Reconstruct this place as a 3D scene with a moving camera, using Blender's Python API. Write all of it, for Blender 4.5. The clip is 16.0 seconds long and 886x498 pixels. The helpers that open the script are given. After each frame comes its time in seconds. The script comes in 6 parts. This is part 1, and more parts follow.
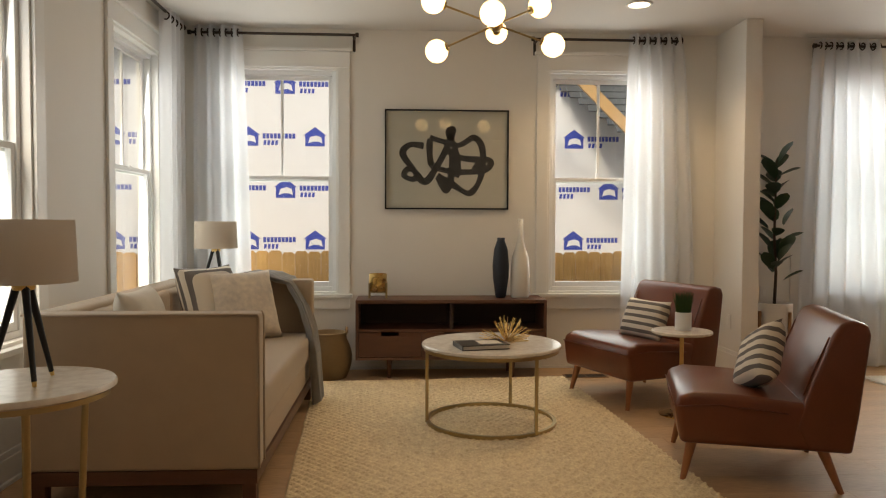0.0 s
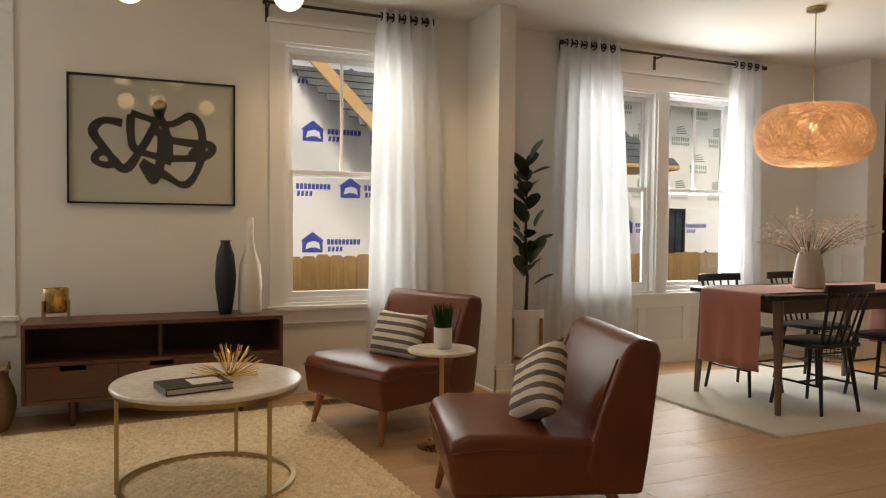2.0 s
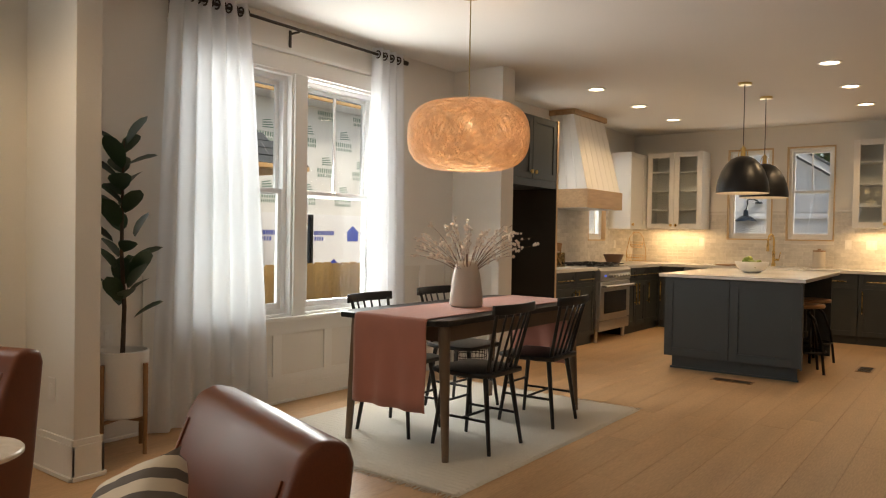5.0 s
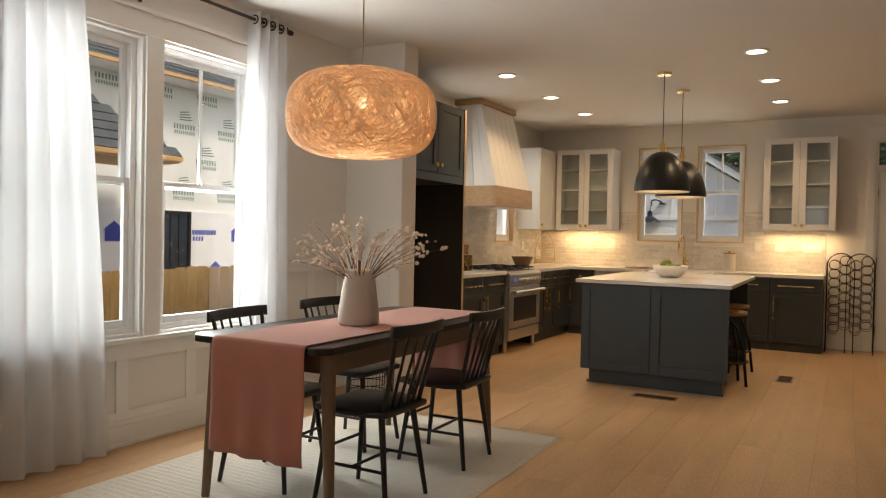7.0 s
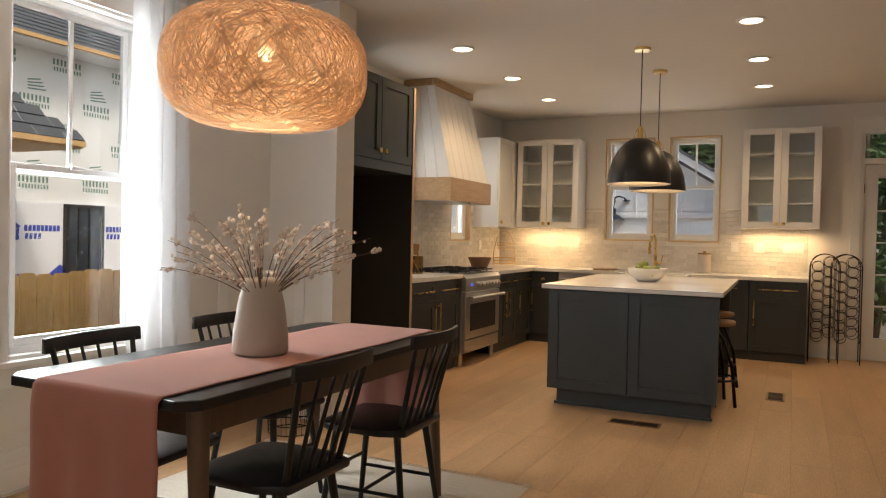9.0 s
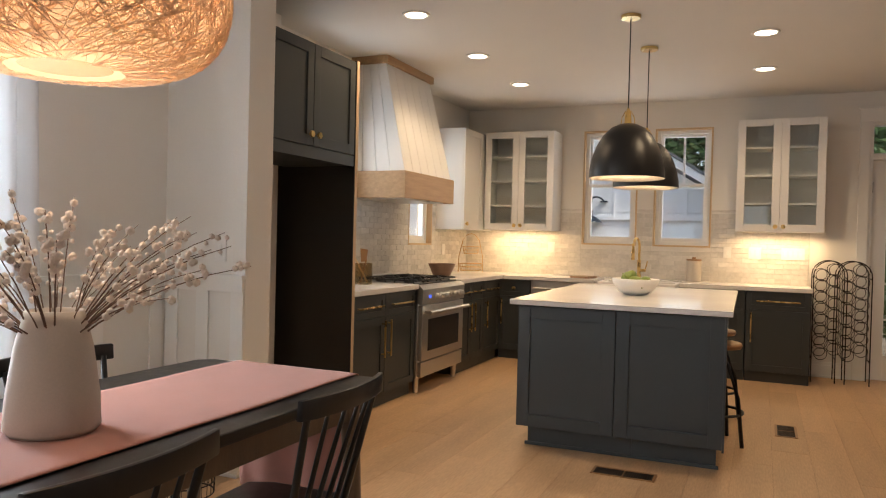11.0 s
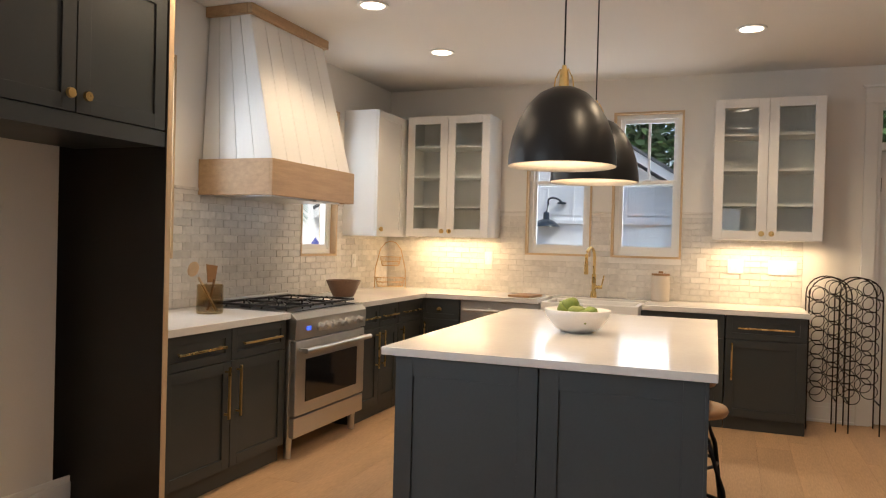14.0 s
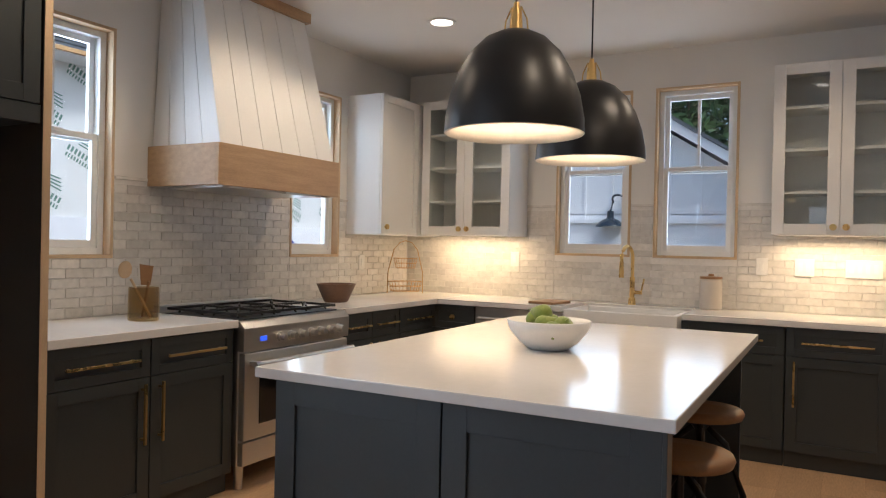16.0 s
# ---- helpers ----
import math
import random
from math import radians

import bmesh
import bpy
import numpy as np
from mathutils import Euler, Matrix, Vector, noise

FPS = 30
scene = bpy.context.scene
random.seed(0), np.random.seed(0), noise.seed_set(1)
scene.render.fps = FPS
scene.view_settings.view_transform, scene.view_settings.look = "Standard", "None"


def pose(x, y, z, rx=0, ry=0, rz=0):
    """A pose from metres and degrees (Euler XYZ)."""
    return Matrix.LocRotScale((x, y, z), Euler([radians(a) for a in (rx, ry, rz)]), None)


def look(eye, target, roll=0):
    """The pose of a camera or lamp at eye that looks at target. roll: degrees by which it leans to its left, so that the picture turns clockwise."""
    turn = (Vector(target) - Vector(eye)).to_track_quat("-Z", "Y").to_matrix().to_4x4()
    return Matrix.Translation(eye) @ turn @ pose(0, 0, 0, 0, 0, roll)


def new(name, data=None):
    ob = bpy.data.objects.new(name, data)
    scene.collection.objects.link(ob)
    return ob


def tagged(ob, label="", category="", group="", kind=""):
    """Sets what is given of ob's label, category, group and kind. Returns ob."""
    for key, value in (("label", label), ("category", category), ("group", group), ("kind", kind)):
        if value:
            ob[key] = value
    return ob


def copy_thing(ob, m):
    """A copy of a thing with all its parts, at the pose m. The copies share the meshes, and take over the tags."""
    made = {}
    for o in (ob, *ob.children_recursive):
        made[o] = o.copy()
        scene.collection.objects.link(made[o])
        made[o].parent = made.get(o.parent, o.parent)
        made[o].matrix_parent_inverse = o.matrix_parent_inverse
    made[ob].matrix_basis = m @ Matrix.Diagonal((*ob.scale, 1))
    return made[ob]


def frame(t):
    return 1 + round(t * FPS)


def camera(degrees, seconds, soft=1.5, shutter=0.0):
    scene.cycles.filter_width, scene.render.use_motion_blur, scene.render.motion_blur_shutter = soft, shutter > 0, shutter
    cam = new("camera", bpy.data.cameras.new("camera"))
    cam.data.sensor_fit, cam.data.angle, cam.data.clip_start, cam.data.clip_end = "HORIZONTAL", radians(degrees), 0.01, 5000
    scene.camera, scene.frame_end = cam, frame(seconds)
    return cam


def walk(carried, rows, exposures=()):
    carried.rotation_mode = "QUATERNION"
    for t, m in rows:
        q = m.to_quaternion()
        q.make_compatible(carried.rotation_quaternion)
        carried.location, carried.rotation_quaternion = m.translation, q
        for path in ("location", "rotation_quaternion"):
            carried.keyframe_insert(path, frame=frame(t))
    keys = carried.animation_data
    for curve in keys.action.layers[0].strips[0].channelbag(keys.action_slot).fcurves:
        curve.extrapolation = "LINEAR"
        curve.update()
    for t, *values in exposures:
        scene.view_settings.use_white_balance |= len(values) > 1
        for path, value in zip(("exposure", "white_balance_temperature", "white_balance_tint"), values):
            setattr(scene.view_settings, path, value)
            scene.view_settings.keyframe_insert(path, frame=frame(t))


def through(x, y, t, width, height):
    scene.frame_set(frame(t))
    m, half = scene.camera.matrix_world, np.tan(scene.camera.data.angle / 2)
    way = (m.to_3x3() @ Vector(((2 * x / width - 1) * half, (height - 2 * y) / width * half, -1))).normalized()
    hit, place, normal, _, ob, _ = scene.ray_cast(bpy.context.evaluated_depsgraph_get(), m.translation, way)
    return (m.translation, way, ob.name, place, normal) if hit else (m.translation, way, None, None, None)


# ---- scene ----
cam = camera(62.6, 16.0, soft=1.15)
PATH = [
    (0, (0.306, 0.426, 1.199), (0.419, 2.422, 1.128), 0.2),
    (0.5, (0.363, 0.672, 1.165), (0.666, 2.649, 1.105), 0.2),
    (1, (0.399, 0.894, 1.16), (0.857, 2.84, 1.105), 0.4),
    (1.5, (0.445, 1.074, 1.172), (1.078, 2.97, 1.115), 0.5),
    (2, (0.488, 1.293, 1.199), (1.291, 3.124, 1.133), 0.6),
    (2.5, (0.597, 1.48, 1.203), (1.547, 3.239, 1.141), 0.5),
    (3, (0.688, 1.663, 1.21), (1.82, 3.311, 1.147), 0.6),
    (3.5, (0.824, 1.846, 1.204), (2.167, 3.327, 1.143), 0.7),
    (4, (0.931, 2.024, 1.223), (2.388, 3.392, 1.167), 0.8),
    (4.5, (1.036, 2.185, 1.229), (2.576, 3.46, 1.183), 0.9),
    (7, (1.872, 2.781, 1.242), (3.62, 3.752, 1.207), 1.2),
    (7.5, (2.094, 2.83, 1.228), (3.874, 3.742, 1.194), 1.3),
    (8, (2.274, 2.938, 1.237), (4.065, 3.826, 1.2), 1.4),
    (8.5, (2.503, 3.08, 1.235), (4.299, 3.959, 1.2), 1.4),
    (9, (2.736, 3.151, 1.244), (4.538, 4.018, 1.207), 1.3),
    (11.5, (3.981, 3.488, 1.271), (5.823, 4.266, 1.242), 1.5),
    (12, (4.255, 3.529, 1.286), (6.108, 4.281, 1.256), 1.5),
    (12.5, (4.505, 3.563, 1.295), (6.365, 4.3, 1.267), 1.5),
    (13, (4.762, 3.56, 1.303), (6.625, 4.288, 1.28), 1.5),
    (13.5, (5.043, 3.555, 1.311), (6.905, 4.285, 1.29), 1.6),
    (14, (5.316, 3.542, 1.33), (7.177, 4.276, 1.309), 1.5),
    (14.5, (5.57, 3.488, 1.345), (7.429, 4.225, 1.328), 1.5),
    (15, (5.816, 3.418, 1.326), (7.669, 4.17, 1.31), 1.5),
    (15.5, (6.039, 3.318, 1.315), (7.85, 4.167, 1.302), 1.4),
    (16, (6.259, 3.227, 1.291), (8.003, 4.205, 1.28), 1.2),
]
EXPOSURES = [(0, 0.38, 7900, 11), (2.5, 0.36, 7900, 11), (4.5, 0.36, 7800, 11), (9, 0.33, 7400, 13), (12.5, 0.88, 6500, 12), (14.5, 0.72, 6200, 11), (16, 0.42, 5700, 11)]
walk(cam, [(t, look(eye, target, roll)) for t, eye, target, roll in PATH], EXPOSURES)

# ---- world, light and exposure ----
world = bpy.data.worlds.new("sky")
scene.world = world
world.use_nodes = True
wn = world.node_tree.nodes
sky = wn.new("ShaderNodeTexSky")
sky.sky_type, sky.sun_disc, sky.sun_elevation, sky.sun_rotation = "NISHITA", False, radians(50), radians(203)
sky.air_density, sky.dust_density = 1.0, 3.0
world.node_tree.links.new(sky.outputs[0], wn["Background"].inputs[0])
wn["Background"].inputs[1].default_value = 0.15

WARM = (1.0, 0.75, 0.48)


def lamp(name, kind, m, power, color, size=0.1, size_y=None, spot=None):
    data = bpy.data.lights.new(name, kind)
    data.energy, data.color = power, color
    if kind == "AREA":
        data.shape = "RECTANGLE" if size_y else "DISK"
        data.size = size
        if size_y:
            data.size_y = size_y
    elif kind != "SUN":
        data.shadow_soft_size = size
    if spot:
        data.spot_size, data.spot_blend = radians(spot), 0.6
    ob = new(name, data)
    ob.matrix_basis = m
    return ob


sun = lamp("sun", "SUN", look((0, 0, 0), (0.25, 0.6, -0.76)), 1.7, (1.0, 0.96, 0.9))
sun.data.angle = radians(12)
CEIL = 2.76
# Last one, out of view, is added at a guess to light the rug.
DOWN = [(8.13, 5.61), (9.29, 5.61), (10.43, 5.61), (8.13, 3.455), (9.29, 3.455), (10.43, 3.455), (1.99, 5.58), (0.85, 2.2)]
for x, y in DOWN:
    lamp("downlight_lamp", "SPOT", pose(x, y, CEIL - 0.03), 22 if x > 5 else (30 if y > 5 else 20), WARM, 0.06, spot=140)
# daylight entering by the openings
SKYLIT = (0.80, 0.90, 1.0)
for x, z, w, h, p in ((-0.68, 1.53, 0.8, 1.7, 11), (1.95, 1.53, 0.8, 1.7, 11), (4.3, 1.5, 0.7, 1.66, 9), (5.2, 1.5, 0.55, 1.66, 46)):
    lamp("window_daylight", "AREA", look((x, 6.53, z), (x, 5.0, z - 0.15)), p, SKYLIT, w, h)
for y, p in ((5.55, 8), (3.75, 6)):
    lamp("window_daylight", "AREA", look((-1.64, y, 1.5), (0, y, 1.35)), p, SKYLIT, 0.8, 1.6)
for y in (4.97, 4.21):
    lamp("window_daylight", "AREA", look((11.95, y, 1.85), (10, y, 1.5)), 3.6, SKYLIT, 0.5, 1.1)
for x, p in ((8.48, 11), (10.45, 6)):
    lamp("window_daylight", "AREA", look((x, 6.92, 1.8), (x, 5, 1.3)), p, SKYLIT, 0.5, 1.1)
# strips under the wall cabinets
for x, y, sx, sy in ((11.52, 5.9, 0.06, 0.72), (11.52, 3.29, 0.06, 0.7), (11.05, 6.5, 0.35, 0.05)):
    lamp("cabinet_strip_lamp", "AREA", pose(x, y, 1.362), 4 if sy > 0.1 else 2.4, (1.0, 0.70, 0.38), sx, sy)
lamp("drum_bulb_lamp", "POINT", pose(4.97, 5.0, 1.88), 6, (1.0, 0.78, 0.55), 0.03)
for x in (8.60, 9.46):
    lamp("pendant_bulb_lamp", "POINT", pose(x, 4.265, 1.82), 2.6, WARM, 0.04)

# ---- materials ----


def mat(name, color, rough=0.6, metal=0.0, var=0.06, scale=6.0, fine=60.0, bump=0.05, stretch=(1, 1, 1), random_var=0.0, emit=0.0, coat=0.0, second=None, sheen=0.0):
    """Principled surface with colour variation and relief at two scales."""
    m = bpy.data.materials.new(name)
    m.use_nodes = True
    nt = m.node_tree
    n, link = nt.nodes, nt.links.new
    b = n["Principled BSDF"]
    b.inputs["Roughness"].default_value = rough
    b.inputs["Metallic"].default_value = metal
    b.inputs["Coat Weight"].default_value = coat
    b.inputs["Sheen Weight"].default_value = sheen
    tc = n.new("ShaderNodeTexCoord")
    mp = n.new("ShaderNodeMapping")
    mp.inputs["Scale"].default_value = stretch
    link(tc.outputs["Object"], mp.inputs["Vector"])
    big = n.new("ShaderNodeTexNoise")
    big.inputs["Scale"].default_value = scale
    big.inputs["Detail"].default_value = 4
    small = n.new("ShaderNodeTexNoise")
    small.inputs["Scale"].default_value = fine
    small.inputs["Detail"].default_value = 3
    link(mp.outputs[0], big.inputs["Vector"])
    link(mp.outputs[0], small.inputs["Vector"])
    if random_var:
        oi = n.new("ShaderNodeObjectInfo")
        off = n.new("ShaderNodeVectorMath")
        off.operation = "MULTIPLY_ADD"
        cx = n.new("ShaderNodeCombineXYZ")
        link(oi.outputs["Random"], cx.inputs[0])
        link(oi.outputs["Random"], cx.inputs[1])
        off.inputs[1].default_value = (17, 29, 11)
        link(cx.outputs[0], off.inputs[0])
        link(tc.outputs["Object"], off.inputs[2])
        link(off.outputs[0], mp.inputs["Vector"])
    add = n.new("ShaderNodeMath")
    add.operation = "ADD"
    link(big.outputs[0], add.inputs[0])
    link(small.outputs[0], add.inputs[1])
    ramp = n.new("ShaderNodeMapRange")
    ramp.inputs["From Min"].default_value, ramp.inputs["From Max"].default_value = 0.65, 1.35
    link(add.outputs[0], ramp.inputs["Value"])
    mix = n.new("ShaderNodeMix")
    mix.data_type = "RGBA"
    lo = second or tuple(c * (1 - var) for c in color)
    mix.inputs[6].default_value = (*lo, 1)
    mix.inputs[7].default_value = (*(min(1, c * (1 + var)) for c in color), 1)
    link(ramp.outputs[0], mix.inputs[0])
    out = mix.outputs[2]
    if random_var:
        hs = n.new("ShaderNodeHueSaturation")
        mr = n.new("ShaderNodeMapRange")
        mr.inputs["To Min"].default_value, mr.inputs["To Max"].default_value = 1 - random_var, 1 + random_var
        link(oi.outputs["Random"], mr.inputs["Value"])
        link(mr.outputs[0], hs.inputs["Value"])
        link(out, hs.inputs["Color"])
        out = hs.outputs[0]
    link(out, b.inputs["Base Color"])
    rr = n.new("ShaderNodeMapRange")
    rr.inputs["To Min"].default_value, rr.inputs["To Max"].default_value = max(0.02, rough - 0.07), min(1, rough + 0.07)
    link(big.outputs[0], rr.inputs["Value"])
    link(rr.outputs[0], b.inputs["Roughness"])
    if bump:
        bp = n.new("ShaderNodeBump")
        bp.inputs["Strength"].default_value, bp.inputs["Distance"].default_value = bump, 0.004
        link(small.outputs[0], bp.inputs["Height"])
        link(bp.outputs[0], b.inputs["Normal"])
    if emit:
        b.inputs["Emission Color"].default_value = (*color, 1)
        b.inputs["Emission Strength"].default_value = emit
    return m


def glass_mat(name, tint=(1, 1, 1), rough=0.0):
    m = bpy.data.materials.new(name)
    m.use_nodes = True
    n, link = m.node_tree.nodes, m.node_tree.links.new
    n.remove(n["Principled BSDF"])
    tr, gl, mx = n.new("ShaderNodeBsdfTransparent"), n.new("ShaderNodeBsdfGlossy"), n.new("ShaderNodeMixShader")
    lw, pw, fr = n.new("ShaderNodeLayerWeight"), n.new("ShaderNodeMath"), n.new("ShaderNodeMapRange")
    lw.inputs["Blend"].default_value = 0.5
    pw.operation = "POWER"
    pw.inputs[1].default_value = 4.0
    fr.inputs["To Min"].default_value, fr.inputs["To Max"].default_value = 0.035, 0.7
    link(lw.outputs["Facing"], pw.inputs[0])
    link(pw.outputs[0], fr.inputs["Value"])
    tr.inputs[0].default_value = (*tint, 1)
    gl.inputs["Roughness"].default_value = rough
    link(fr.outputs[0], mx.inputs[0])
    link(tr.outputs[0], mx.inputs[1])
    link(gl.outputs[0], mx.inputs[2])
    link(mx.outputs[0], n["Material Output"].inputs[0])
    return m


def cloth_mat(name, color, clear, weave=900, through=0.55):
    """Sheer cloth: part see-through, part lit from behind."""
    m = bpy.data.materials.new(name)
    m.use_nodes = True
    n, link = m.node_tree.nodes, m.node_tree.links.new
    n.remove(n["Principled BSDF"])
    tr, di, tl = n.new("ShaderNodeBsdfTransparent"), n.new("ShaderNodeBsdfDiffuse"), n.new("ShaderNodeBsdfTranslucent")
    a, b2 = n.new("ShaderNodeMixShader"), n.new("ShaderNodeMixShader")
    tc, wv, mr = n.new("ShaderNodeTexCoord"), n.new("ShaderNodeTexNoise"), n.new("ShaderNodeMapRange")
    wv.inputs["Scale"].default_value = weave
    link(tc.outputs["Object"], wv.inputs["Vector"])
    mr.inputs["To Min"].default_value, mr.inputs["To Max"].default_value = clear - 0.08, clear + 0.08
    link(wv.outputs[0], mr.inputs["Value"])
    di.inputs[0].default_value = tl.inputs[0].default_value = (*color, 1)
    a.inputs[0].default_value = through
    link(di.outputs[0], a.inputs[1])
    link(tl.outputs[0], a.inputs[2])
    link(mr.outputs[0], b2.inputs[0])
    link(a.outputs[0], b2.inputs[1])
    link(tr.outputs[0], b2.inputs[2])
    link(b2.outputs[0], n["Material Output"].inputs[0])
    return m


def stripe_mat(name, a, b, period, axis=2, duty=0.45, rough=0.9):
    """Woven stripes across one axis of the object."""
    m = mat(name, a, rough, 0, 0.05, 20, 400, 0.3)
    n, link = m.node_tree.nodes, m.node_tree.links.new
    tc, sep, md, gt, mx = n.new("ShaderNodeTexCoord"), n.new("ShaderNodeSeparateXYZ"), n.new("ShaderNodeMath"), n.new("ShaderNodeMath"), n.new("ShaderNodeMix")
    link(tc.outputs["Object"], sep.inputs[0])
    md.operation, gt.operation = "PINGPONG", "GREATER_THAN"
    md.inputs[1].default_value = period / 2
    link(sep.outputs[axis], md.inputs[0])
    gt.inputs[1].default_value = period / 2 * duty
    link(md.outputs[0], gt.inputs[0])
    mx.data_type = "RGBA"
    mx.inputs[6].default_value, mx.inputs[7].default_value = (*a, 1), (*b, 1)
    link(gt.outputs[0], mx.inputs[0])
    link(mx.outputs[2], n["Principled BSDF"].inputs["Base Color"])
    return m


WALL = mat("wall_paint", (0.78, 0.755, 0.71), 0.65, 0, 0.02, 2, 120, 0.06)
CEILING = mat("ceiling_paint", (0.74, 0.715, 0.675), 0.75, 0, 0.02, 2, 120, 0.06)
TRIM = mat("trim_paint", (0.82, 0.81, 0.78), 0.35, 0, 0.015, 3, 80, 0.03)
VINYL = mat("window_vinyl", (0.85, 0.86, 0.86), 0.3, 0, 0.01, 3, 80, 0.01)
OAK = mat("oak_floor", (0.56, 0.355, 0.195), 0.48, 0, 0.10, 1.6, 26, 0.06, (0.7, 4.5, 4), 0.06, second=(0.43, 0.265, 0.14))
GAP = mat("floor_joint", (0.30, 0.19, 0.11), 0.8)
GLASS = glass_mat("window_glass", (0.96, 0.98, 0.97))
GLASSWARE = glass_mat("clear_glass", (0.80, 0.72, 0.56), 0.05)
CAB = mat("charcoal_cabinet_paint", (0.036, 0.041, 0.041), 0.42, 0, 0.06, 3, 90, 0.03)
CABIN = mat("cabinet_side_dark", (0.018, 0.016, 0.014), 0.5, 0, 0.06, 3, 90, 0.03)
ISLE = mat("blue_grey_island_paint", (0.045, 0.056, 0.062), 0.40, 0, 0.06, 3, 90, 0.03)
WHITECAB = mat("white_cabinet_paint", (0.82, 0.81, 0.79), 0.35, 0, 0.02, 3, 90, 0.02)
QUARTZ = mat("white_quartz", (0.74, 0.715, 0.68), 0.16, 0, 0.03, 1.5, 40, 0.0)
BRASS = mat("brushed_brass", (0.72, 0.50, 0.20), 0.28, 1, 0.05, 10, 200, 0.03)
GOLD = mat("antique_gold_metal", (0.45, 0.34, 0.17), 0.33, 1, 0.08, 10, 200, 0.03)
STEEL = mat("brushed_steel", (0.60, 0.585, 0.56), 0.34, 1, 0.03, 3, 60, 0.0, (1, 1, 4))
BLACKM = mat("black_metal", (0.014, 0.014, 0.015), 0.38, 0.3, 0.1, 8, 120, 0.03)
IRON = mat("rusty_black_iron", (0.03, 0.022, 0.018), 0.55, 0.6, 0.3, 20, 150, 0.1)
BLACKGLASS = mat("black_glass", (0.006, 0.006, 0.007), 0.06, 0, 0.02, 3, 40, 0)
HOODOAK = mat("natural_oak_trim", (0.47, 0.31, 0.17), 0.5, 0, 0.14, 3, 40, 0.08, (1.2, 8, 14), second=(0.36, 0.225, 0.115))
PINE = mat("unpainted_pine", (0.60, 0.43, 0.26), 0.55, 0, 0.1, 4, 50, 0.06, (6, 6, 1))
TILE = mat("marble_tile", (0.72, 0.685, 0.635), 0.24, 0, 0.06, 5, 30, 0.02, (1, 1, 1), 0.09, second=(0.58, 0.55, 0.51))
GROUT = mat("tile_grout", (0.74, 0.71, 0.67), 0.85)
LEATHER = mat("cognac_leather", (0.145, 0.037, 0.013), 0.31, 0, 0.2, 5, 260, 0.10)
CHAIRLEG = mat("warm_wood_leg", (0.34, 0.13, 0.05), 0.4, 0, 0.12, 6, 60, 0.04, (8, 8, 1))
WALNUT = mat("walnut", (0.115, 0.046, 0.025), 0.42, 0, 0.2, 4, 50, 0.06, (2, 10, 10))
# Walnut darkened: the shade inside the open shelves is put into the colour.
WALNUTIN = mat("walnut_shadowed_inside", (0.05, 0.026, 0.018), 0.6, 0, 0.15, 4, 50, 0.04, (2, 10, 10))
LINEN = mat("oatmeal_linen", (0.46, 0.355, 0.25), 0.92, 0, 0.05, 12, 500, 0.35, sheen=0.2)
KNIT = mat("grey_knit_wool", (0.27, 0.255, 0.235), 0.95, 0, 0.15, 20, 160, 0.9, sheen=0.3)
CREAM = mat("cream_cotton", (0.66, 0.60, 0.51), 0.92, 0, 0.06, 14, 400, 0.3)
PAISLEY = mat("cream_print_cotton", (0.74, 0.64, 0.51), 0.92, 0, 0.05, 9, 26, 0.2, second=(0.50, 0.43, 0.37))
STRIPE = stripe_mat("charcoal_cream_stripe", (0.15, 0.13, 0.12), (0.70, 0.63, 0.53), 0.050)
JUTE = mat("jute_braid", (0.90, 0.74, 0.50), 0.95, 0, 0.15, 30, 90, 1.0, (1, 1, 1), second=(0.66, 0.49, 0.29))
RUGC = mat("cream_cotton_rug", (0.74, 0.69, 0.60), 0.95, 0, 0.12, 10, 200, 0.7, (60, 4, 1))
STONE = mat("white_marble_top", (0.76, 0.70, 0.61), 0.22, 0, 0.06, 4, 25, 0.01, second=(0.60, 0.53, 0.45))
WICKER = mat("seagrass_wicker", (0.36, 0.235, 0.115), 0.85, 0, 0.3, 14, 140, 0.8, (3, 3, 40))
EBONY = mat("black_stained_wood", (0.012, 0.011, 0.011), 0.33, 0, 0.15, 5, 60, 0.05, (8, 8, 1))
TABLELEG = mat("weathered_brown_wood", (0.17, 0.115, 0.075), 0.5, 0, 0.15, 5, 60, 0.06, (8, 8, 1))
RUNNER = mat("terracotta_linen", (0.40, 0.165, 0.125), 0.92, 0, 0.08, 10, 420, 0.4, sheen=0.2)
CERAMIC = mat("matte_stoneware", (0.58, 0.52, 0.455), 0.7, 0, 0.05, 8, 200, 0.1)
GLOSSW = mat("glossy_cream_ceramic", (0.70, 0.66, 0.59), 0.18, 0, 0.03, 8, 100, 0.0)
NAVY = mat("matte_navy_ceramic", (0.012, 0.016, 0.028), 0.45, 0, 0.08, 8, 100, 0.05)
WHITEC = mat("white_ceramic", (0.78, 0.76, 0.73), 0.3, 0, 0.03, 8, 100, 0.02)
SHADE = cloth_mat("lampshade_linen", (0.70, 0.62, 0.53), 0.12, 500)
SHEER = cloth_mat("white_sheer_cotton", (0.86, 0.87, 0.89), 0.13, 700)
LEAF = mat("dark_green_leaf", (0.018, 0.05, 0.017), 0.38, 0, 0.3, 8, 80, 0.1)
GRASS = mat("bright_grass", (0.03, 0.085, 0.018), 0.55, 0, 0.3, 8, 80, 0.1)
BARK = mat("brown_bark", (0.08, 0.05, 0.03), 0.85, 0, 0.3, 20, 150, 0.6)
TWIG = mat("dry_twig", (0.15, 0.09, 0.06), 0.85, 0, 0.3, 20, 150, 0.3)
BLOSSOM = mat("dried_white_blossom", (0.72, 0.63, 0.55), 0.9, 0, 0.1, 20, 150, 0.2)
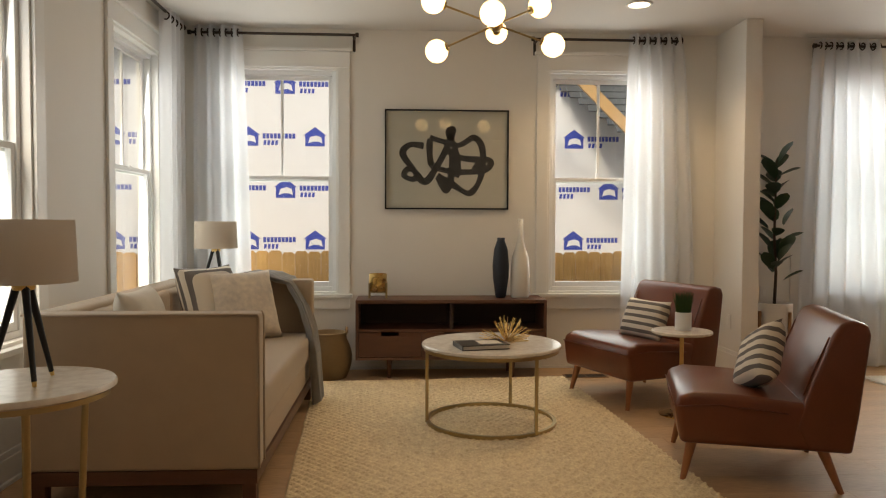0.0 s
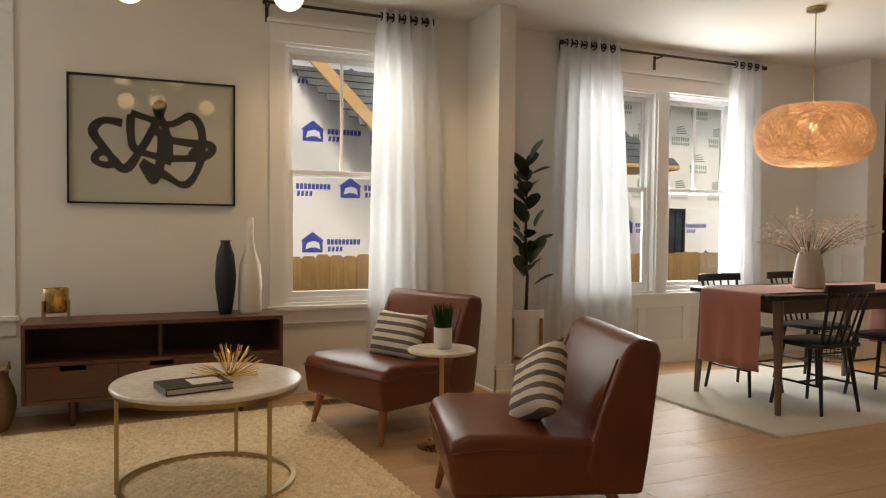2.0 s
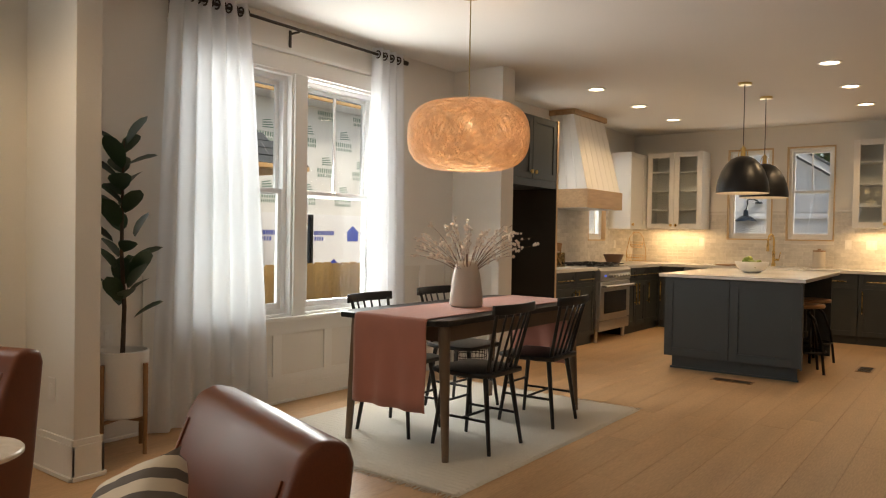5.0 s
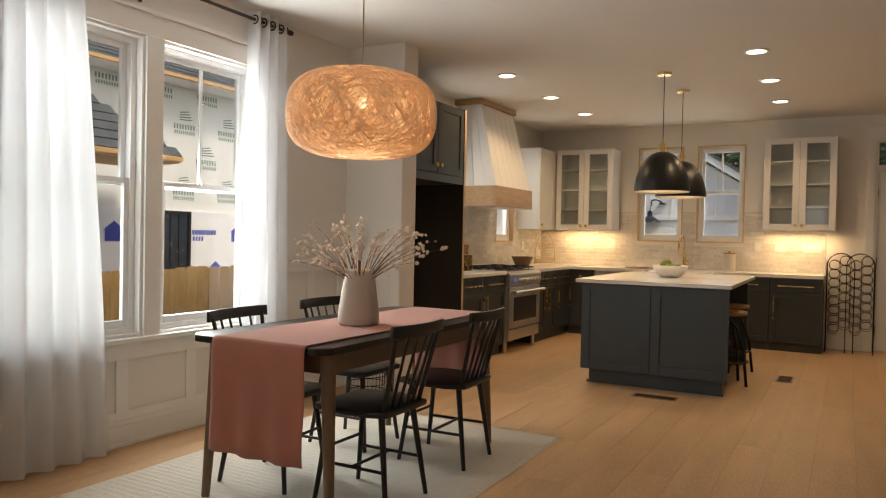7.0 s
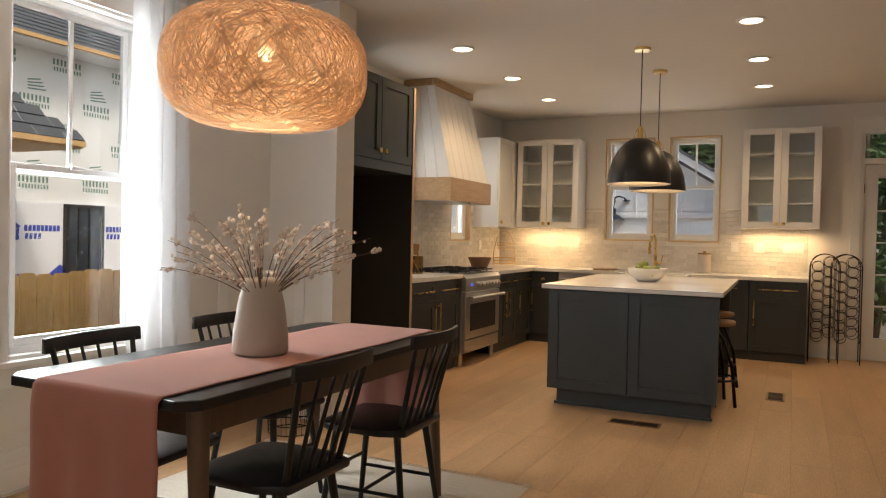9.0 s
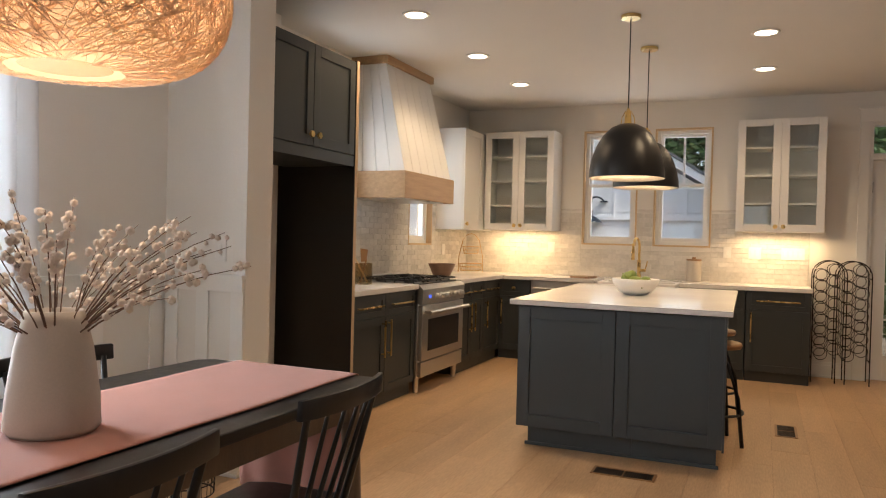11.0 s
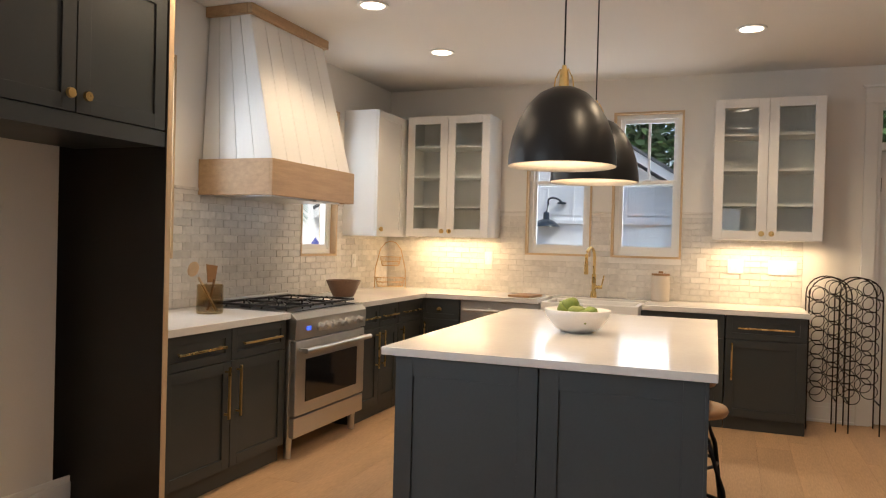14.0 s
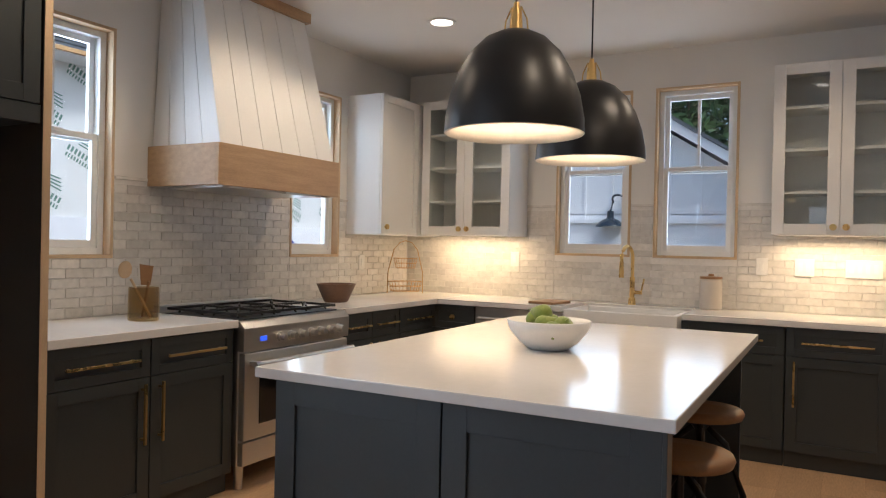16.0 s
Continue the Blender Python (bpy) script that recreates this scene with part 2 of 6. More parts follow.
PEAR = mat("green_pear", (0.22, 0.27, 0.05), 0.42, 0, 0.2, 14, 90, 0.06, second=(0.13, 0.19, 0.03))
FIBRE = cloth_mat("woven_paper_fibre", (0.96, 0.84, 0.71), 0.06, 200, 0.64)
DRUMLIN = cloth_mat("drum_liner_fibre", (0.72, 0.57, 0.43), 0.11, 300)
INK = mat("black_ink_brushwork", (0.026, 0.018, 0.016), 0.7, 0, 0.3, 14, 120, 0.05)
PAPER = mat("art_paper", (0.60, 0.55, 0.49), 0.8, 0, 0.02, 4, 200, 0.05)
BULB = mat("warm_lit_globe", (1.0, 0.70, 0.36), 0.3, 0, 0.0, 2, 20, 0, emit=2.6)
FILAMENT = mat("glowing_bulb", (1.0, 0.80, 0.50), 0.3, 0, 0.0, 2, 20, 0, emit=14)
DISC = mat("downlight_lens", (1.0, 0.86, 0.66), 0.3, 0, 0.0, 2, 20, 0, emit=5)
PENDIN = mat("white_enamel_inside", (0.80, 0.74, 0.66), 0.4)
COPPERW = mat("gold_wire", (0.55, 0.34, 0.14), 0.35, 1, 0.1, 10, 200, 0.02)
SEATWOOD = mat("honey_elm_seat", (0.30, 0.155, 0.065), 0.42, 0, 0.15, 5, 60, 0.05, (2, 9, 9))
DARKWOOD = mat("carved_dark_wood_bowl", (0.15, 0.075, 0.04), 0.45, 0, 0.2, 8, 80, 0.1)
BLUE = mat("blue_lit_display", (0.05, 0.12, 1.0), 0.3, 0, 0, 2, 20, 0, emit=0.7)
VENT = mat("bronze_vent", (0.06, 0.045, 0.035), 0.45, 0.7, 0.1, 10, 100, 0.05)
# outside
WRAP = mat("white_house_wrap", (0.80, 0.82, 0.86), 0.55, 0, 0.03, 1.2, 9, 0.9, (1, 1, 0.5))
WRAPG = mat("grey_foil_house_wrap", (0.74, 0.75, 0.74), 0.5, 0, 0.04, 1.2, 9, 0.9, (1, 1, 0.5))
PRINTB = mat("blue_print", (0.03, 0.065, 0.42), 0.6)
PRINTG = mat("green_print", (0.13, 0.24, 0.19), 0.6)
FENCE = mat("new_pine_fence", (0.62, 0.38, 0.145), 0.7, 0, 0.16, 4, 40, 0.1, (9, 9, 1), 0.10, second=(0.48, 0.27, 0.09))
SHINGLE = mat("grey_shingle", (0.085, 0.095, 0.105), 0.9, 0, 0.25, 6, 60, 0.5, (1, 1, 1), 0.12)
RAWWOOD = mat("raw_lumber", (0.55, 0.34, 0.15), 0.7, 0, 0.14, 4, 40, 0.1, (1, 9, 9))
SIDING = mat("white_board_siding", (0.86, 0.87, 0.88), 0.5, 0, 0.03, 4, 60, 0.05)
LAPGREY = mat("grey_lap_siding", (0.36, 0.39, 0.41), 0.7, 0, 0.08, 3, 40, 0.1)
DIRT = mat("bare_ground", (0.16, 0.13, 0.09), 0.95, 0, 0.25, 3, 40, 0.8)
FOLIAGE = mat("bamboo_leaves", (0.05, 0.11, 0.025), 0.6, 0, 0.4, 2, 14, 0.2)
DKWIN = mat("dark_window_glass", (0.02, 0.03, 0.045), 0.08, 0, 0.1, 2, 20, 0)

# ---- building helpers ----


def box(bm, x0, y0, z0, x1, y1, z1, m=None):
    geo = bmesh.ops.create_cube(bm, size=1.0)["verts"]
    t = Matrix.Translation(((x0 + x1) / 2, (y0 + y1) / 2, (z0 + z1) / 2)) @ Matrix.Diagonal((abs(x1 - x0), abs(y1 - y0), abs(z1 - z0), 1))
    bmesh.ops.transform(bm, matrix=(m @ t) if m else t, verts=geo)
    return geo


def cyl(bm, p0, p1, r0, r1=None, n=12, caps=True):
    p0, p1 = Vector(p0), Vector(p1)
    d = p1 - p0
    turn = d.to_track_quat("Z", "Y").to_matrix().to_4x4()
    return bmesh.ops.create_cone(bm, cap_ends=caps, segments=n, radius1=r0, radius2=r0 if r1 is None else r1, depth=d.length, matrix=Matrix.Translation((p0 + p1) / 2) @ turn)["verts"]


def lathe(bm, profile, n=32, at=(0, 0, 0), closed=True):
    """Turn a profile of (radius, height) about the vertical axis."""
    rings = []
    for r, z in profile:
        if r < 1e-5:
            rings.append([bm.verts.new((at[0], at[1], at[2] + z))])
        else:
            rings.append([bm.verts.new((at[0] + r * math.cos(2 * math.pi * i / n), at[1] + r * math.sin(2 * math.pi * i / n), at[2] + z)) for i in range(n)])
    for a, b in zip(rings, rings[1:]):
        for i in range(n):
            j = (i + 1) % n
            if len(a) == 1 and len(b) == 1:
                continue
            if len(a) == 1:
                bm.faces.new((a[0], b[j], b[i]))
            elif len(b) == 1:
                bm.faces.new((a[i], a[j], b[0]))
            else:
                bm.faces.new((a[i], a[j], b[j], b[i]))
    if closed:
        for ring in (rings[0], rings[-1]):
            if len(ring) > 1:
                bm.faces.new(ring if ring is rings[-1] else ring[::-1])


def tube(bm, pts, r, n=8, ring=False):
    """A round bar along points; ring joins its ends."""
    pts = [Vector(p) for p in pts]
    loops = []
    for i, p in enumerate(pts):
        a = pts[i - 1] if (i or ring) else p
        b = pts[(i + 1) % len(pts)] if (i + 1 < len(pts) or ring) else p
        d = (b - a).normalized()
        side = d.cross(Vector((0, 0, 1)) if abs(d.z) < 0.9 else Vector((1, 0, 0))).normalized()
        up = side.cross(d)
        rr = r[i] if isinstance(r, (list, tuple)) else r
        loops.append([bm.verts.new(p + rr * (math.cos(2 * math.pi * k / n) * side + math.sin(2 * math.pi * k / n) * up)) for k in range(n)])
    last = len(loops) if ring else len(loops) - 1
    for i in range(last):
        a, b = loops[i], loops[(i + 1) % len(loops)]
        for k in range(n):
            bm.faces.new((a[k], a[(k + 1) % n], b[(k + 1) % n], b[k]))
    if not ring:
        bm.faces.new(loops[0][::-1])
        bm.faces.new(loops[-1])


def prism(bm, poly, lo, hi, plane="xz"):
    """A flat outline given thickness across the third axis."""
    def at(u, v, w):
        return {"xz": (u, w, v), "yz": (w, u, v), "xy": (u, v, w)}[plane]
    a = [bm.verts.new(at(u, v, lo)) for u, v in poly]
    b = [bm.verts.new(at(u, v, hi)) for u, v in poly]
    bm.faces.new(a)
    bm.faces.new(b[::-1])
    for i in range(len(poly)):
        j = (i + 1) % len(poly)
        bm.faces.new((a[j], a[i], b[i], b[j]))


def cushion(bm, sx, sy, sz, n=14, puff=0.5):
    """A stuffed pillow, flat in z, with pinched corners."""
    top, bot = {}, {}
    for i in range(n + 1):
        for j in range(n + 1):
            u, v = 2 * i / n - 1, 2 * j / n - 1
            h = sz / 2 * (max(0, (1 - u ** 4)) * max(0, (1 - v ** 4))) ** puff
            k = 1 - 0.07 * (1 - u * u) * abs(v) ** 3 - 0.0
            q = 1 - 0.07 * (1 - v * v) * abs(u) ** 3
            p = (u * sx / 2 * q, v * sy / 2 * k)
            w = 0.006 * noise.noise((u * 3, v * 3, sx * 9))
            top[i, j] = bm.verts.new((*p, h + w))
            bot[i, j] = top[i, j] if i in (0, n) or j in (0, n) else bm.verts.new((*p, -h + w))
    for i in range(n):
        for j in range(n):
            bm.faces.new((top[i, j], top[i + 1, j], top[i + 1, j + 1], top[i, j + 1]))
            bm.faces.new((bot[i, j + 1], bot[i + 1, j + 1], bot[i + 1, j], bot[i, j]))


def finish(name, bm, material, bevel=0.0, smooth=False, seg=2):
    bmesh.ops.recalc_face_normals(bm, faces=bm.faces)
    if bevel:
        sharp = [e for e in bm.edges if len(e.link_faces) == 2 and e.calc_face_angle(0) > 0.6]
        bmesh.ops.bevel(bm, geom=sharp, offset=bevel, segments=seg, profile=0.6, affect="EDGES", clamp_overlap=True)
    me = bpy.data.meshes.new(name)
    bm.to_mesh(me)
    bm.free()
    me.materials.append(material)
    if smooth:
        me.shade_smooth()
        if smooth == "auto":
            me.set_sharp_from_angle(angle=radians(40))
    return me


def part(root, name, bm, material, bevel=0.0, smooth=False, label="", seg=2):
    """A mesh under a thing; its geometry is given in the thing's own axes."""
    ob = new(name, finish(name, bm, material, bevel, smooth, seg))
    ob.parent = root
    if label:
        ob["label"] = label
    return ob


def thing(name, label, category, m=None, group="", kind=""):
    ob = new(name)
    ob.empty_display_size = 0.1
    if m:
        ob.matrix_basis = m
    return tagged(ob, label, category, group, kind)


def solid(name, bm, material, label, category, m=None, bevel=0.0, smooth=False, group="", kind=""):
    ob = new(name, finish(name, bm, material, bevel, smooth))
    if m:
        ob.matrix_basis = m
    return tagged(ob, label, category, group, kind)


def boxes(*items):
    bm = bmesh.new()
    for it in items:
        box(bm, *it)
    return bm


# ---- structure ----
NORTH, KNORTH, WEST, EAST, SOUTH = 6.40, 6.64, -1.50, 11.70, -1.3


def wall(name, u0, u1, m, openings=(), thick=0.16, top=CEIL, label="painted plaster wall"):
    """A wall whose room face is local y = 0 and which is thick away from the room; openings: (u0, u1, z0, z1)."""
    bm, u = bmesh.new(), u0
    for a, b, z0, z1 in sorted(openings):
        if a > u:
            box(bm, u, 0, 0, a, thick, top)
        if z0 > 0:
            box(bm, a, 0, 0, b, thick, z0)
        box(bm, a, 0, z1, b, thick, top)
        u = b
    box(bm, u, 0, 0, u1, thick, top)
    return solid(name, bm, WALL, label, "wall", m, kind="structure")


N = Matrix.Translation((0, NORTH, 0))
KN = Matrix.Translation((0, KNORTH, 0))
Em = pose(EAST, 0, 0, 0, 0, -90)
Wm = pose(WEST, 0, 0, 0, 0, 90)
LW_A, LW_B = (-1.14, -0.21, 0.62, 2.45), (1.505, 2.40, 0.62, 2.45)
DW_1, DW_2 = (3.84, 4.755, 0.62, 2.38), (4.875, 5.67, 0.62, 2.38)
KW_A, KW_B = (8.2, 8.765, 1.185, 2.395), (10.155, 10.71, 1.185, 2.395)
EW_1, EW_2 = (4.675, 5.265, 1.23, 2.475), (3.925, 4.505, 1.23, 2.475)
wall("wall_north", -1.66, 6.74, N, (LW_A, LW_B, DW_1, DW_2), label="warm white plaster wall with tall windows")
wall("wall_north_kitchen", 7.85, 11.86, KN, (KW_A, KW_B), label="pale grey kitchen wall with two narrow windows")
wall("wall_alcove", 6.74, 7.85, Matrix.Translation((0, 6.5, 0)), label="plain back wall of the refrigerator alcove")
wall("wall_east", -6.80, 1.14, Em, [(-b, -a, z0, z1) for a, b, z0, z1 in (EW_1, EW_2)] + [(-2.52, -1.62, 0, 2.47)], label="pale grey kitchen wall with sink windows")
LWW = [(5.10, 6.0, 0.62, 2.45), (3.25, 4.12, 0.62, 2.45)]
wall("wall_west", -1.46, 6.56, Wm, LWW, label="warm white plaster wall with tall windows")
wall("wall_south", -11.86, 1.66, pose(0, SOUTH, 0, 0, 0, 180), label="plain painted wall")
solid("wall_pier", boxes((2.92, 5.88, 0, 3.05, NORTH, CEIL)), WALL, "painted wall pier between living and dining areas", "wall", bevel=0.004, kind="structure")
solid("wall_stub", boxes((6.73, 5.86, 0, 6.94, 6.5, CEIL)), WALL, "painted wall stub beside the refrigerator alcove", "wall", bevel=0.004, kind="structure")
solid("ceiling", boxes((-1.7, -1.5, CEIL, 11.9, 6.82, CEIL + 0.2)), CEILING, "smooth white painted ceiling", "ceiling", kind="structure")
# downlight trims and lenses
for x, y in DOWN:
    d = thing("downlight", "lit round recessed ceiling downlight with white trim", "light", Matrix.Translation((x, y, CEIL)), "ceiling downlights")
    bm = bmesh.new()
    lathe(bm, [(0.072, -0.001), (0.096, -0.001), (0.094, -0.009), (0.074, -0.009)], 28, closed=False)
    part(d, "trim_ring", bm, TRIM, smooth="auto")
    bm = bmesh.new()
    lathe(bm, [(0, -0.003), (0.073, -0.003), (0.073, -0.006), (0, -0.006)], 28, closed=False)
    part(d, "lens", bm, DISC)

# baseboards with a shoe moulding
def baseboard(x0, y0, x1, y1, nx, ny, h=0.15):
    bm = bmesh.new()
    for d0, d1, z0, z1 in ((0.0, 0.016, 0, h - 0.03), (0, 0.011, h - 0.03, h), (0.0, 0.03, 0, 0.02)):
        box(bm, x0 + nx * d0, y0 + ny * d0, z0, x1 + nx * d1, y1 + ny * d1, z1)
    return solid("baseboard", bm, TRIM, "white painted baseboard with shoe moulding", "baseboard", bevel=0.003, kind="structure")


baseboard(-1.5, NORTH, 2.92, NORTH, 0, -1)
baseboard(3.05, NORTH, 6.73, NORTH, 0, -1)
baseboard(2.92, 5.864, 2.92, NORTH - 0.03, -1, 0, 0.2)
baseboard(3.05, 5.864, 3.05, NORTH - 0.03, 1, 0, 0.2)
baseboard(2.904, 5.88, 3.066, 5.88, 0, -1, 0.2)
baseboard(6.73, 5.87, 6.73, NORTH - 0.03, -1, 0)
baseboard(6.95, 6.5, 7.94, 6.5, 0, -1)
baseboard(EAST, 2.62, EAST, 3.02, -1, 0)
baseboard(EAST, -1.3, EAST, 1.52, -1, 0)
baseboard(WEST, -1.3, WEST, NORTH - 0.03, 1, 0)
baseboard(-1.5, SOUTH, 11.7, SOUTH, 0, 1)


def window(name, m, u0, u1, z0, z1, deep=0.16, casing=True, wood=None, apron=True):
    """A double-hung window, two lights over one, set in its opening; local y = 0 is the room face, y grows outward."""
    w = thing(name, "white double-hung window with a two-over-one sash" if not wood else "white double-hung window in unpainted oak jambs", "window", m, kind="structure")
    jm = wood or TRIM
    bm = bmesh.new()
    a = 0.018
    y0 = -0.008 if wood else 0.0
    for b in ((u0, y0, z0, u0 + a, deep, z1), (u1 - a, y0, z0, u1, deep, z1), (u0 + a, y0, z1 - a, u1 - a, deep, z1), (u0 + a, y0, z0, u1 - a, deep, z0 + a)):
        box(bm, *b)
    part(w, "jamb", bm, jm, 0.002)
    f0, f1, g0, g1, fr = u0 + a, u1 - a, z0 + a, z1 - a, 0.035
    bm = boxes((f0, 0.05, g0, f0 + fr, 0.13, g1), (f1 - fr, 0.05, g0, f1, 0.13, g1), (f0 + fr, 0.05, g1 - fr, f1 - fr, 0.13, g1), (f0 + fr, 0.05, g0, f1 - fr, 0.13, g0 + fr))
    part(w, "frame", bm, VINYL, 0.003)
    zm = (g0 + g1) / 2 + 0.02
    s = 0.032
    i0, i1 = f0 + fr, f1 - fr
    for label, ya, yb, za, zb in (("upper_sash", 0.095, 0.12, zm - 0.02, g1 - fr), ("lower_sash", 0.06, 0.09, g0 + fr, zm + 0.025)):
        bm = boxes((i0, ya, za, i0 + s, yb, zb), (i1 - s, ya, za, i1, yb, zb), (i0 + s, ya, zb - s, i1 - s, yb, zb), (i0 + s, ya, za, i1 - s, yb, za + s * 1.3))
        if label == "upper_sash":
            c = (i0 + i1) / 2
            box(bm, c - 0.011, ya + 0.004, za + s, c + 0.011, yb - 0.004, zb - s)
        else:
            c = (i0 + i1) / 2
            box(bm, c - 0.03, ya - 0.012, zb - 0.012, c + 0.03, ya, zb + 0.006)
        part(w, label, bm, VINYL, 0.003)
        pane = part(w, "pane", boxes((i0 + s, (ya + yb) / 2 - 0.002, za + s, i1 - s, (ya + yb) / 2 + 0.002, zb - s)), GLASS)
        pane.visible_shadow = False
    return w


def casing(name, m, u0, u1, z0, z1, posts=()):
    """Flat painted casing with a capped head and a stool; posts are mullions between windows."""
    c = 0.095
    bm = boxes((u0 - c, -0.02, z0, u0, -0.001, z1), (u1, -0.02, z0, u1 + c, -0.001, z1), (u0 - c, -0.022, z1, u1 + c, -0.001, z1 + 0.125),
               (u0 - c - 0.02, -0.045, z1 + 0.125, u1 + c + 0.02, -0.001, z1 + 0.15), (u0 - c, -0.02, z0 - 0.125, u1 + c, -0.001, z0 - 0.028), (u0 - c - 0.02, -0.05, z0 - 0.028, u1 + c + 0.02, 0.04, z0))
    for a, b in posts:
        box(bm, a, -0.02, z0, b, -0.001, z1)
    return solid(name, bm, TRIM, "white painted window casing with stool and apron", "trim", m, 0.003, kind="structure")


window("window_1", N, *LW_A)
window("window_2", N, *LW_B)
window("window_3", N, *DW_1)
window("window_4", N, *DW_2)
casing("trim_window_1", N, *LW_A)
casing("trim_window_2", N, *LW_B)
casing("trim_window_3", N, DW_1[0], DW_2[1], 0.62, 2.38, [(4.755, 4.875)])
for i, (a, b, z0, z1) in enumerate(LWW):
    window("window_%d" % (5 + i), Wm, a, b, z0, z1)
    casing("trim_window_%d" % (5 + i), Wm, a, b, z0, z1)
window("window_7", KN, *KW_A, wood=PINE)
window("window_8", KN, *KW_B, wood=PINE)
for i, (a, b, z0, z1) in enumerate((EW_1, EW_2)):
    window("window_%d" % (9 + i), Em, -b, -a, z0, z1, wood=PINE)

# wainscot of the dining area
bm = bmesh.new()
for a, b in ((3.05, DW_1[0] - 0.1), (DW_2[1] + 0.1, 6.71)):
    box(bm, a, NORTH - 0.022, 0.955, b, NORTH - 0.001, 1.025)
    box(bm, a, NORTH - 0.04, 1.025, b, NORTH - 0.001, 1.045)
for x in (3.09, 3.62, 5.84, 6.28, 6.66):
    box(bm, x - 0.04, NORTH - 0.013, 0.151, x + 0.04, NORTH - 0.001, 0.955)
for x in (4.12, 4.62, 5.12, 5.56):
    box(bm, x - 0.04, NORTH - 0.013, 0.151, x + 0.04, NORTH - 0.001, 0.494)
box(bm, 3.05, NORTH - 0.012, 0.151, 6.7, NORTH - 0.002, 0.2)
solid("trim_wainscot_north", bm, TRIM, "white painted board wainscot with cap rail", "trim", bevel=0.002, kind="structure")
bm = boxes((6.708, 5.862, 0.955, 6.729, 6.36, 1.025), (6.69, 5.85, 1.025, 6.729, 6.36, 1.045))
for y in (5.902, 6.13, 6.34):
    box(bm, 6.717, y - 0.04, 0.151, 6.729, y + 0.04, 0.955)
solid("trim_wainscot_stub", bm, TRIM, "white painted board wainscot with cap rail", "trim", bevel=0.002, kind="structure")

# ---- kitchen ----


def shaker(bm, u0, u1, z0, z1, y, rail=0.06, t=0.02):
    """A shaker front facing local -y, its face at y."""
    for b in ((u0, y, z0, u0 + rail, y + t, z1), (u1 - rail, y, z0, u1, y + t, z1), (u0 + rail, y, z1 - rail, u1 - rail, y + t, z1), (u0 + rail, y, z0, u1 - rail, y + t, z0 + rail),
              (u0 + rail, y + 0.009, z0 + rail, u1 - rail, y + t, z1 - rail)):
        box(bm, *b)


def bar_handle(root, p0, p1, material=None, off=0.03):
    """A square bar pull standing off a front that faces local -y."""
    bm = bmesh.new()
    p0, p1 = Vector(p0), Vector(p1)
    d = (p1 - p0).normalized()
    r = 0.006
    a, b = p0 - d * 0.02, p1 + d * 0.02
    box(bm, min(a.x, b.x) - r, p0.y - off - r, min(a.z, b.z) - r, max(a.x, b.x) + r, p0.y - off + r, max(a.z, b.z) + r)
    for p in (p0, p1):
        box(bm, p.x - 0.005, p.y - off, p.z - 0.005, p.x + 0.005, p.y, p.z + 0.005)
    return part(root, "handle", bm, material or BRASS, 0.002, label="brushed brass bar handle")


def knob(root, x, y, z):
    bm = bmesh.new()
    cyl(bm, (x, y, z), (x, y - 0.018, z), 0.007, n=12)
    cyl(bm, (x, y - 0.016, z), (x, y - 0.028, z), 0.021, 0.019, n=20)
    return part(root, "knob", bm, BRASS, smooth="auto", label="round brass knob")


def base_cabinet(m, w, d, doors=2, drawers=2, handles="bar", label="charcoal shaker base cabinet with brass pulls", blind=False):
    """Local x along the front, local y into the cabinet; front at y = 0."""
    c = thing("base_cabinet", label, "cabinet", m, "kitchen base cabinets")
    part(c, "body", boxes((0, 0.021, 0.1, w, d, 0.874), (0, 0.04, 0, w, d, 0.1)), CAB, 0.002)
    g = 0.003
    for i in range(drawers):
        a, b = w * i / drawers + g, w * (i + 1) / drawers - g
        bm = bmesh.new()
        shaker(bm, a, b, 0.695, 0.868, 0, 0.045)
        part(c, "drawer", bm, CAB, 0.0015)
        if handles == "knob":
            knob(c, (a + b) / 2, 0, 0.78)
        else:
            h = min(0.16, (b - a) * 0.3)
            bar_handle(c, ((a + b) / 2 - h, 0, 0.78), ((a + b) / 2 + h, 0, 0.78))
    for i in range(doors):
        a, b = w * i / doors + g, w * (i + 1) / doors - g
        bm = bmesh.new()
        shaker(bm, a, b, 0.105, 0.69, 0)
        part(c, "door", bm, CAB, 0.0015)
        x = b - 0.045 if i == 0 and doors > 1 else a + 0.045
        bar_handle(c, (x, 0, 0.41), (x, 0, 0.64))
    return c


FY = 5.98  # front plane of the range run
FX = 11.07  # front plane of the sink run
base_cabinet(Matrix.Translation((7.985, FY, 0)), 1.01, 0.62)
base_cabinet(Matrix.Translation((9.905, FY, 0)), 0.66, 0.62)
base_cabinet(Matrix.Translation((10.57, FY, 0)), 0.5, 0.62, doors=1, drawers=1)
for y, w, k in ((6.0, 0.35, "knob"), (4.17, 0.605, "bar"), (3.56, 0.545, "bar")):
    base_cabinet(pose(FX, y, 0, 0, 0, -90), w, 0.62, doors=1, drawers=1, handles=k)
sc = thing("sink_cabinet", "charcoal cabinet under the apron sink", "cabinet", pose(FX, 4.955, 0, 0, 0, -90))
part(sc, "body", boxes((0, 0.021, 0.1, 0.78, 0.62, 0.64), (0, 0.07, 0, 0.78, 0.62, 0.1)), CAB, 0.002)
for i in range(2):
    bm = bmesh.new()
    shaker(bm, 0.39 * i + 0.003, 0.39 * i + 0.387, 0.105, 0.635, 0)
    part(sc, "door", bm, CAB, 0.0015)
    bar_handle(sc, (0.345 if i == 0 else 0.435, 0, 0.38), (0.345 if i == 0 else 0.435, 0, 0.58))
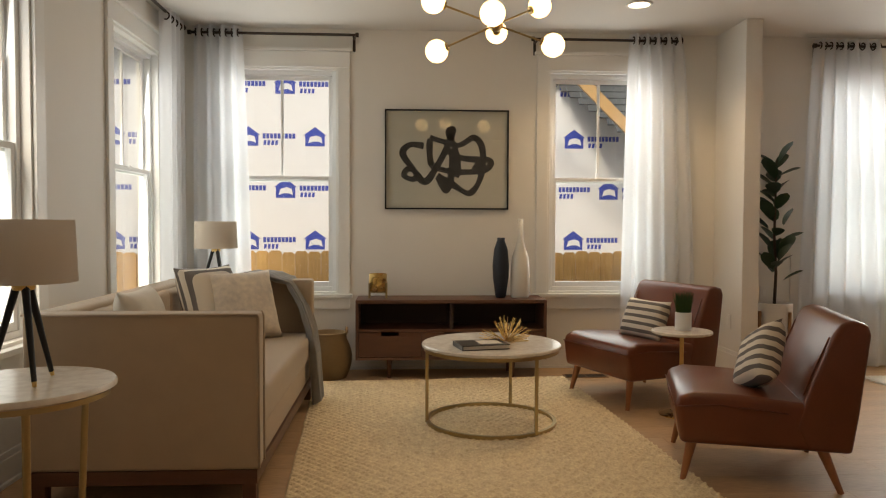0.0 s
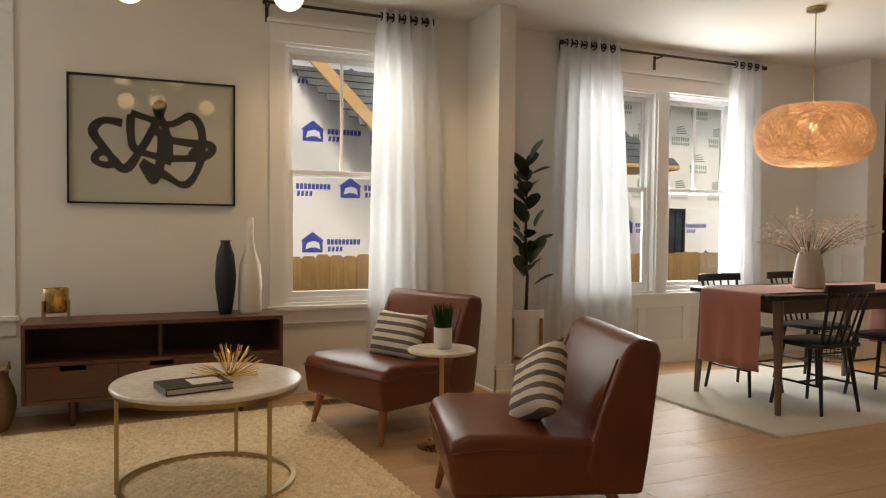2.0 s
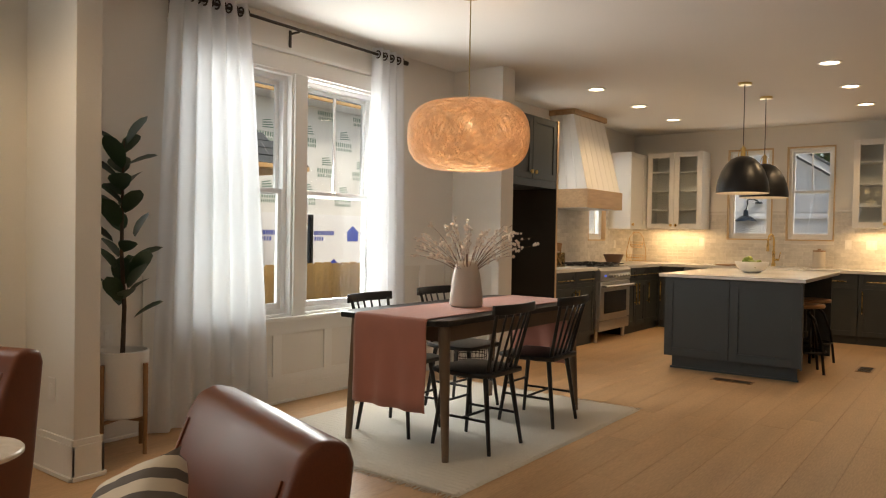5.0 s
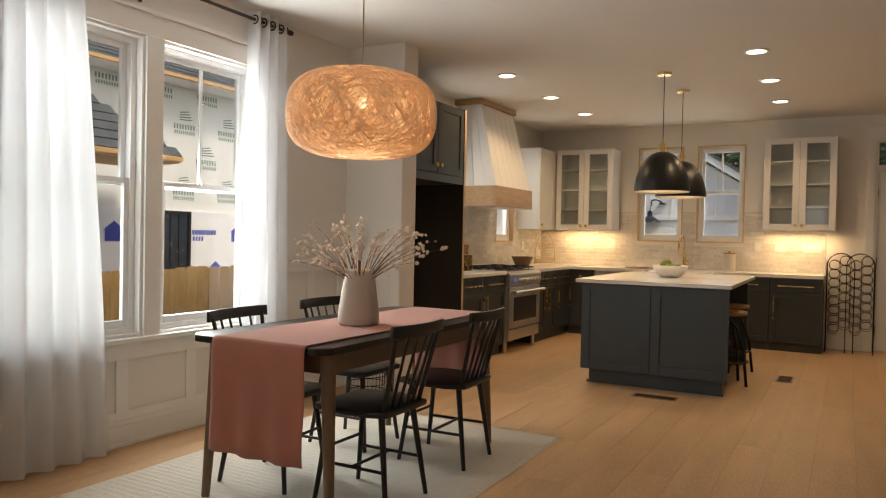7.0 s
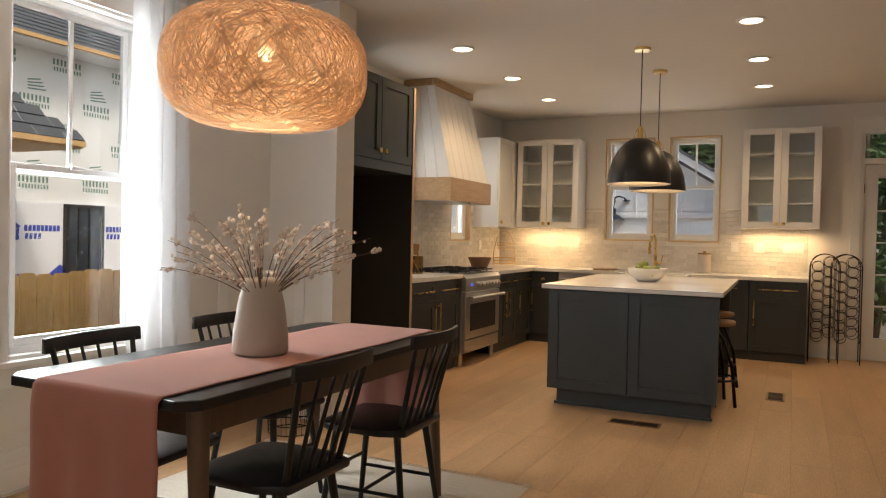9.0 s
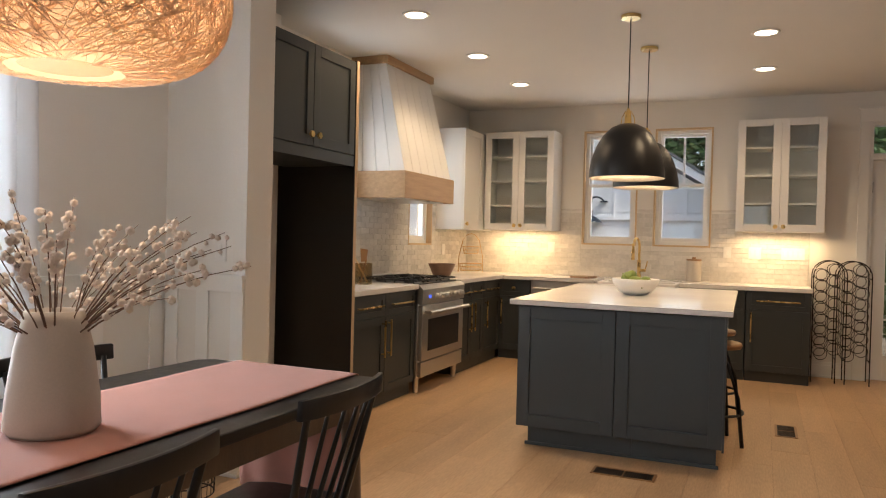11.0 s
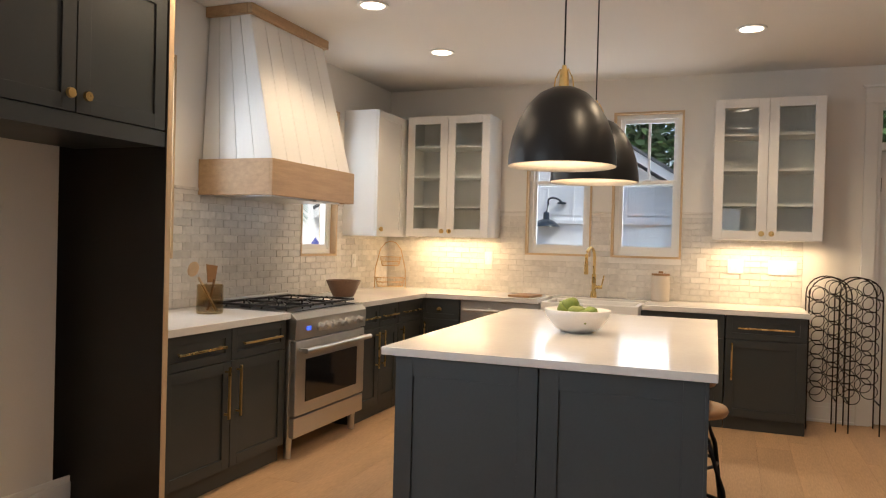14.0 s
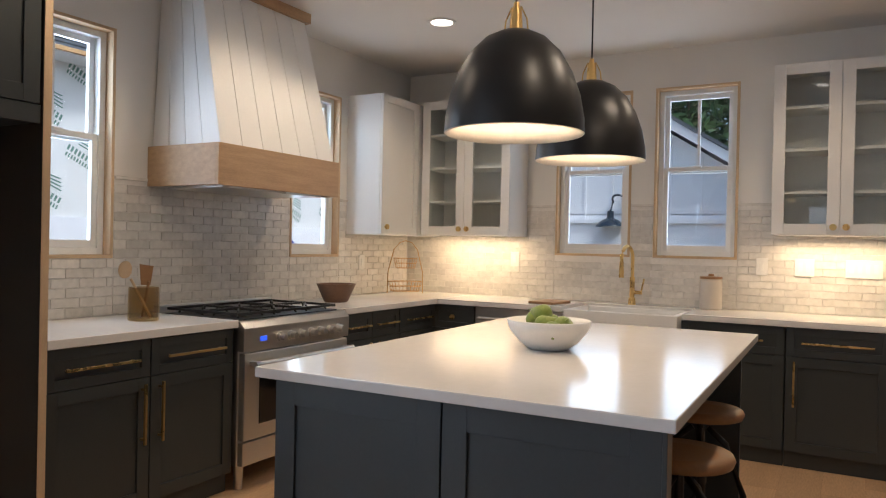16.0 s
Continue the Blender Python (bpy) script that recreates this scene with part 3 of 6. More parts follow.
dwm = thing("dishwasher", "stainless dishwasher with a bar handle under the counter", "dishwasher", pose(FX, 5.645, 0, 0, 0, -90))
part(dwm, "door", boxes((0.005, 0, 0.11, 0.68, 0.6, 0.868), (0.005, 0.06, 0, 0.68, 0.6, 0.11)), STEEL, 0.004)
bm = bmesh.new()
cyl(bm, (0.05, -0.045, 0.79), (0.635, -0.045, 0.79), 0.012)
for x in (0.07, 0.615):
    cyl(bm, (x, -0.045, 0.79), (x, 0, 0.79), 0.008)
part(dwm, "handle", bm, STEEL, smooth="auto")

# counters
bm = bmesh.new()
box(bm, 7.984, 5.95, 0.875, 8.998, KNORTH - 0.002, 0.915)
ct = thing("countertop", "white quartz countertop on the charcoal base cabinets", "countertop", Matrix.Translation((0, 0, 0)))
part(ct, "slab", bm, QUARTZ, 0.004)
part(ct, "slab", boxes((9.898, 5.95, 0.875, EAST - 0.002, KNORTH - 0.002, 0.915)), QUARTZ, 0.004)
part(ct, "slab", boxes((11.04, 4.97, 0.875, EAST - 0.002, 5.948, 0.915), (11.52, 4.16, 0.875, EAST - 0.002, 4.968, 0.915), (11.04, 3.005, 0.875, EAST - 0.002, 4.158, 0.915)), QUARTZ, 0.004)

# apron sink
sk = thing("apron_sink", "white fireclay apron sink set in the counter", "sink", pose(11.03, 4.955, 0, 0, 0, -90))
part(sk, "basin", boxes((0.01, 0, 0.645, 0.77, 0.035, 0.898), (0.01, 0.035, 0.645, 0.045, 0.47, 0.898), (0.735, 0.035, 0.645, 0.77, 0.47, 0.898), (0.045, 0.44, 0.645, 0.735, 0.47, 0.898), (0.045, 0.035, 0.645, 0.735, 0.44, 0.675)), WHITEC, 0.008, "auto", seg=3)
fa = thing("faucet", "brushed brass pull-down kitchen faucet behind the sink", "faucet", Matrix.Translation((11.58, 4.62, 0.915)))
bm = bmesh.new()
cyl(bm, (0, 0, 0), (0, 0, 0.05), 0.028, 0.024, 20)
cyl(bm, (0, 0, 0.05), (0, 0, 0.20), 0.018, n=16)
pts = [(0, 0, 0.18), (0, 0, 0.30)] + [(-0.075 + 0.075 * math.cos(a), 0.02 * (1 - math.cos(a)), 0.34 + 0.085 * math.sin(a)) for a in [math.pi * k / 10 for k in range(0, 11)]] + [(-0.15, 0.04, 0.30)]
tube(bm, pts, 0.0125, 12)
part(fa, "spout", bm, BRASS, smooth="auto")
bm = bmesh.new()
cyl(bm, (-0.15, 0.04, 0.31), (-0.15, 0.04, 0.20), 0.015, 0.018, 14)
part(fa, "spray_head", bm, BRASS, smooth="auto")
bm = bmesh.new()
cyl(bm, (0, 0, 0.09), (0, -0.07, 0.09), 0.014, n=14)
cyl(bm, (0, -0.065, 0.09), (0, -0.085, 0.19), 0.006, n=10)
part(fa, "lever", bm, BRASS, smooth="auto")

# range
rg = thing("range_cooker", "stainless gas range with black grates and glass oven door", "stove", Matrix.Translation((9.003, 5.92, 0)))
RW = 0.89
part(rg, "body", boxes((0.002, 0.04, 0.13, RW - 0.002, 0.68, 0.905), (0.0, 0.63, 0.905, RW, 0.68, 0.955)), STEEL, 0.004)
bm = bmesh.new()
prism(bm, [(0.0, 0.745), (-0.005, 0.87), (0.03, 0.905), (0.06, 0.905), (0.06, 0.745)], 0.002, RW - 0.002, "yz")
part(rg, "control_panel", bm, STEEL, 0.003)
part(rg, "oven_door", boxes((0.012, 0.0, 0.27, RW - 0.012, 0.04, 0.735)), STEEL, 0.006)
part(rg, "oven_glass", boxes((0.12, -0.003, 0.345, RW - 0.12, 0.006, 0.615)), BLACKGLASS, 0.003)
part(rg, "storage_drawer", boxes((0.012, 0.005, 0.135, RW - 0.012, 0.04, 0.258)), STEEL, 0.005)
bm = bmesh.new()
cyl(bm, (0.03, -0.055, 0.68), (RW - 0.03, -0.055, 0.68), 0.017, n=16)
for x in (0.06, RW - 0.06):
    box(bm, x - 0.015, -0.055, 0.668, x + 0.015, 0.002, 0.692)
part(rg, "handle", bm, STEEL, smooth="auto")
for k in range(7):
    bm = bmesh.new()
    x = 0.27 + k * 0.085
    cyl(bm, (x, 0.0, 0.805), (x, -0.02, 0.805), 0.027, 0.026, 20)
    cyl(bm, (x, -0.02, 0.805), (x, -0.045, 0.805), 0.021, 0.018, 20)
    part(rg, "knob", bm, STEEL, smooth="auto")
part(rg, "clock_display", boxes((0.12, -0.006, 0.795, 0.165, 0.004, 0.82)), BLUE)
for x in (0.05, RW - 0.05):
    bm = bmesh.new()
    cyl(bm, (x, 0.07, 0), (x, 0.07, 0.13), 0.022, 0.026, 16)
    part(rg, "foot", bm, STEEL, smooth="auto")
part(rg, "hob_plate", boxes((0.03, 0.07, 0.905, RW - 0.03, 0.62, 0.912)), BLACKM, 0.002)
for gx in (0.04, 0.315, 0.59):
    bm = bmesh.new()
    w = 0.26
    for y in (0.08, 0.345, 0.61):
        box(bm, gx, y - 0.006, 0.932, gx + w, y + 0.006, 0.946)
    for x in (gx, gx + w):
        box(bm, x - 0.006, 0.08, 0.932, x + 0.006, 0.61, 0.946)
    for cy in (0.21, 0.475):
        cx = gx + w / 2
        for a in range(4):
            ang = a * math.pi / 2 + math.pi / 4
            tube(bm, [(cx + 0.03 * math.cos(ang), cy + 0.03 * math.sin(ang), 0.953), (cx + 0.11 * math.cos(ang), cy + 0.11 * math.sin(ang), 0.946), (cx + 0.13 * math.cos(ang), cy + 0.13 * math.sin(ang), 0.915)], 0.006, 6)
        cyl(bm, (cx, cy, 0.912), (cx, cy, 0.93), 0.045, 0.04, 18)
    part(rg, "burner_grate", bm, BLACKM, 0)

# hood: tapered shiplap with an oak band and crown
hd = thing("range_hood", "white shiplap range hood with natural oak band and crown", "range hood", Matrix.Translation((0, 0, 0)))
HX0, HX1, HF = 8.97, 9.98, 6.085
TF = 6.325


def hood_ring(z0, z1, f0, f1, inset0=0.0, inset1=0.0):
    bm = bmesh.new()
    v = []
    for z, f, i in ((z0, f0, inset0), (z1, f1, inset1)):
        v.append([bm.verts.new(p) for p in ((HX0 + i, KNORTH - 0.01, z), (HX0 + i, f, z), (HX1 - i, f, z), (HX1 - i, KNORTH - 0.01, z))])
    for k in range(4):
        bm.faces.new((v[0][k], v[0][(k + 1) % 4], v[1][(k + 1) % 4], v[1][k]))
    bm.faces.new(v[0][::-1])
    bm.faces.new(v[1])
    return bm


part(hd, "core", hood_ring(1.796, 2.70, HF + 0.06, TF + 0.05, 0.06, 0.11), WHITECAB)
def hood_board(corners):
    """One board of the skin from its four outer corners and an inward offset."""
    a, b, c, d, off = corners
    bm = bmesh.new()
    outer = [bm.verts.new(p) for p in (a, b, c, d)]
    inner = [bm.verts.new(Vector(p) + Vector(off)) for p in (a, b, c, d)]
    bm.faces.new(outer)
    bm.faces.new(inner[::-1])
    for k in range(4):
        bm.faces.new((outer[k], inner[k], inner[(k + 1) % 4], outer[(k + 1) % 4]))
    return bm


nb = 6
for k in range(nb):
    g = 0.0025
    def xs(z, f):
        i = 0.03 if z < 2 else 0.075
        return HX0 + i + f * (HX1 - HX0 - 2 * i)
    a, b = k / nb, (k + 1) / nb
    part(hd, "board", hood_board(((xs(1, a) + g, HF + 0.02, 1.796), (xs(1, b) - g, HF + 0.02, 1.796), (xs(3, b) - g, TF, 2.70), (xs(3, a) + g, TF, 2.70), (0, 0.02, 0))), WHITECAB, 0.0015)
for side, s in ((HX0, 1), (HX1, -1)):
    for k in range(4):
        a, b = k / 4, (k + 1) / 4
        y = [HF + 0.022 + f * (KNORTH - 0.012 - HF - 0.022) for f in (a, b)]
        t = [TF + 0.002 + f * (KNORTH - 0.012 - TF) for f in (a, b)]
        part(hd, "board", hood_board(((side + s * 0.03, y[0] + 0.002, 1.796), (side + s * 0.03, y[1] - 0.002, 1.796), (side + s * 0.075, t[1] - 0.002, 2.70), (side + s * 0.075, t[0] + 0.002, 2.70), (s * 0.02, 0, 0))), WHITECAB, 0.0015)
part(hd, "oak_band", boxes((HX0, HF, 1.58, HX1, HF + 0.02, 1.80), (HX0, HF + 0.02, 1.58, HX0 + 0.02, KNORTH - 0.01, 1.80), (HX1 - 0.02, HF + 0.02, 1.58, HX1, KNORTH - 0.01, 1.80)), HOODOAK, 0.002)
part(hd, "oak_crown", boxes((HX0 + 0.05, TF - 0.03, 2.695, HX1 - 0.05, TF + 0.0, 2.758), (HX0 + 0.045, TF, 2.695, HX0 + 0.075, KNORTH - 0.002, 2.758), (HX1 - 0.075, TF, 2.695, HX1 - 0.045, KNORTH - 0.002, 2.758)), HOODOAK, 0.002)
part(hd, "fan_insert", boxes((HX0 + 0.1, HF + 0.06, 1.574, HX1 - 0.1, KNORTH - 0.05, 1.615), (HX0 + 0.55, HF + 0.03, 1.57, HX0 + 0.72, HF + 0.06, 1.60)), STEEL, 0.003)

# refrigerator surround
fr = thing("refrigerator_surround", "tall charcoal cabinet over an empty refrigerator alcove", "cabinet", Matrix.Translation((0, 0, 0)))
PF = 5.95
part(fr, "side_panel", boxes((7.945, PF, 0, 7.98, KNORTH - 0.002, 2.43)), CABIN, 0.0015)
part(fr, "edge_strip", boxes((7.948, PF - 0.004, 0, 7.98, PF - 0.0005, 2.43)), PINE, 0.001)
part(fr, "body", boxes((6.945, PF + 0.021, 1.73, 7.943, 6.5, 2.43)), CAB, 0.002)
for a, b, kx in ((6.96, 7.447, 7.41), (7.453, 7.935, 7.49)):
    bm = bmesh.new()
    shaker(bm, a, b, 1.80, 2.42, PF, 0.065)
    part(fr, "door", bm, CAB, 0.0015)
    knob(fr, kx, PF, 1.868)
part(fr, "bottom_rail", boxes((6.95, PF + 0.003, 1.725, 7.94, PF + 0.018, 1.795)), CAB, 0.001)

# wall cabinets
def glass_cabinet(m, w, h, label):
    c = thing("wall_cabinet", label, "cabinet", m, "glass-front wall cabinets")
    d = 0.355
    part(c, "body", boxes((0, 0.021, 0, 0.018, d, h), (w - 0.018, 0.021, 0, w, d, h), (0.018, 0.021, 0, w - 0.018, d, 0.018), (0.018, 0.021, h - 0.018, w - 0.018, d, h), (0.018, d - 0.01, 0.018, w - 0.018, d, h - 0.018), (w / 2 - 0.012, 0.021, 0.018, w / 2 + 0.012, 0.03, h - 0.018)), WHITECAB, 0.0015)
    for k in (1, 2, 3):
        part(c, "shelf", boxes((0.02, 0.05, h * k / 4 - 0.009, w - 0.02, d - 0.012, h * k / 4 + 0.009)), WHITECAB, 0.001)
    r = 0.07
    for a, b, kx in ((0.002, w / 2 - 0.0015, w / 2 - 0.035), (w / 2 + 0.0015, w - 0.002, w / 2 + 0.035)):
        part(c, "door", boxes((a, 0, 0.002, a + r, 0.02, h - 0.002), (b - r, 0, 0.002, b, 0.02, h - 0.002), (a + r, 0, h - r, b - r, 0.02, h - 0.002), (a + r, 0, 0.002, b - r, 0.02, r)), WHITECAB, 0.002)
        p = part(c, "pane", boxes((a + r, 0.008, r, b - r, 0.012, h - r)), GLASS)
        p.visible_shadow = False
        knob(c, kx, 0, 0.05)
    return c


glass_cabinet(pose(11.335, 6.285, 1.37, 0, 0, -90), 0.78, 1.075, "white wall cabinet with two glass doors and bare shelves")
glass_cabinet(pose(11.335, 3.68, 1.40, 0, 0, -90), 0.77, 1.08, "white wall cabinet with two glass doors and bare shelves")
cc = thing("corner_cabinet", "white solid-door corner wall cabinet", "cabinet", Matrix.Translation((10.80, 6.31, 1.36)))
part(cc, "body", boxes((0, 0.021, 0, 0.52, 0.328, 1.065), (0.52, 0.0, 0, 0.895, 0.328, 1.065)), WHITECAB, 0.002)
bm = bmesh.new()
shaker(bm, 0.002, 0.515, 0.002, 1.063, 0, 0.06)
part(cc, "door", bm, WHITECAB, 0.002)
knob(cc, 0.05, 0, 0.06)

# island
il = thing("kitchen_island", "blue-grey panelled kitchen island with white quartz top", "kitchen island", pose(8.98, 4.22, 0, 0, 0, 1))
IX0, IX1, IY0, IY1 = -0.97, 0.94, -0.595, 0.59
part(il, "body", boxes((IX0 + 0.021, -0.13, 0.13, IX1 - 0.03, IY1 - 0.021, 0.874), (IX0 + 0.021, IY0, 0.13, IX0 + 0.05, -0.13, 0.874), (IX1 - 0.06, IY0 + 0.02, 0.0, IX1 - 0.03, -0.13, 0.874)), ISLE, 0.002)
part(il, "plinth", boxes((IX0 + 0.06, -0.1, 0, IX1 - 0.06, IY1 - 0.06, 0.13), (IX0 + 0.06, IY0 + 0.03, 0, IX0 + 0.085, -0.1, 0.13), (IX0 + 0.045, IY0 + 0.015, 0, IX0 + 0.06, IY1 - 0.045, 0.02)), ISLE, 0.003)
part(il, "corner_post", boxes((IX0 + 0.0, IY0 - 0.012, 0.11, IX0 + 0.06, IY0 + 0.0, 0.874)), ISLE, 0.002)
Fm = pose(IX0 + 0.0, 0, 0, 0, 0, -90)
for a, b in ((-0.59, -0.003), (0.003, 0.595)):
    bm = bmesh.new()
    shaker(bm, a, b, 0.125, 0.872, 0, 0.075, 0.02)
    bmesh.ops.transform(bm, matrix=Fm, verts=bm.verts)
    part(il, "panel", bm, ISLE, 0.0015)
Lm = pose(0, IY1, 0, 0, 0, 180)
for k in range(3):
    a = -0.93 + k * 0.62
    for z0, z1 in ((0.125, 0.39), (0.395, 0.665), (0.67, 0.87)):
        bm = bmesh.new()
        shaker(bm, a, a + 0.615, z0, z1, 0, 0.05, 0.02)
        bmesh.ops.transform(bm, matrix=Lm, verts=bm.verts)
        part(il, "drawer", bm, ISLE, 0.0015)
        bm = bmesh.new()
        zc = (z0 + z1) / 2 + 0.03
        box(bm, a + 0.2, -0.036, zc - 0.006, a + 0.415, -0.024, zc + 0.006)
        box(bm, a + 0.22, -0.026, zc - 0.004, a + 0.23, 0, zc + 0.004)
        box(bm, a + 0.385, -0.026, zc - 0.004, a + 0.395, 0, zc + 0.004)
        bmesh.ops.transform(bm, matrix=Lm, verts=bm.verts)
        part(il, "handle", bm, BRASS, 0.001)
part(il, "worktop", boxes((-1.02, -0.635, 0.882, 1.0, 0.635, 0.915)), QUARTZ, 0.004)
part(il, "outlet", boxes((0.3, -0.136, 0.68, 0.38, -0.128, 0.8)), WHITEC, 0.002)


def bar_stool(m):
    s = thing("bar_stool", "counter stool with round wood seat and black metal legs", "stool", m, "stools under the island")
    bm = bmesh.new()
    lathe(bm, [(0, 0.60), (0.12, 0.60), (0.165, 0.608), (0.172, 0.625), (0.165, 0.64), (0.10, 0.637), (0, 0.632)], 28)
    part(s, "seat", bm, SEATWOOD, smooth=True)
    bm = bmesh.new()
    for k in range(4):
        a = math.pi / 4 + k * math.pi / 2
        tube(bm, [(0.03 * math.cos(a), 0.03 * math.sin(a), 0.56), (0.10 * math.cos(a), 0.10 * math.sin(a), 0.50), (0.17 * math.cos(a), 0.17 * math.sin(a), 0.3), (0.205 * math.cos(a), 0.205 * math.sin(a), 0.0)], 0.013, 10)
    part(s, "legs", bm, BLACKM, smooth=True)
    bm = bmesh.new()
    tube(bm, [(0.185 * math.cos(2 * math.pi * k / 28), 0.185 * math.sin(2 * math.pi * k / 28), 0.2) for k in range(28)], 0.009, 8, True)
    cyl(bm, (0, 0, 0.36), (0, 0, 0.60), 0.016, n=12)
    cyl(bm, (0, 0, 0.33), (0, 0, 0.38), 0.03, n=12)
    part(s, "footring", bm, BLACKM, smooth="auto")
    return s


st = bar_stool(pose(8.70, 3.70, 0, 0, 0, 20))
copy_thing(st, pose(9.42, 3.76, 0, 0, 0, 50))

# fruit bowl
fb = thing("fruit_bowl", "white bowl of green pears on the island", "bowl", Matrix.Translation((8.90, 4.235, 0.915)))
bm = bmesh.new()
lathe(bm, [(0.0, 0.0), (0.07, 0.0), (0.11, 0.025), (0.15, 0.075), (0.162, 0.112), (0.157, 0.114), (0.143, 0.08), (0.10, 0.033), (0.0, 0.018)], 40)
part(fb, "bowl", bm, WHITEC, smooth=True)
bm = bmesh.new()
lathe(bm, [(0, 0), (0.022, 0.002), (0.036, 0.018), (0.038, 0.035), (0.028, 0.058), (0.016, 0.078), (0.011, 0.088), (0.0, 0.09)], 16)
cyl(bm, (0, 0, 0.088), (0.006, 0, 0.106), 0.002, n=6)
pear0 = solid("pear", bm, PEAR, "green pear in the white bowl", "pear", look((8.90, 4.235, 1.0), (9.0, 4.26, 1.01)), 0, True, "pears in the bowl")
for x, y, z, a, b in ((-0.06, 0.03, 0.085, 70, 30), (0.02, 0.06, 0.09, 60, 120), (0.06, -0.02, 0.085, 75, 210), (-0.02, -0.06, 0.085, 65, 300), (-0.1, -0.02, 0.075, 80, 10), (0.0, 0.0, 0.128, 80, 160)):
    copy_thing(pear0, Matrix.Translation((8.90 + x, 4.235 + y, 0.915 + z)) @ pose(0, 0, 0, a, 0, b))


def pendant(m):
    p = thing("pendant_lamp", "black dome pendant with brass neck and lit white inside", "pendant lamp", m, "island pendants")
    prof = [(0.245, 0.0), (0.243, 0.05), (0.228, 0.13), (0.20, 0.21), (0.16, 0.28), (0.11, 0.33), (0.06, 0.355), (0.025, 0.36)]
    bm = bmesh.new()
    lathe(bm, prof + [(0.0, 0.36)], 48, closed=False)
    part(p, "shade", bm, BLACKM, smooth=True)
    bm = bmesh.new()
    lathe(bm, [(0.245, 0.0)] + [(max(0.001, r - 0.004), z - 0.003) for r, z in prof[0:]] + [(0.0, 0.354)], 48, closed=False)
    part(p, "lining", bm, PENDIN, smooth=True)
    bm = bmesh.new()
    cyl(bm, (0, 0, 0.355), (0, 0, 0.44), 0.024, 0.019, 20)
    cyl(bm, (0, 0, 0.44), (0, 0, 0.46), 0.012, 0.010, 16)
    tube(bm, [(0, 0.045, 0.355), (0, 0.04, 0.40), (0, 0.018, 0.445)], 0.003, 6)
    tube(bm, [(0, -0.045, 0.355), (0, -0.04, 0.40), (0, -0.018, 0.445)], 0.003, 6)
    part(p, "neck", bm, BRASS, smooth="auto")
    bm = bmesh.new()
    cyl(bm, (0, 0, 0.455), (0, 0, 1.06), 0.004, n=8)
    part(p, "cord", bm, BLACKM)
    bm = bmesh.new()
    lathe(bm, [(0, 1.05), (0.062, 1.05), (0.065, 1.056), (0.065, 1.0715), (0, 1.0715)], 32)
    part(p, "canopy", bm, BRASS, smooth="auto")
    bm = bmesh.new()
    bmesh.ops.create_uvsphere(bm, u_segments=16, v_segments=10, radius=0.035, matrix=Matrix.Translation((0, 0, 0.21)))
    part(p, "bulb", bm, BULB, smooth=True)
    return p


pd = pendant(Matrix.Translation((8.61, 4.27, 1.686)))
copy_thing(pd, Matrix.Translation((9.46, 4.27, 1.686)))

# counter things
wb = bmesh.new()
lathe(wb, [(0, 0), (0.075, 0), (0.085, 0.01), (0.125, 0.10), (0.135, 0.125), (0.127, 0.125), (0.115, 0.10), (0.075, 0.02), (0, 0.016)], 32)
solid("wooden_bowl", wb, DARKWOOD, "carved dark wooden bowl on the counter", "bowl", Matrix.Translation((10.28, 6.32, 0.915)), 0, "auto")
jr = thing("utensil_jar", "ribbed glass jar holding wooden utensils", "jar", Matrix.Translation((8.70, 6.30, 0.915)))
bm = bmesh.new()
lathe(bm, [(0.0, 0.0), (0.07, 0.0), (0.075, 0.01), (0.073, 0.16), (0.069, 0.165), (0.067, 0.15), (0.068, 0.014), (0, 0.010)], 28)
part(jr, "jar", bm, GLASSWARE, smooth="auto")
bm = bmesh.new()
tube(bm, [(0.02, -0.03, 0.0), (-0.035, 0.055, 0.19)], 0.007, 8)
bmesh.ops.create_uvsphere(bm, u_segments=14, v_segments=8, radius=0.035, matrix=Matrix.Translation((-0.05, 0.08, 0.235)) @ pose(0, 0, 0, 25, 0, -30) @ Matrix.Diagonal((0.95, 0.3, 1.4, 1)))
solid("wooden_spoon", bm, PINE, "pale wooden spoon standing in the glass jar", "spoon", Matrix.Translation((8.70, 6.30, 0.93)), 0, True, "wooden utensils")
bm = bmesh.new()
tube(bm, [(-0.01, 0.02, 0.0), (0.012, -0.02, 0.18)], 0.007, 8)
prism(bm, [(-0.022, 0.16), (0.022, 0.16), (0.036, 0.255), (-0.03, 0.265)], -0.004, 0.004, "xz")
bmesh.ops.transform(bm, matrix=pose(0.012, -0.02, 0, 0, 0, -30) @ Matrix.Translation((-0.012, 0.02, 0)), verts=bm.verts)
solid("wooden_spatula", bm, SEATWOOD, "flat brown wooden spatula standing in the glass jar", "spatula", Matrix.Translation((8.70, 6.30, 0.93)), 0.001, False, "wooden utensils")
bk = thing("wire_basket_stand", "gold wire two-tier basket stand on the counter", "basket", pose(11.36, 6.44, 0.915, 0, 0, -45))
bm = bmesh.new()
tube(bm, [(-0.15, 0, 0), (-0.145, 0, 0.18), (-0.10, 0, 0.36), (-0.05, 0, 0.42), (0, 0, 0.435), (0.05, 0, 0.42), (0.10, 0, 0.36), (0.145, 0, 0.18), (0.15, 0, 0)], 0.004, 6)
part(bk, "hoop", bm, COPPERW)
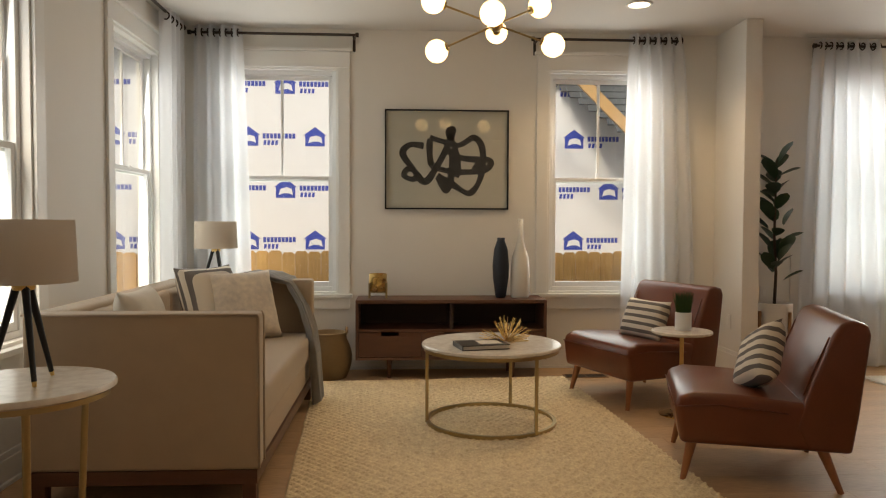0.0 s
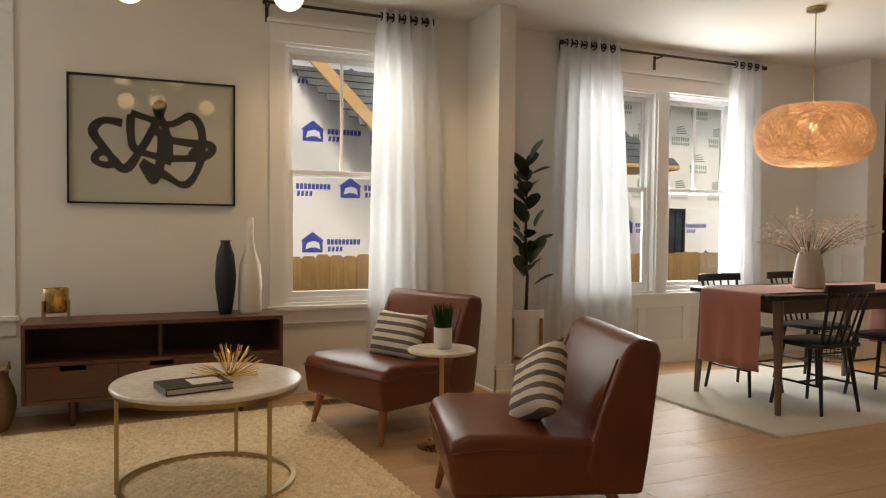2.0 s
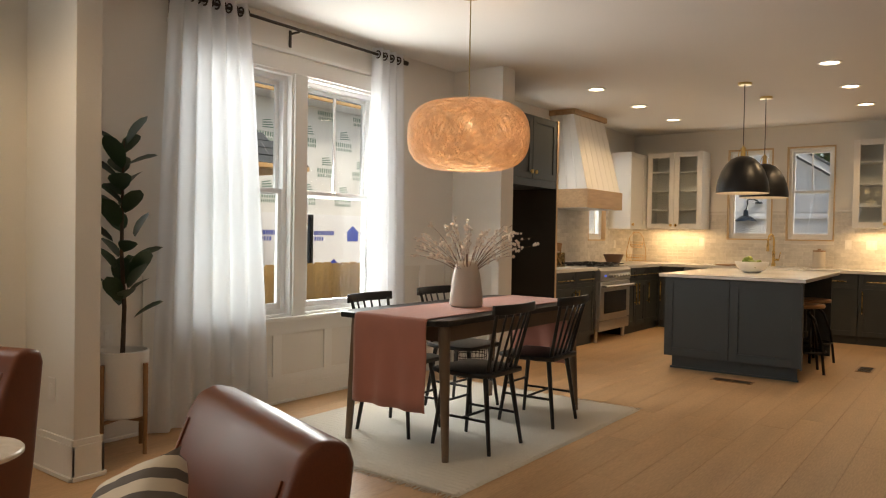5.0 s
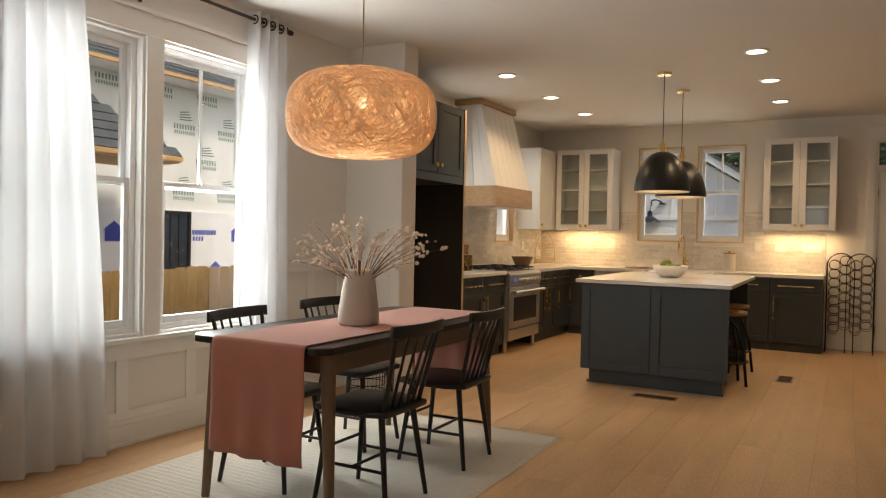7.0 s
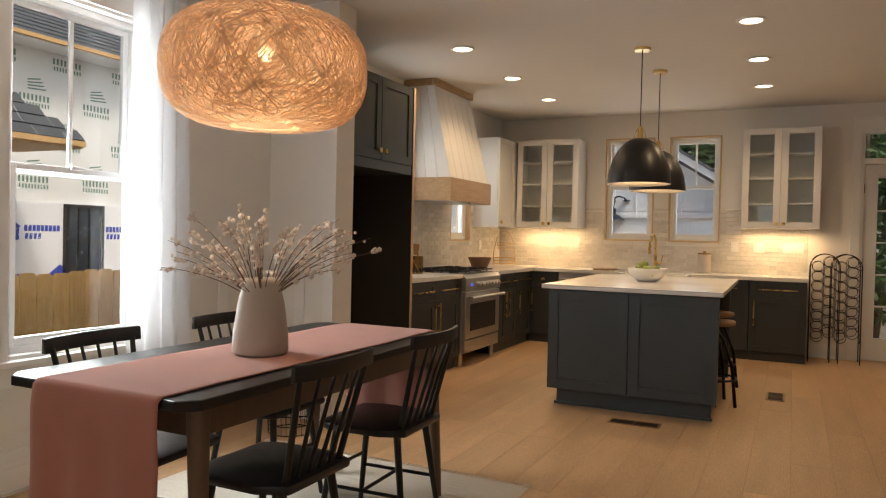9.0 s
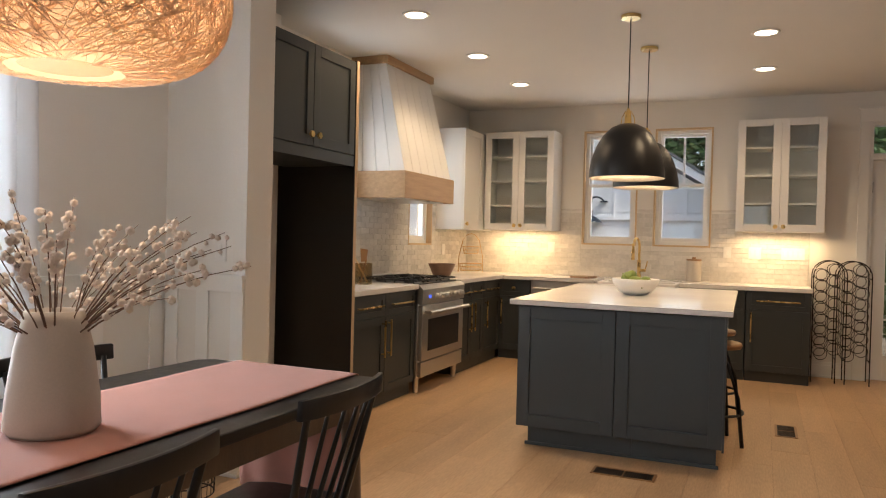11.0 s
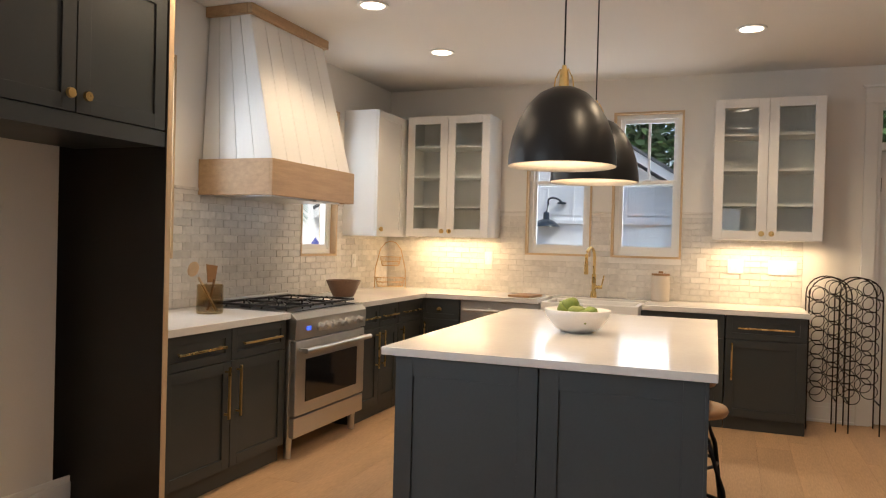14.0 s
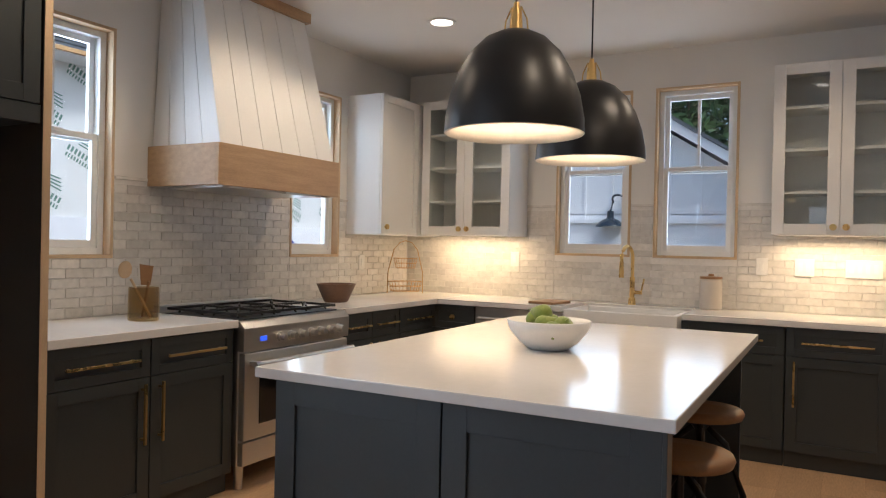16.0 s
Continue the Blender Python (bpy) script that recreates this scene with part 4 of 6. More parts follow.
for z, r in ((0.02, 0.14), (0.21, 0.10)):
    bm = bmesh.new()
    for h in (0, 0.04, 0.08):
        rr = r - 0.02 + h * 0.25
        tube(bm, [(rr * math.cos(2 * math.pi * k / 24), 0.6 * rr * math.sin(2 * math.pi * k / 24), z + h) for k in range(24)], 0.0025, 5, True)
    for k in range(24):
        c, s = math.cos(2 * math.pi * k / 24), 0.6 * math.sin(2 * math.pi * k / 24)
        tube(bm, [((r - 0.02) * c, (r - 0.02) * s, z), (r * c, r * s, z + 0.08)], 0.0015, 4)
    part(bk, "basket", bm, COPPERW)
cn = thing("ceramic_canister", "ribbed cream canister with wooden lid on the counter", "canister", Matrix.Translation((11.56, 4.07, 0.915)))
bm = bmesh.new()
prof = [(0, 0), (0.07, 0)]
for k in range(14):
    prof += [(0.075, 0.012 + k * 0.014), (0.071, 0.019 + k * 0.014)]
lathe(bm, prof + [(0.072, 0.21), (0, 0.21)], 32)
part(cn, "jar", bm, CERAMIC, smooth=True)
bm = bmesh.new()
lathe(bm, [(0, 0.211), (0.074, 0.211), (0.074, 0.226), (0.02, 0.23), (0.018, 0.245), (0, 0.248)], 28)
part(cn, "lid", bm, SEATWOOD, smooth="auto")
solid("cutting_board", boxes((-0.13, -0.1, 0, 0.13, 0.1, 0.018)), SEATWOOD, "small wooden cutting board on the counter", "cutting board", pose(11.25, 5.13, 0.915, 0, 0, -10), 0.006)


def plate(m, w, h, n=1, sockets=True):
    p = thing("wall_outlet", "white wall plate with sockets or switches", "outlet", m, "wall plates")
    part(p, "plate", boxes((-w / 2, -0.006, -h / 2, w / 2, 0, h / 2)), WHITEC, 0.002)
    bm = bmesh.new()
    for k in range(n):
        x = (k - (n - 1) / 2) * 0.046
        box(bm, x - 0.012, -0.010, -0.03, x + 0.012, -0.0055, 0.03)
        box(bm, x - 0.004, -0.0125, 0.008, x + 0.004, -0.0095, 0.018)
    part(p, "socket", bm, TRIM, 0.001)


for y, n in ((5.60, 1), (3.76, 1), (3.50, 2), (3.155, 4)):
    plate(pose(EAST - 0.012, y, 1.19, 0, 0, -90), 0.045 * n + 0.03, 0.118, n)
plate(pose(11.0, KNORTH - 0.012, 1.14), 0.075, 0.118)
plate(pose(8.33, KNORTH - 0.012, 1.05), 0.118, 0.075)
plate(pose(6.729, 6.02, 1.17, 0, 0, -90), 0.075, 0.118)
plate(pose(2.92, 6.1, 0.42, 0, 0, -90), 0.075, 0.118)
plate(pose(3.36, NORTH, 0.62, 0, 0, 0), 0.075, 0.118)

# wine rack
wr = thing("wine_rack", "arched black iron wine rack of open rings against the wall", "wine rack", pose(11.50, 2.745, 0, 0, 0, -90))
for y in (-0.13, 0.13):
    bm = bmesh.new()
    for x0 in (-0.24, -0.04):
        w = 0.28
        tube(bm, [(x0, y, 0), (x0, y, 1.0)] + [(x0 + w / 2 - w / 2 * math.cos(a), y, 1.0 + 0.14 * math.sin(a)) for a in [math.pi * k / 10 for k in range(1, 10)]] + [(x0 + w, y, 1.0), (x0 + w, y, 0)], 0.0055, 6)
    part(wr, "arch", bm, IRON, smooth=True)
    bm = bmesh.new()
    for col in range(4):
        for row in range(8):
            cx, cz = -0.165 + col * 0.11 , 0.27 + row * 0.105 + (0.05 if col % 2 else 0)
            if cz > 1.06:
                continue
            tube(bm, [(cx + 0.056 * math.cos(2 * math.pi * k / 18), y, cz + 0.056 * math.sin(2 * math.pi * k / 18)) for k in range(18)], 0.0035, 5, True)
    part(wr, "rings", bm, IRON, smooth=True)
bm = bmesh.new()
for x in (-0.24, -0.04, 0.04, 0.24):
    for z in (0.22, 0.98):
        tube(bm, [(x, -0.13, z), (x, 0.13, z)], 0.006, 6)
part(wr, "cross_bars", bm, IRON, smooth=True)

# glazed door with transom
dr = thing("door_1", "white glazed exterior door with grid lights and transom", "door", pose(EAST, 0, 0, 0, 0, -90), kind="structure")
part(dr, "frame", boxes((-2.52, 0.0, 0, -2.49, 0.16, 2.47), (-1.65, 0, 0, -1.62, 0.16, 2.47), (-2.49, 0, 2.44, -1.65, 0.16, 2.47), (-2.49, 0, 2.11, -1.65, 0.16, 2.17)), TRIM, 0.003)
part(dr, "leaf", boxes((-2.487, 0.04, 0.01, -2.36, 0.085, 2.105), (-1.78, 0.04, 0.01, -1.653, 0.085, 2.105), (-2.36, 0.04, 1.96, -1.78, 0.085, 2.105), (-2.36, 0.04, 0.01, -1.78, 0.085, 0.25)), TRIM, 0.004)
bm = boxes(*[(-2.36, 0.055, z - 0.009, -1.78, 0.07, z + 0.009) for z in (0.59, 0.93, 1.27, 1.61)], (-2.079, 0.0551, 0.25, -2.061, 0.0699, 1.96))
part(dr, "muntin", bm, TRIM)
pn = part(dr, "pane", boxes((-2.36, 0.06, 0.25, -1.78, 0.064, 1.96), (-2.49, 0.06, 2.17, -1.65, 0.064, 2.44)), GLASS)
pn.visible_shadow = False
bm = bmesh.new()
for z in (0.25, 1.05, 1.85):
    cyl(bm, (-2.49, 0.032, z - 0.05), (-2.49, 0.032, z + 0.05), 0.008, n=10)
part(dr, "hinge", bm, BLACKM)
solid("trim_door", boxes((-2.61, -0.02, 0, -2.52, -0.001, 2.47), (-1.62, -0.02, 0, -1.53, -0.001, 2.47), (-2.61, -0.022, 2.47, -1.53, -0.001, 2.59), (-2.63, -0.04, 2.59, -1.51, -0.001, 2.61)), TRIM, "white painted door casing", "trim", pose(EAST, 0, 0, 0, 0, -90), 0.003, kind="structure")


def floor_vent(x, y, rz):
    v = thing("floor_vent", "bronze slotted floor register set in the oak boards", "vent", pose(x, y, 0, 0, 0, rz), "floor registers")
    bm = boxes((-0.17, -0.07, 0.0005, -0.155, 0.07, 0.005), (0.155, -0.07, 0.0005, 0.17, 0.07, 0.005), (-0.155, -0.07, 0.0005, 0.155, -0.055, 0.005), (-0.155, 0.055, 0.0005, 0.155, 0.07, 0.005), (-0.004, -0.055, 0.0005, 0.004, 0.055, 0.0045))
    part(v, "rim", bm, SEATWOOD, 0.001)
    part(v, "grille", boxes((-0.155, -0.055, 0.0004, 0.155, 0.055, 0.001), *[(-0.15 + k * 0.012, -0.053, 0.001, -0.145 + k * 0.012, 0.053, 0.004) for k in range(26)]), VENT)


floor_vent(7.74, 4.09, 90)
floor_vent(9.2, 3.25, 0)
floor_vent(1.75, 6.05, 0)

# the wall runs stand a little lower than the island
RUN = 0.967
for ob in list(scene.objects):
    kind = ob.name.split(".")[0]
    if ob.parent is None and kind in ("base_cabinet", "sink_cabinet", "dishwasher", "range_cooker", "countertop", "apron_sink"):
        ob.scale.z = RUN
    elif ob.parent is None and kind in ("kitchen_island", "fruit_bowl", "pear"):
        ob.scale.z *= 0.985
        ob.location.z *= 0.985
    elif ob.parent is None and kind in ("wooden_bowl", "utensil_jar", "wooden_spoon", "wooden_spatula", "wire_basket_stand", "ceramic_canister", "cutting_board", "faucet"):
        ob.location.z -= 0.915 * (1 - RUN)

# ---- living area ----


def curtain(name, m, top, bottom, z1, z0, folds, label="sheer white grommet curtain hanging to the floor"):
    """A pleated sheer; top and bottom are (u0, u1) spans along the rod."""
    bm = bmesh.new()
    nu, nz = folds * 10, 26
    rows = []
    for j in range(nz + 1):
        f = j / nz
        z = z1 + (z0 - z1) * f
        e = f ** 0.7
        u0, u1 = top[0] + (bottom[0] - top[0]) * e, top[1] + (bottom[1] - top[1]) * e
        row = []
        for i in range(nu + 1):
            s = i / nu
            wob = noise.noise((s * 3 + top[0], f * 1.6, 3.1))
            amp = 0.035 + 0.012 * wob
            u = u0 + (u1 - u0) * (s + 0.02 * f * wob)
            row.append(bm.verts.new((u, amp * math.cos(2 * math.pi * folds * s + 0.8 * f * wob) + 0.02 * f * wob, z)))
        rows.append(row)
    for a, b in zip(rows, rows[1:]):
        for i in range(nu):
            bm.faces.new((a[i], a[i + 1], b[i + 1], b[i]))
    c = thing(name, label, "curtain", m, "sheer curtains")
    part(c, "cloth", bm, SHEER, smooth=True)
    bm = bmesh.new()
    for k in range(2 * folds):
        u = top[0] + (top[1] - top[0]) * (k + 0.5) / (2 * folds)
        tube(bm, [(u, 0.028 * math.cos(2 * math.pi * j / 14), z1 - 0.055 + 0.028 * math.sin(2 * math.pi * j / 14)) for j in range(14)], 0.006, 6, True)
    part(c, "grommets", bm, VENT, smooth=True)
    return c


def rod(m, u0, u1, z, brackets, off=0.1):
    r = thing("curtain_rod", "dark bronze curtain rod on wall brackets", "curtain rod", m, "curtain rods")
    bm = bmesh.new()
    cyl(bm, (u0, 0, z), (u1, 0, z), 0.011, n=12)
    for u in (u0, u1):
        cyl(bm, (u - 0.012, 0, z), (u + 0.012, 0, z), 0.019, n=14)
    part(r, "pole", bm, VENT, smooth="auto")
    for u in brackets:
        bm = boxes((u - 0.007, 0, z - 0.02, u + 0.007, off, z - 0.008), (u - 0.011, off - 0.008, z - 0.11, u + 0.011, off - 0.0, z + 0.01))
        part(r, "bracket", bm, VENT, 0.001)


RN = Matrix.Translation((0, NORTH - 0.1, 0))
rod(RN, -1.36, -0.05, 2.69, (-0.08, -1.30))
rod(RN, 1.36, 2.56, 2.685, (1.39, 2.50))
curtain("curtain", RN, (-1.33, -0.96), (-1.36, -0.88), 2.745, 0.012, 4)
curtain("curtain", RN, (2.16, 2.60), (2.10, 2.76), 2.74, 0.012, 5)
rod(RN, 3.70, 5.90, 2.67, (3.75, 4.71, 5.86))
curtain("curtain", RN, (3.72, 4.27), (3.60, 4.50), 2.725, 0.012, 6)
curtain("curtain", RN, (5.52, 5.86), (5.49, 5.95), 2.725, 0.012, 4)
RW_ = pose(WEST + 0.1, 0, 0, 0, 0, 90)
rod(RW_, 4.9, 6.28, 2.72, (4.95, 6.2))
curtain("curtain", RW_, (5.82, 6.22), (5.80, 6.26), 2.745, 0.012, 4)

# framed brush drawing
pf = thing("framed_art", "framed abstract black brushwork on pale paper under glass", "picture", Matrix.Translation((0.673, NORTH - 0.002, 1.716)))
w, h, t = 0.505, 0.405, 0.012
part(pf, "frame", boxes((-w, -0.032, -h, -w + t, 0, h), (w - t, -0.032, -h, w, 0, h), (-w + t, -0.032, h - t, w - t, 0, h), (-w + t, -0.032, -h, w - t, 0, -h + t)), BLACKM, 0.001)
part(pf, "paper", boxes((-w + t, -0.012, -h + t, w - t, -0.006, h - t)), PAPER)


def stroke(pts, width):
    """A flat brush mark swept along a smooth line through pts."""
    line = []
    p = [Vector((a, 0, b)) for a, b in pts]
    p = [p[0]] + p + [p[-1]]
    for i in range(1, len(p) - 2):
        for k in range(10):
            s = k / 10
            line.append(0.5 * (2 * p[i] + (p[i + 1] - p[i - 1]) * s + (2 * p[i - 1] - 5 * p[i] + 4 * p[i + 1] - p[i + 2]) * s * s + (3 * p[i] - p[i - 1] - 3 * p[i + 1] + p[i + 2]) * s ** 3))
    line.append(p[-1])
    edge = []
    for i, q in enumerate(line):
        d = (line[min(i + 1, len(line) - 1)] - line[max(i - 1, 0)]).normalized()
        n2 = Vector((-d.z, 0, d.x))
        wd = width * (0.85 + 0.35 * noise.noise((q.x * 9, q.z * 9, width * 50)))
        edge.append((q + n2 * wd / 2, q - n2 * wd / 2))
    return edge


bm = bmesh.new()
marks = (((-0.19, 0.11), (-0.30, 0.12), (-0.36, 0.05), (-0.29, -0.06), (-0.18, -0.18), (-0.08, -0.05), (0.00, 0.10), (0.05, 0.24), (0.01, 0.22), (0.07, 0.08), (0.09, -0.07), (0.07, -0.14)),
         ((-0.21, -0.12), (-0.28, -0.16), (-0.35, -0.13), (-0.32, -0.08), (-0.26, -0.08)),
         ((-0.14, 0.17), (-0.14, 0.03), (-0.10, -0.06), (0.10, -0.10), (0.31, -0.08), (0.36, -0.02), (0.30, 0.00), (0.22, -0.08)),
         ((-0.14, 0.18), (-0.04, 0.15), (0.10, 0.12), (0.22, 0.18), (0.29, 0.09), (0.28, -0.13), (0.19, -0.27), (0.06, -0.21), (-0.08, -0.13)),
         ((-0.02, 0.10), (0.10, 0.02), (0.30, -0.00)),
         ((-0.07, -0.14), (-0.01, -0.25), (0.03, -0.16), (0.05, 0.08)))
for k, pts in enumerate(marks):
    e = [(bm.verts.new((a.x, -0.0125 - 0.0003 * k, a.z)), bm.verts.new((b.x, -0.0125 - 0.0003 * k, b.z))) for a, b in stroke(pts, 0.056)]
    for (a, b), (c, d) in zip(e, e[1:]):
        bm.faces.new((a, b, d, c))
part(pf, "brushwork", bm, INK)
gp = part(pf, "glazing", boxes((-w + t, -0.026, -h + t, w - t, -0.023, h - t)), GLASS)
gp.visible_shadow = False

# media console
mc = thing("media_console", "low walnut console with open shelves and drawers", "console", Matrix.Translation((0.69, 6.16, 0)))
W2, D2 = 0.735, 0.185
part(mc, "case", boxes((-W2, -D2, 0.585, W2, D2, 0.61), (-W2, -D2, 0.15, -W2 + 0.022, D2, 0.585), (W2 - 0.022, -D2, 0.15, W2, D2, 0.585), (-W2 + 0.022, -D2, 0.15, W2 - 0.022, D2, 0.172), (-W2 + 0.022, -D2 + 0.005, 0.365, W2 - 0.022, D2, 0.385)), WALNUT, 0.002)
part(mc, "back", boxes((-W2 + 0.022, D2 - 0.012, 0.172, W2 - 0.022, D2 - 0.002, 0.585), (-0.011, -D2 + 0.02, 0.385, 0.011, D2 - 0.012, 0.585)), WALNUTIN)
for k in range(3):
    a = -W2 + 0.025 + k * 0.48
    part(mc, "drawer", boxes((a, -D2 + 0.002, 0.175, a + 0.475, -D2 + 0.02, 0.335), (a, -D2 + 0.002, 0.335, a + 0.17, -D2 + 0.02, 0.362), (a + 0.305, -D2 + 0.002, 0.335, a + 0.475, -D2 + 0.02, 0.362)), WALNUT, 0.0015)
for x in (-0.48, 0.48):
    for y in (-0.12, 0.12):
        bm = bmesh.new()
        cyl(bm, (x, y, 0), (x, y, 0.15), 0.014, 0.02, 12)
        part(mc, "leg", bm, WALNUT, smooth="auto")
for x, prof, mt, lab in ((1.09, [(0, 0), (0.036, 0), (0.043, 0.02), (0.062, 0.16), (0.066, 0.25), (0.055, 0.38), (0.03, 0.455), (0.033, 0.475), (0.026, 0.475), (0.02, 0.45), (0, 0.44)], NAVY, "tall matte navy bottle vase on the console"),
                         (1.245, [(0, 0), (0.068, 0), (0.075, 0.015), (0.076, 0.20), (0.066, 0.32), (0.035, 0.41), (0.022, 0.48), (0.023, 0.625), (0.017, 0.625), (0.015, 0.5), (0, 0.48)], GLOSSW, "tall glossy cream bottle vase on the console")):
    bm = bmesh.new()
    lathe(bm, prof, 32)
    solid("vase", bm, mt, lab, "vase", Matrix.Translation((x, 6.16, 0.61)), 0, True)
gh = thing("planter_stand", "small gold metal planter on a four-leg stand", "planter", Matrix.Translation((0.12, 6.16, 0.61)))
bm = bmesh.new()
lathe(bm, [(0, 0.055), (0.066, 0.055), (0.07, 0.06), (0.07, 0.19), (0.066, 0.19), (0.064, 0.07), (0, 0.066)], 28)
part(gh, "pot", bm, BRASS, smooth="auto")
bm = boxes(*[(sx * 0.066 - 0.007, sy * 0.04 - 0.007, 0, sx * 0.066 + 0.007, sy * 0.04 + 0.007, 0.12) for sx in (-1, 1) for sy in (-1, 1)], (-0.066, -0.006, 0.04, 0.066, 0.006, 0.054))
part(gh, "stand", bm, GOLD, 0.002)

# wicker basket
wk = thing("wicker_basket", "round seagrass belly basket on the floor", "basket", Matrix.Translation((-0.26, 6.08, 0)))
bm = bmesh.new()
prof = [(0, 0), (0.13, 0)]
for k in range(22):
    f = k / 21
    r = 0.135 + 0.04 * math.sin(math.pi * min(1, f * 1.15)) - 0.0 * f
    prof += [(r + 0.009, 0.008 + f * 0.34), (r - 0.003, 0.016 + f * 0.34)]
lathe(bm, prof + [(0.125, 0.35), (0.13, 0.1), (0, 0.05)], 40)
part(wk, "body", bm, WICKER, smooth=True)
bm = bmesh.new()
for s in (-1, 1):
    tube(bm, [(s * 0.14, 0.05 * math.cos(a), 0.34 + 0.05 * math.sin(a)) for a in [math.pi * k / 8 for k in range(9)]], 0.009, 8)
part(wk, "handle", bm, WICKER, smooth=True)

# jute rug
bm = bmesh.new()
RX, RY = 0.955, 1.5
nx, ny = 280, 430
grid = []
for j in range(ny + 1):
    row = []
    for i in range(nx + 1):
        x, y = -RX + 2 * RX * i / nx, -RY + 2 * RY * j / ny
        z = 0.008 + 0.012 * abs(math.sin(y * math.pi / 0.031)) ** 0.7 * (0.6 + 0.4 * math.sin(x * math.pi / 0.026 + (math.pi if int((y + 4 * 0.031 * 100) / 0.031) % 2 else 0) + 1.5 * noise.noise((x * 6, y * 6, 3)))) + 0.003 * noise.noise((x * 9, y * 9, 0))
        if i in (0, nx) or j in (0, ny):
            z = 0.001
        wv = 0.008 * noise.noise((x * 3, y * 3, 5))
        row.append(bm.verts.new((x + wv, y + wv, z)))
    grid.append(row)
for a, b in zip(grid, grid[1:]):
    for i in range(nx):
        bm.faces.new((a[i], a[i + 1], b[i + 1], b[i]))
solid("jute_rug", bm, JUTE, "chunky natural jute braided rug on the oak floor", "rug", pose(0.70, 4.44, 0.001, 0, 0, 3.4), 0, True)

# coffee table
cf = thing("coffee_table", "round marble coffee table on an antique gold frame", "coffee table", Matrix.Translation((0.84, 4.73, 0.012)))
bm = bmesh.new()
lathe(bm, [(0, 0.452), (0.405, 0.452), (0.415, 0.458), (0.415, 0.470), (0.408, 0.476), (0, 0.476)], 64)
part(cf, "top", bm, STONE, smooth="auto")
bm = bmesh.new()
lathe(bm, [(0.385, 0.432), (0.401, 0.432), (0.401, 0.4515), (0.385, 0.4515), (0.385, 0.432)], 64, closed=False)
lathe(bm, [(0.368, 0.002), (0.388, 0.002), (0.388, 0.022), (0.368, 0.022), (0.368, 0.002)], 64, closed=False)
for k in range(3):
    a = math.radians(64 + 120 * k)
    c, s = math.cos(a) * 0.385, math.sin(a) * 0.385
    box(bm, c - 0.009, s - 0.009, 0.01, c + 0.009, s + 0.009, 0.44)
part(cf, "frame", bm, GOLD, smooth="auto")
sb = bmesh.new()
rnd = random.Random(4)
for k in range(90):
    u, v = rnd.uniform(0, 2 * math.pi), rnd.uniform(0.05, 1)
    d = Vector((math.cos(u) * math.sqrt(1 - v * v), math.sin(u) * math.sqrt(1 - v * v), v))
    tube(sb, [d * 0.01 + Vector((0, 0, 0.005)), d * rnd.uniform(0.12, 0.17) + Vector((0, 0, 0.005))], [0.0012, 0.002], 4)
solid("brass_starburst", sb, BRASS, "spiky brass starburst ornament on the coffee table", "ornament", Matrix.Translation((0.93, 4.72, 0.489)))
mg = thing("book", "grey hardcover picture book lying on the coffee table", "book", pose(0.76, 4.56, 0.489, 0, 0, 12))
part(mg, "cover", boxes((-0.14, -0.10, 0, 0.14, 0.10, 0.004), (-0.14, -0.10, 0.024, 0.14, 0.10, 0.028), (-0.14, -0.10, 0.004, -0.136, 0.10, 0.024)), VENT, 0.001)
part(mg, "pages", boxes((-0.135, -0.096, 0.004, 0.136, 0.096, 0.024)), PAPER)
part(mg, "print", boxes((-0.02, -0.06, 0.0281, 0.11, 0.06, 0.0286)), CREAM)


def lounge_chair(m):
    """Armless slipper chair; front is local -y."""
    c = thing("lounge_chair", "armless cognac leather slipper chair with tapered wood legs", "chair", m, "leather lounge chairs")
    hw = 0.355
    bm = bmesh.new()
    prism(bm, [(-0.36, 0.19), (-0.385, 0.36), (-0.37, 0.405), (-0.30, 0.43), (-0.1, 0.425), (0.20, 0.40), (0.33, 0.38), (0.36, 0.19)], -hw, hw, "yz")
    part(c, "seat", bm, LEATHER, 0.03, True, seg=3)
    bm = bmesh.new()
    prism(bm, [(0.13, 0.30), (0.19, 0.50), (0.275, 0.72), (0.302, 0.765), (0.35, 0.782), (0.412, 0.765), (0.425, 0.72), (0.385, 0.36), (0.36, 0.192), (0.18, 0.192)], -hw - 0.004, hw + 0.004, "yz")
    part(c, "backrest", bm, LEATHER, 0.022, True, seg=3)
    bm = bmesh.new()
    for x in (-hw + 0.035, hw - 0.035):
        tube(bm, [(x, 0.165, 0.435), (x, 0.205, 0.55), (x, 0.265, 0.70)], 0.0035, 6)
    for x in (-hw - 0.001, hw + 0.001):
        tube(bm, [(x, -0.375, 0.362), (x, -0.2, 0.378), (x, 0.1, 0.355)], 0.003, 6)
    tube(bm, [(-hw + 0.01, -0.388, 0.365), (hw - 0.01, -0.388, 0.365)], 0.003, 6)
    part(c, "piping", bm, LEATHER, smooth=True)
    for x in (-1, 1):
        for y0, y1 in ((-0.30, -0.345), (0.25, 0.33)):
            bm = bmesh.new()
            cyl(bm, (x * 0.31, y1, 0), (x * 0.28, y0, 0.20), 0.013, 0.026, 14)
            part(c, "leg", bm, CHAIRLEG, smooth="auto")
    return c


lc = lounge_chair(pose(1.955, 5.40, 0, 0, 0, -68))
copy_thing(lc, pose(2.035, 3.915, 0, 0, 0, -107))


def pillow(name, m, mt, label, sx=0.42, sy=0.42, sz=0.15):
    bm = bmesh.new()
    cushion(bm, sx, sy, sz)
    return solid(name, bm, mt, label, "pillow", m, 0, True, "throw pillows")


